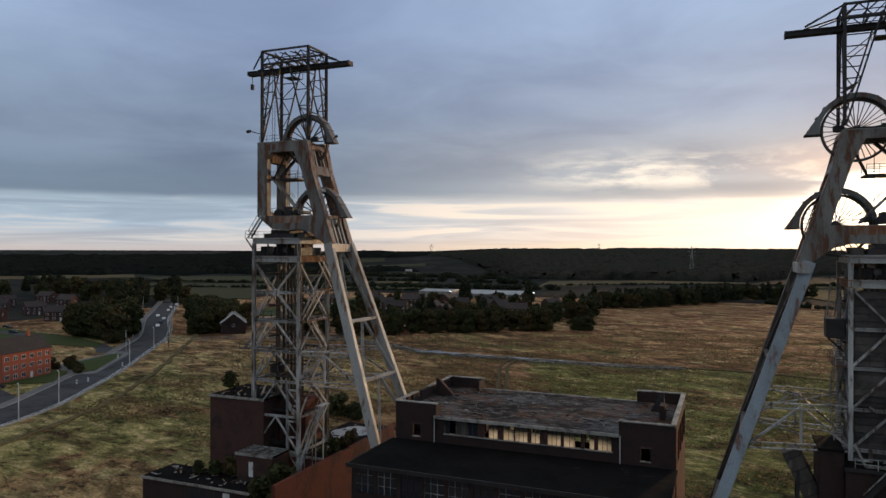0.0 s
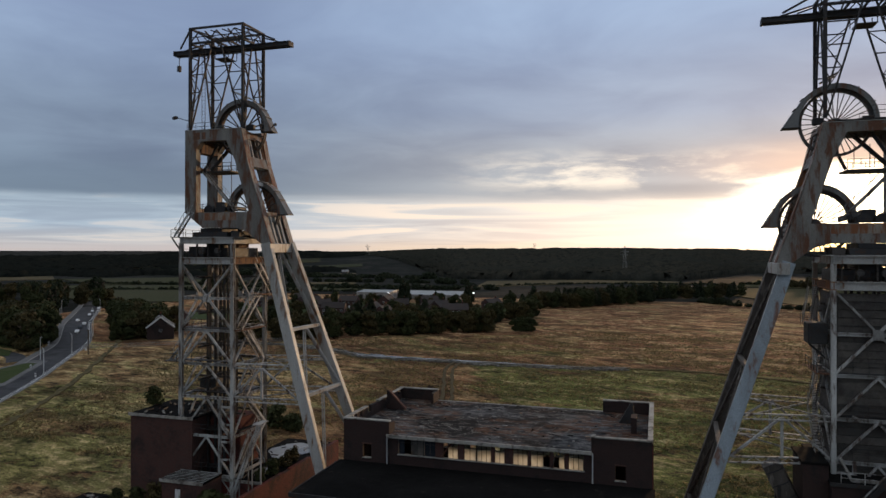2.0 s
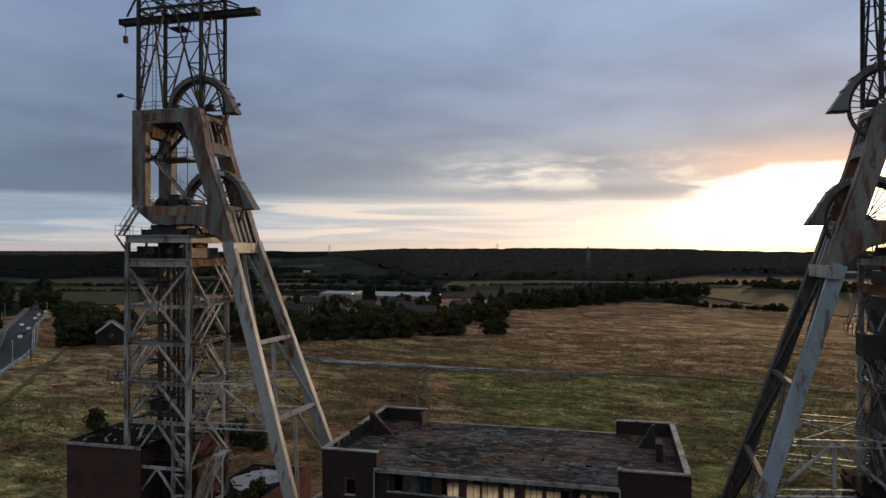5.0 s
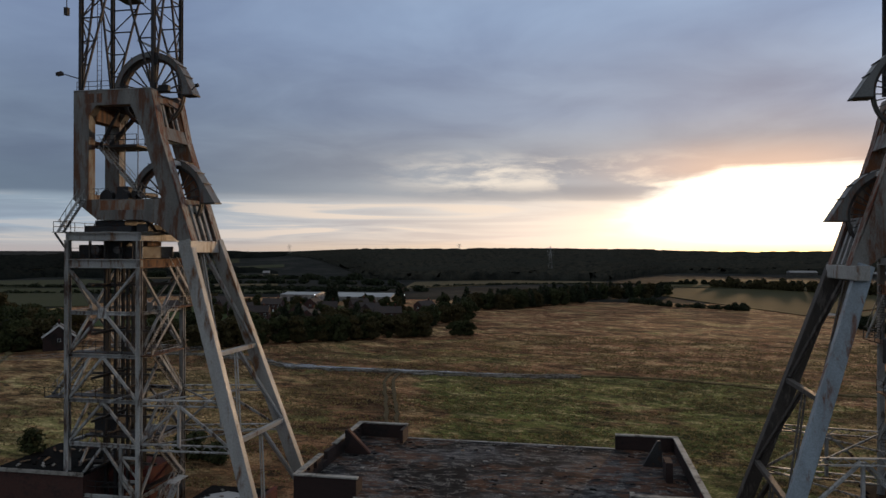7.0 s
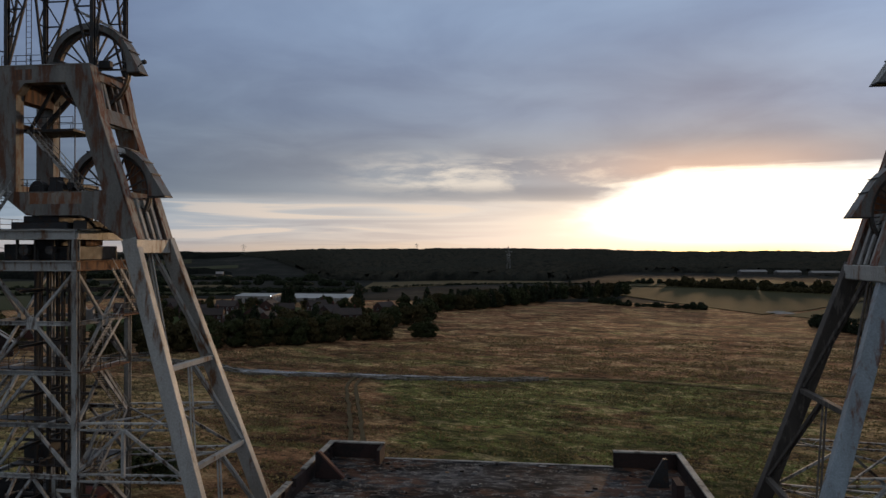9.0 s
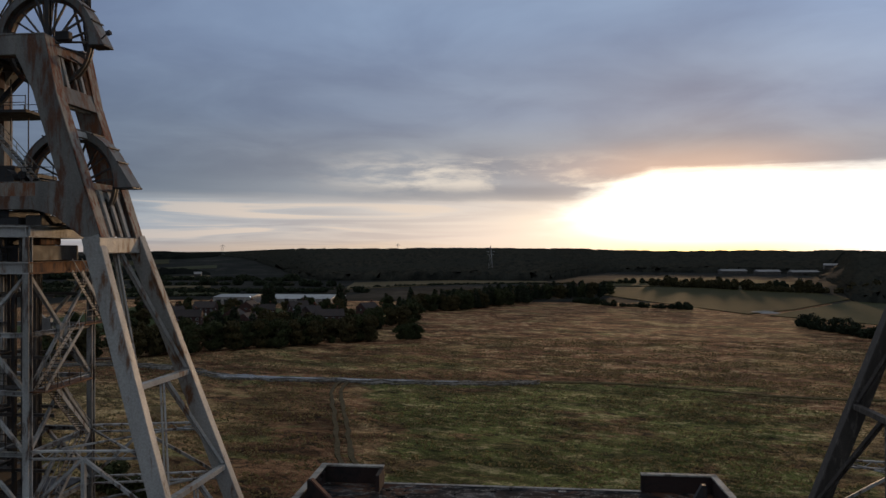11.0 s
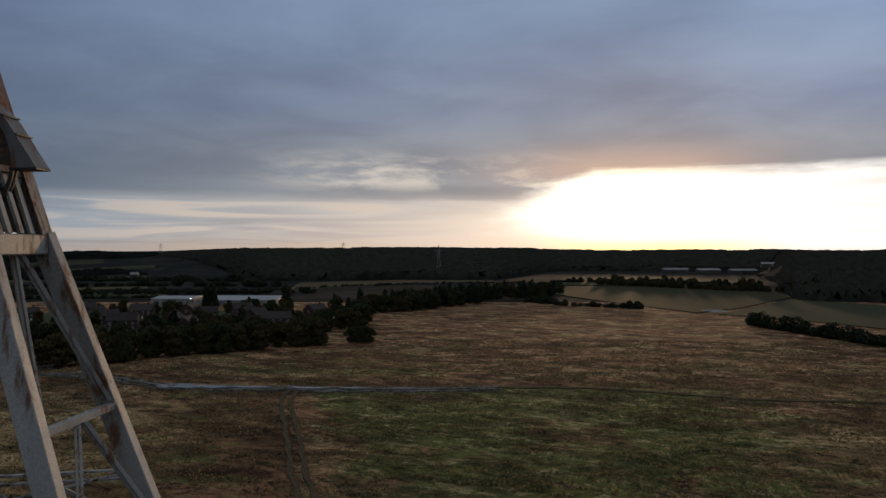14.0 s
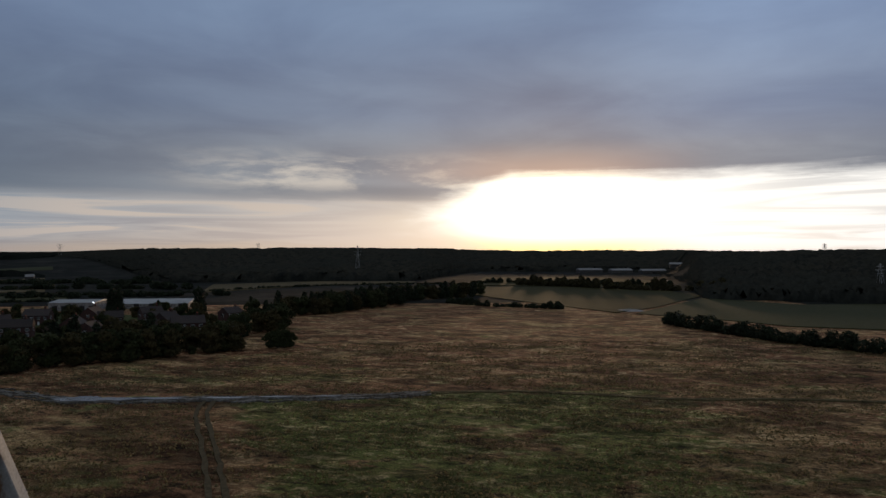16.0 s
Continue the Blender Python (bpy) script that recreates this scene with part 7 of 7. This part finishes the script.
# ---- street things ----
def street_lamp(x, y, turn):
    root = thing("street_lamp", (0, 0, 0), "grey steel street lamp beside the road", "street lamp", "street lamps")
    beam("pole", (0, 0, -0.2), (0, 0, 8.0), 0.16, 0.16, M_WHITE, root)
    beam("arm", (0, 0, 7.95), (1.3, 0, 8.25), 0.09, 0.09, M_WHITE, root)
    beam("lamp_head", (1.2, 0, 8.22), (1.9, 0, 8.28), 0.3, 0.16, M_WHITE, root)
    root.matrix_basis = pose(x, y, ground_z(x, y), 0, 0, turn)
    return root


lamp = street_lamp(-118, 40, 150)
for x, y, turn in ((-112, 33, 150), (-151, 102, 150), (-172, 134, 150), (-212, 186, 150), (-252, 228, 150), (-300, 284, 150), (-176, 124, -30), (-228, 180, -30), (-268, 222, -30), (-318, 272, -30)):
    o = copy_thing(lamp, Matrix())
    o.matrix_basis = pose(x, y, ground_z(x, y), 0, 0, turn)
lamp.matrix_basis = pose(-119, 49, 0, 0, 0, 150)
mast = thing("telegraph_pole", (-169.5, 139.1, 0), "dark wooden telegraph pole at the road bend", "pole")
beam("pole", (-169.5, 139.1, -0.3), (-169.5, 139.1, 9.5), 0.28, 0.28, M_BARK, mast)
beam("cross_arm", (-170.2, 138.8, 9.1), (-168.8, 139.4, 9.1), 0.12, 0.12, M_BARK, mast)
box("notice_board", -170.6, -169.7, 138.7, 138.8, 1.8, 2.6, M_SIGN, mast)


def car(name, mat, label, long=4.3, wide=1.75, high=1.45, van=False):
    root = thing(name, (0, 0, 0), label, "van" if van else "car", "vehicles on the road")
    a = long / 2
    prof = [(-a, 0.35), (a, 0.35), (a, 0.75), (a * 0.86, 0.9), (a * 0.45, 0.98), (a * 0.12, high), (-a * 0.62, high), (-a * 0.92, 0.95), (-a, 0.85)]
    if van:
        prof = [(-a, 0.35), (a, 0.35), (a, 0.9), (a * 0.8, 1.2), (a * 0.55, high), (-a, high)]
    v, f = prism_data(prof, "y", -wide / 2, wide / 2)
    body = part("body", recalc(mesh("body", v, f, mat)), root)
    g = [(a * 0.38, 1.0), (a * 0.12, high - 0.1), (-a * 0.58, high - 0.1), (-a * 0.8, 1.0)] if not van else [(a * 0.7, 1.25), (a * 0.5, high - 0.15), (a * 0.1, high - 0.15), (a * 0.1, 1.25)]
    v, f = prism_data(g, "y", -wide / 2 - 0.01, wide / 2 + 0.01)
    part("side_glass", recalc(mesh("side_glass", v, f, M_GLASS)), body)
    for x in (-a * 0.62, a * 0.62):
        for s in (-1, 1):
            ring = [(x + 0.32 * math.cos(2 * math.pi * i / 14), 0.32 + 0.32 * math.sin(2 * math.pi * i / 14)) for i in range(14)]
            v, f = prism_data(ring, "y", s * wide / 2 - 0.1, s * wide / 2 + 0.1)
            part("tyre", recalc(mesh("tyre", v, f, M_TYRE)), root)
    return root


c_w, c_d = car("car", M_CAR_W, "white car on the road"), car("car", M_CAR_D, "dark car parked by the kerb")
c_v = car("van", M_CAR_W, "white van parked on the verge", 5.6, 2.0, 2.3, True)
c_v.matrix_basis = pose(-221.9, 173.0, 0.2, 0, 0, 128)
spots = [(c_w, (-268, 234), 130), (c_d, (-292, 160), 10), (c_w, (-305, 283), 132), (c_w, (-318, 302), 130), (c_w, (-252, 222), 130), (c_d, (-240, 207), 130), (c_w, (-345, 150), 5), (c_d, (-270, 147), 5), (c_d, (-152, 56), 60), (c_w, (-289, 264), 130), (c_w, (-228, 193), 310), (c_d, (-330, 152), 5)]
seen = set()
for src, (x, y), turn in spots:
    o = src if src.name not in seen else copy_thing(src, Matrix())
    seen.add(src.name)
    o.matrix_basis = pose(x, y, 0.12, 0, 0, turn)
b0 = None
for x, y in ((-137.3, 69.6), (-137.2, 73.4), (-210, 160), (-206, 156), (-150, 98), (-165, 110)):
    root = thing("bollard", (0, 0, 0), "white road bollard with a dark band", "bollard", "bollards")
    beam("post", (0, 0, 0), (0, 0, 1.1), 0.42, 0.3, M_SIGN, root)
    beam("band", (0, 0, 0.62), (0, 0, 0.8), 0.44, 0.32, M_DARK, root)
    root.matrix_basis = pose(x, y, 0.1)
# field fence along the far end of the pasture
fp = spread([(-184, 152), (-170, 160), (-157, 172), (-140, 178), (-120, 196)], 8)
fence = thing("palisade_fence", (-160, 168, 0), "grey steel palisade fence along the pasture", "fence")
for p, q in zip(fp, fp[1:]):
    beam("fence_rail", (p.x, p.y, 1.5 + ground_z(p.x, p.y)), (q.x, q.y, 1.5 + ground_z(q.x, q.y)), 0.05, 0.1, M_CONCRETE, fence)
    beam("fence_rail", (p.x, p.y, 0.5 + ground_z(p.x, p.y)), (q.x, q.y, 0.5 + ground_z(q.x, q.y)), 0.05, 0.1, M_CONCRETE, fence)
    for i in range(6):
        c = p.lerp(q, i / 6)
        z = ground_z(c.x, c.y)
        beam("pale", (c.x, c.y, z), (c.x, c.y, z + 1.9), 0.09, 0.02, M_CONCRETE, fence)


# transmission towers on the skyline
def pylon(x, y, h):
    root = thing("pylon", (0, 0, 0), "thin grey lattice pylon on the skyline", "pylon", "pylons")
    for sx in (-1, 1):
        for sy in (-1, 1):
            beam("pylon_leg", (sx * 3.2, sy * 3.2, -1), (sx * 0.4, sy * 0.4, h), 0.28, 0.28, M_LATTICE, root)
        for i in range(6):
            z, z2 = h * i / 6, h * (i + 1) / 6
            r, r2 = 3.2 - 2.8 * i / 6, 3.2 - 2.8 * (i + 1) / 6
            beam("pylon_brace", (-r * sx, -r, z), (r2 * sx, -r2, z2), 0.16, 0.16, M_LATTICE, root)
    for z, ln in ((h * 0.68, 5.0), (h * 0.80, 6.5), (h * 0.92, 4.5)):
        beam("cross_arm", (-ln, 0, z), (ln, 0, z), 0.25, 0.5, M_LATTICE, root)
    root.matrix_basis = pose(x, y, ground_z(x, y), 0, 0, 20)


for x, y, h in ((-15, 1050, 42), (430, 520, 26), (640, 900, 20), (-300, 1900, 24), (-640, 1500, 26)):
    pylon(x, y, h)


# pale spoil tipped in a field corner
rnd = random.Random(5)
v, f = [], []
k = 26
for i in range(k):
    for j in range(7):
        a, r = 2 * math.pi * i / k, 7.5 * (1 - j / 7)
        q = r * (1 + 0.25 * noise.noise(Vector((math.cos(a) * 1.3, math.sin(a) * 1.3, j * 0.2))))
        v.append((174.5 + 1.5 * q * math.cos(a), 414.5 + q * math.sin(a), ground_z(174.5, 414.5) - 0.2 + 1.6 * (j / 7) ** 0.8 + rnd.uniform(-0.1, 0.15)))
v.append((174.5, 414.5, ground_z(174.5, 414.5) + 1.5))
for i in range(k):
    for j in range(6):
        f.append((i * 7 + j, ((i + 1) % k) * 7 + j, ((i + 1) % k) * 7 + j + 1, i * 7 + j + 1))
    f.append((i * 7 + 6, ((i + 1) % k) * 7 + 6, k * 7))
tagged(new("spoil_heap", recalc(mesh("spoil_heap", v, f, M_CONCRETE))), "low pale heap of spoil in the field corner", "heap")
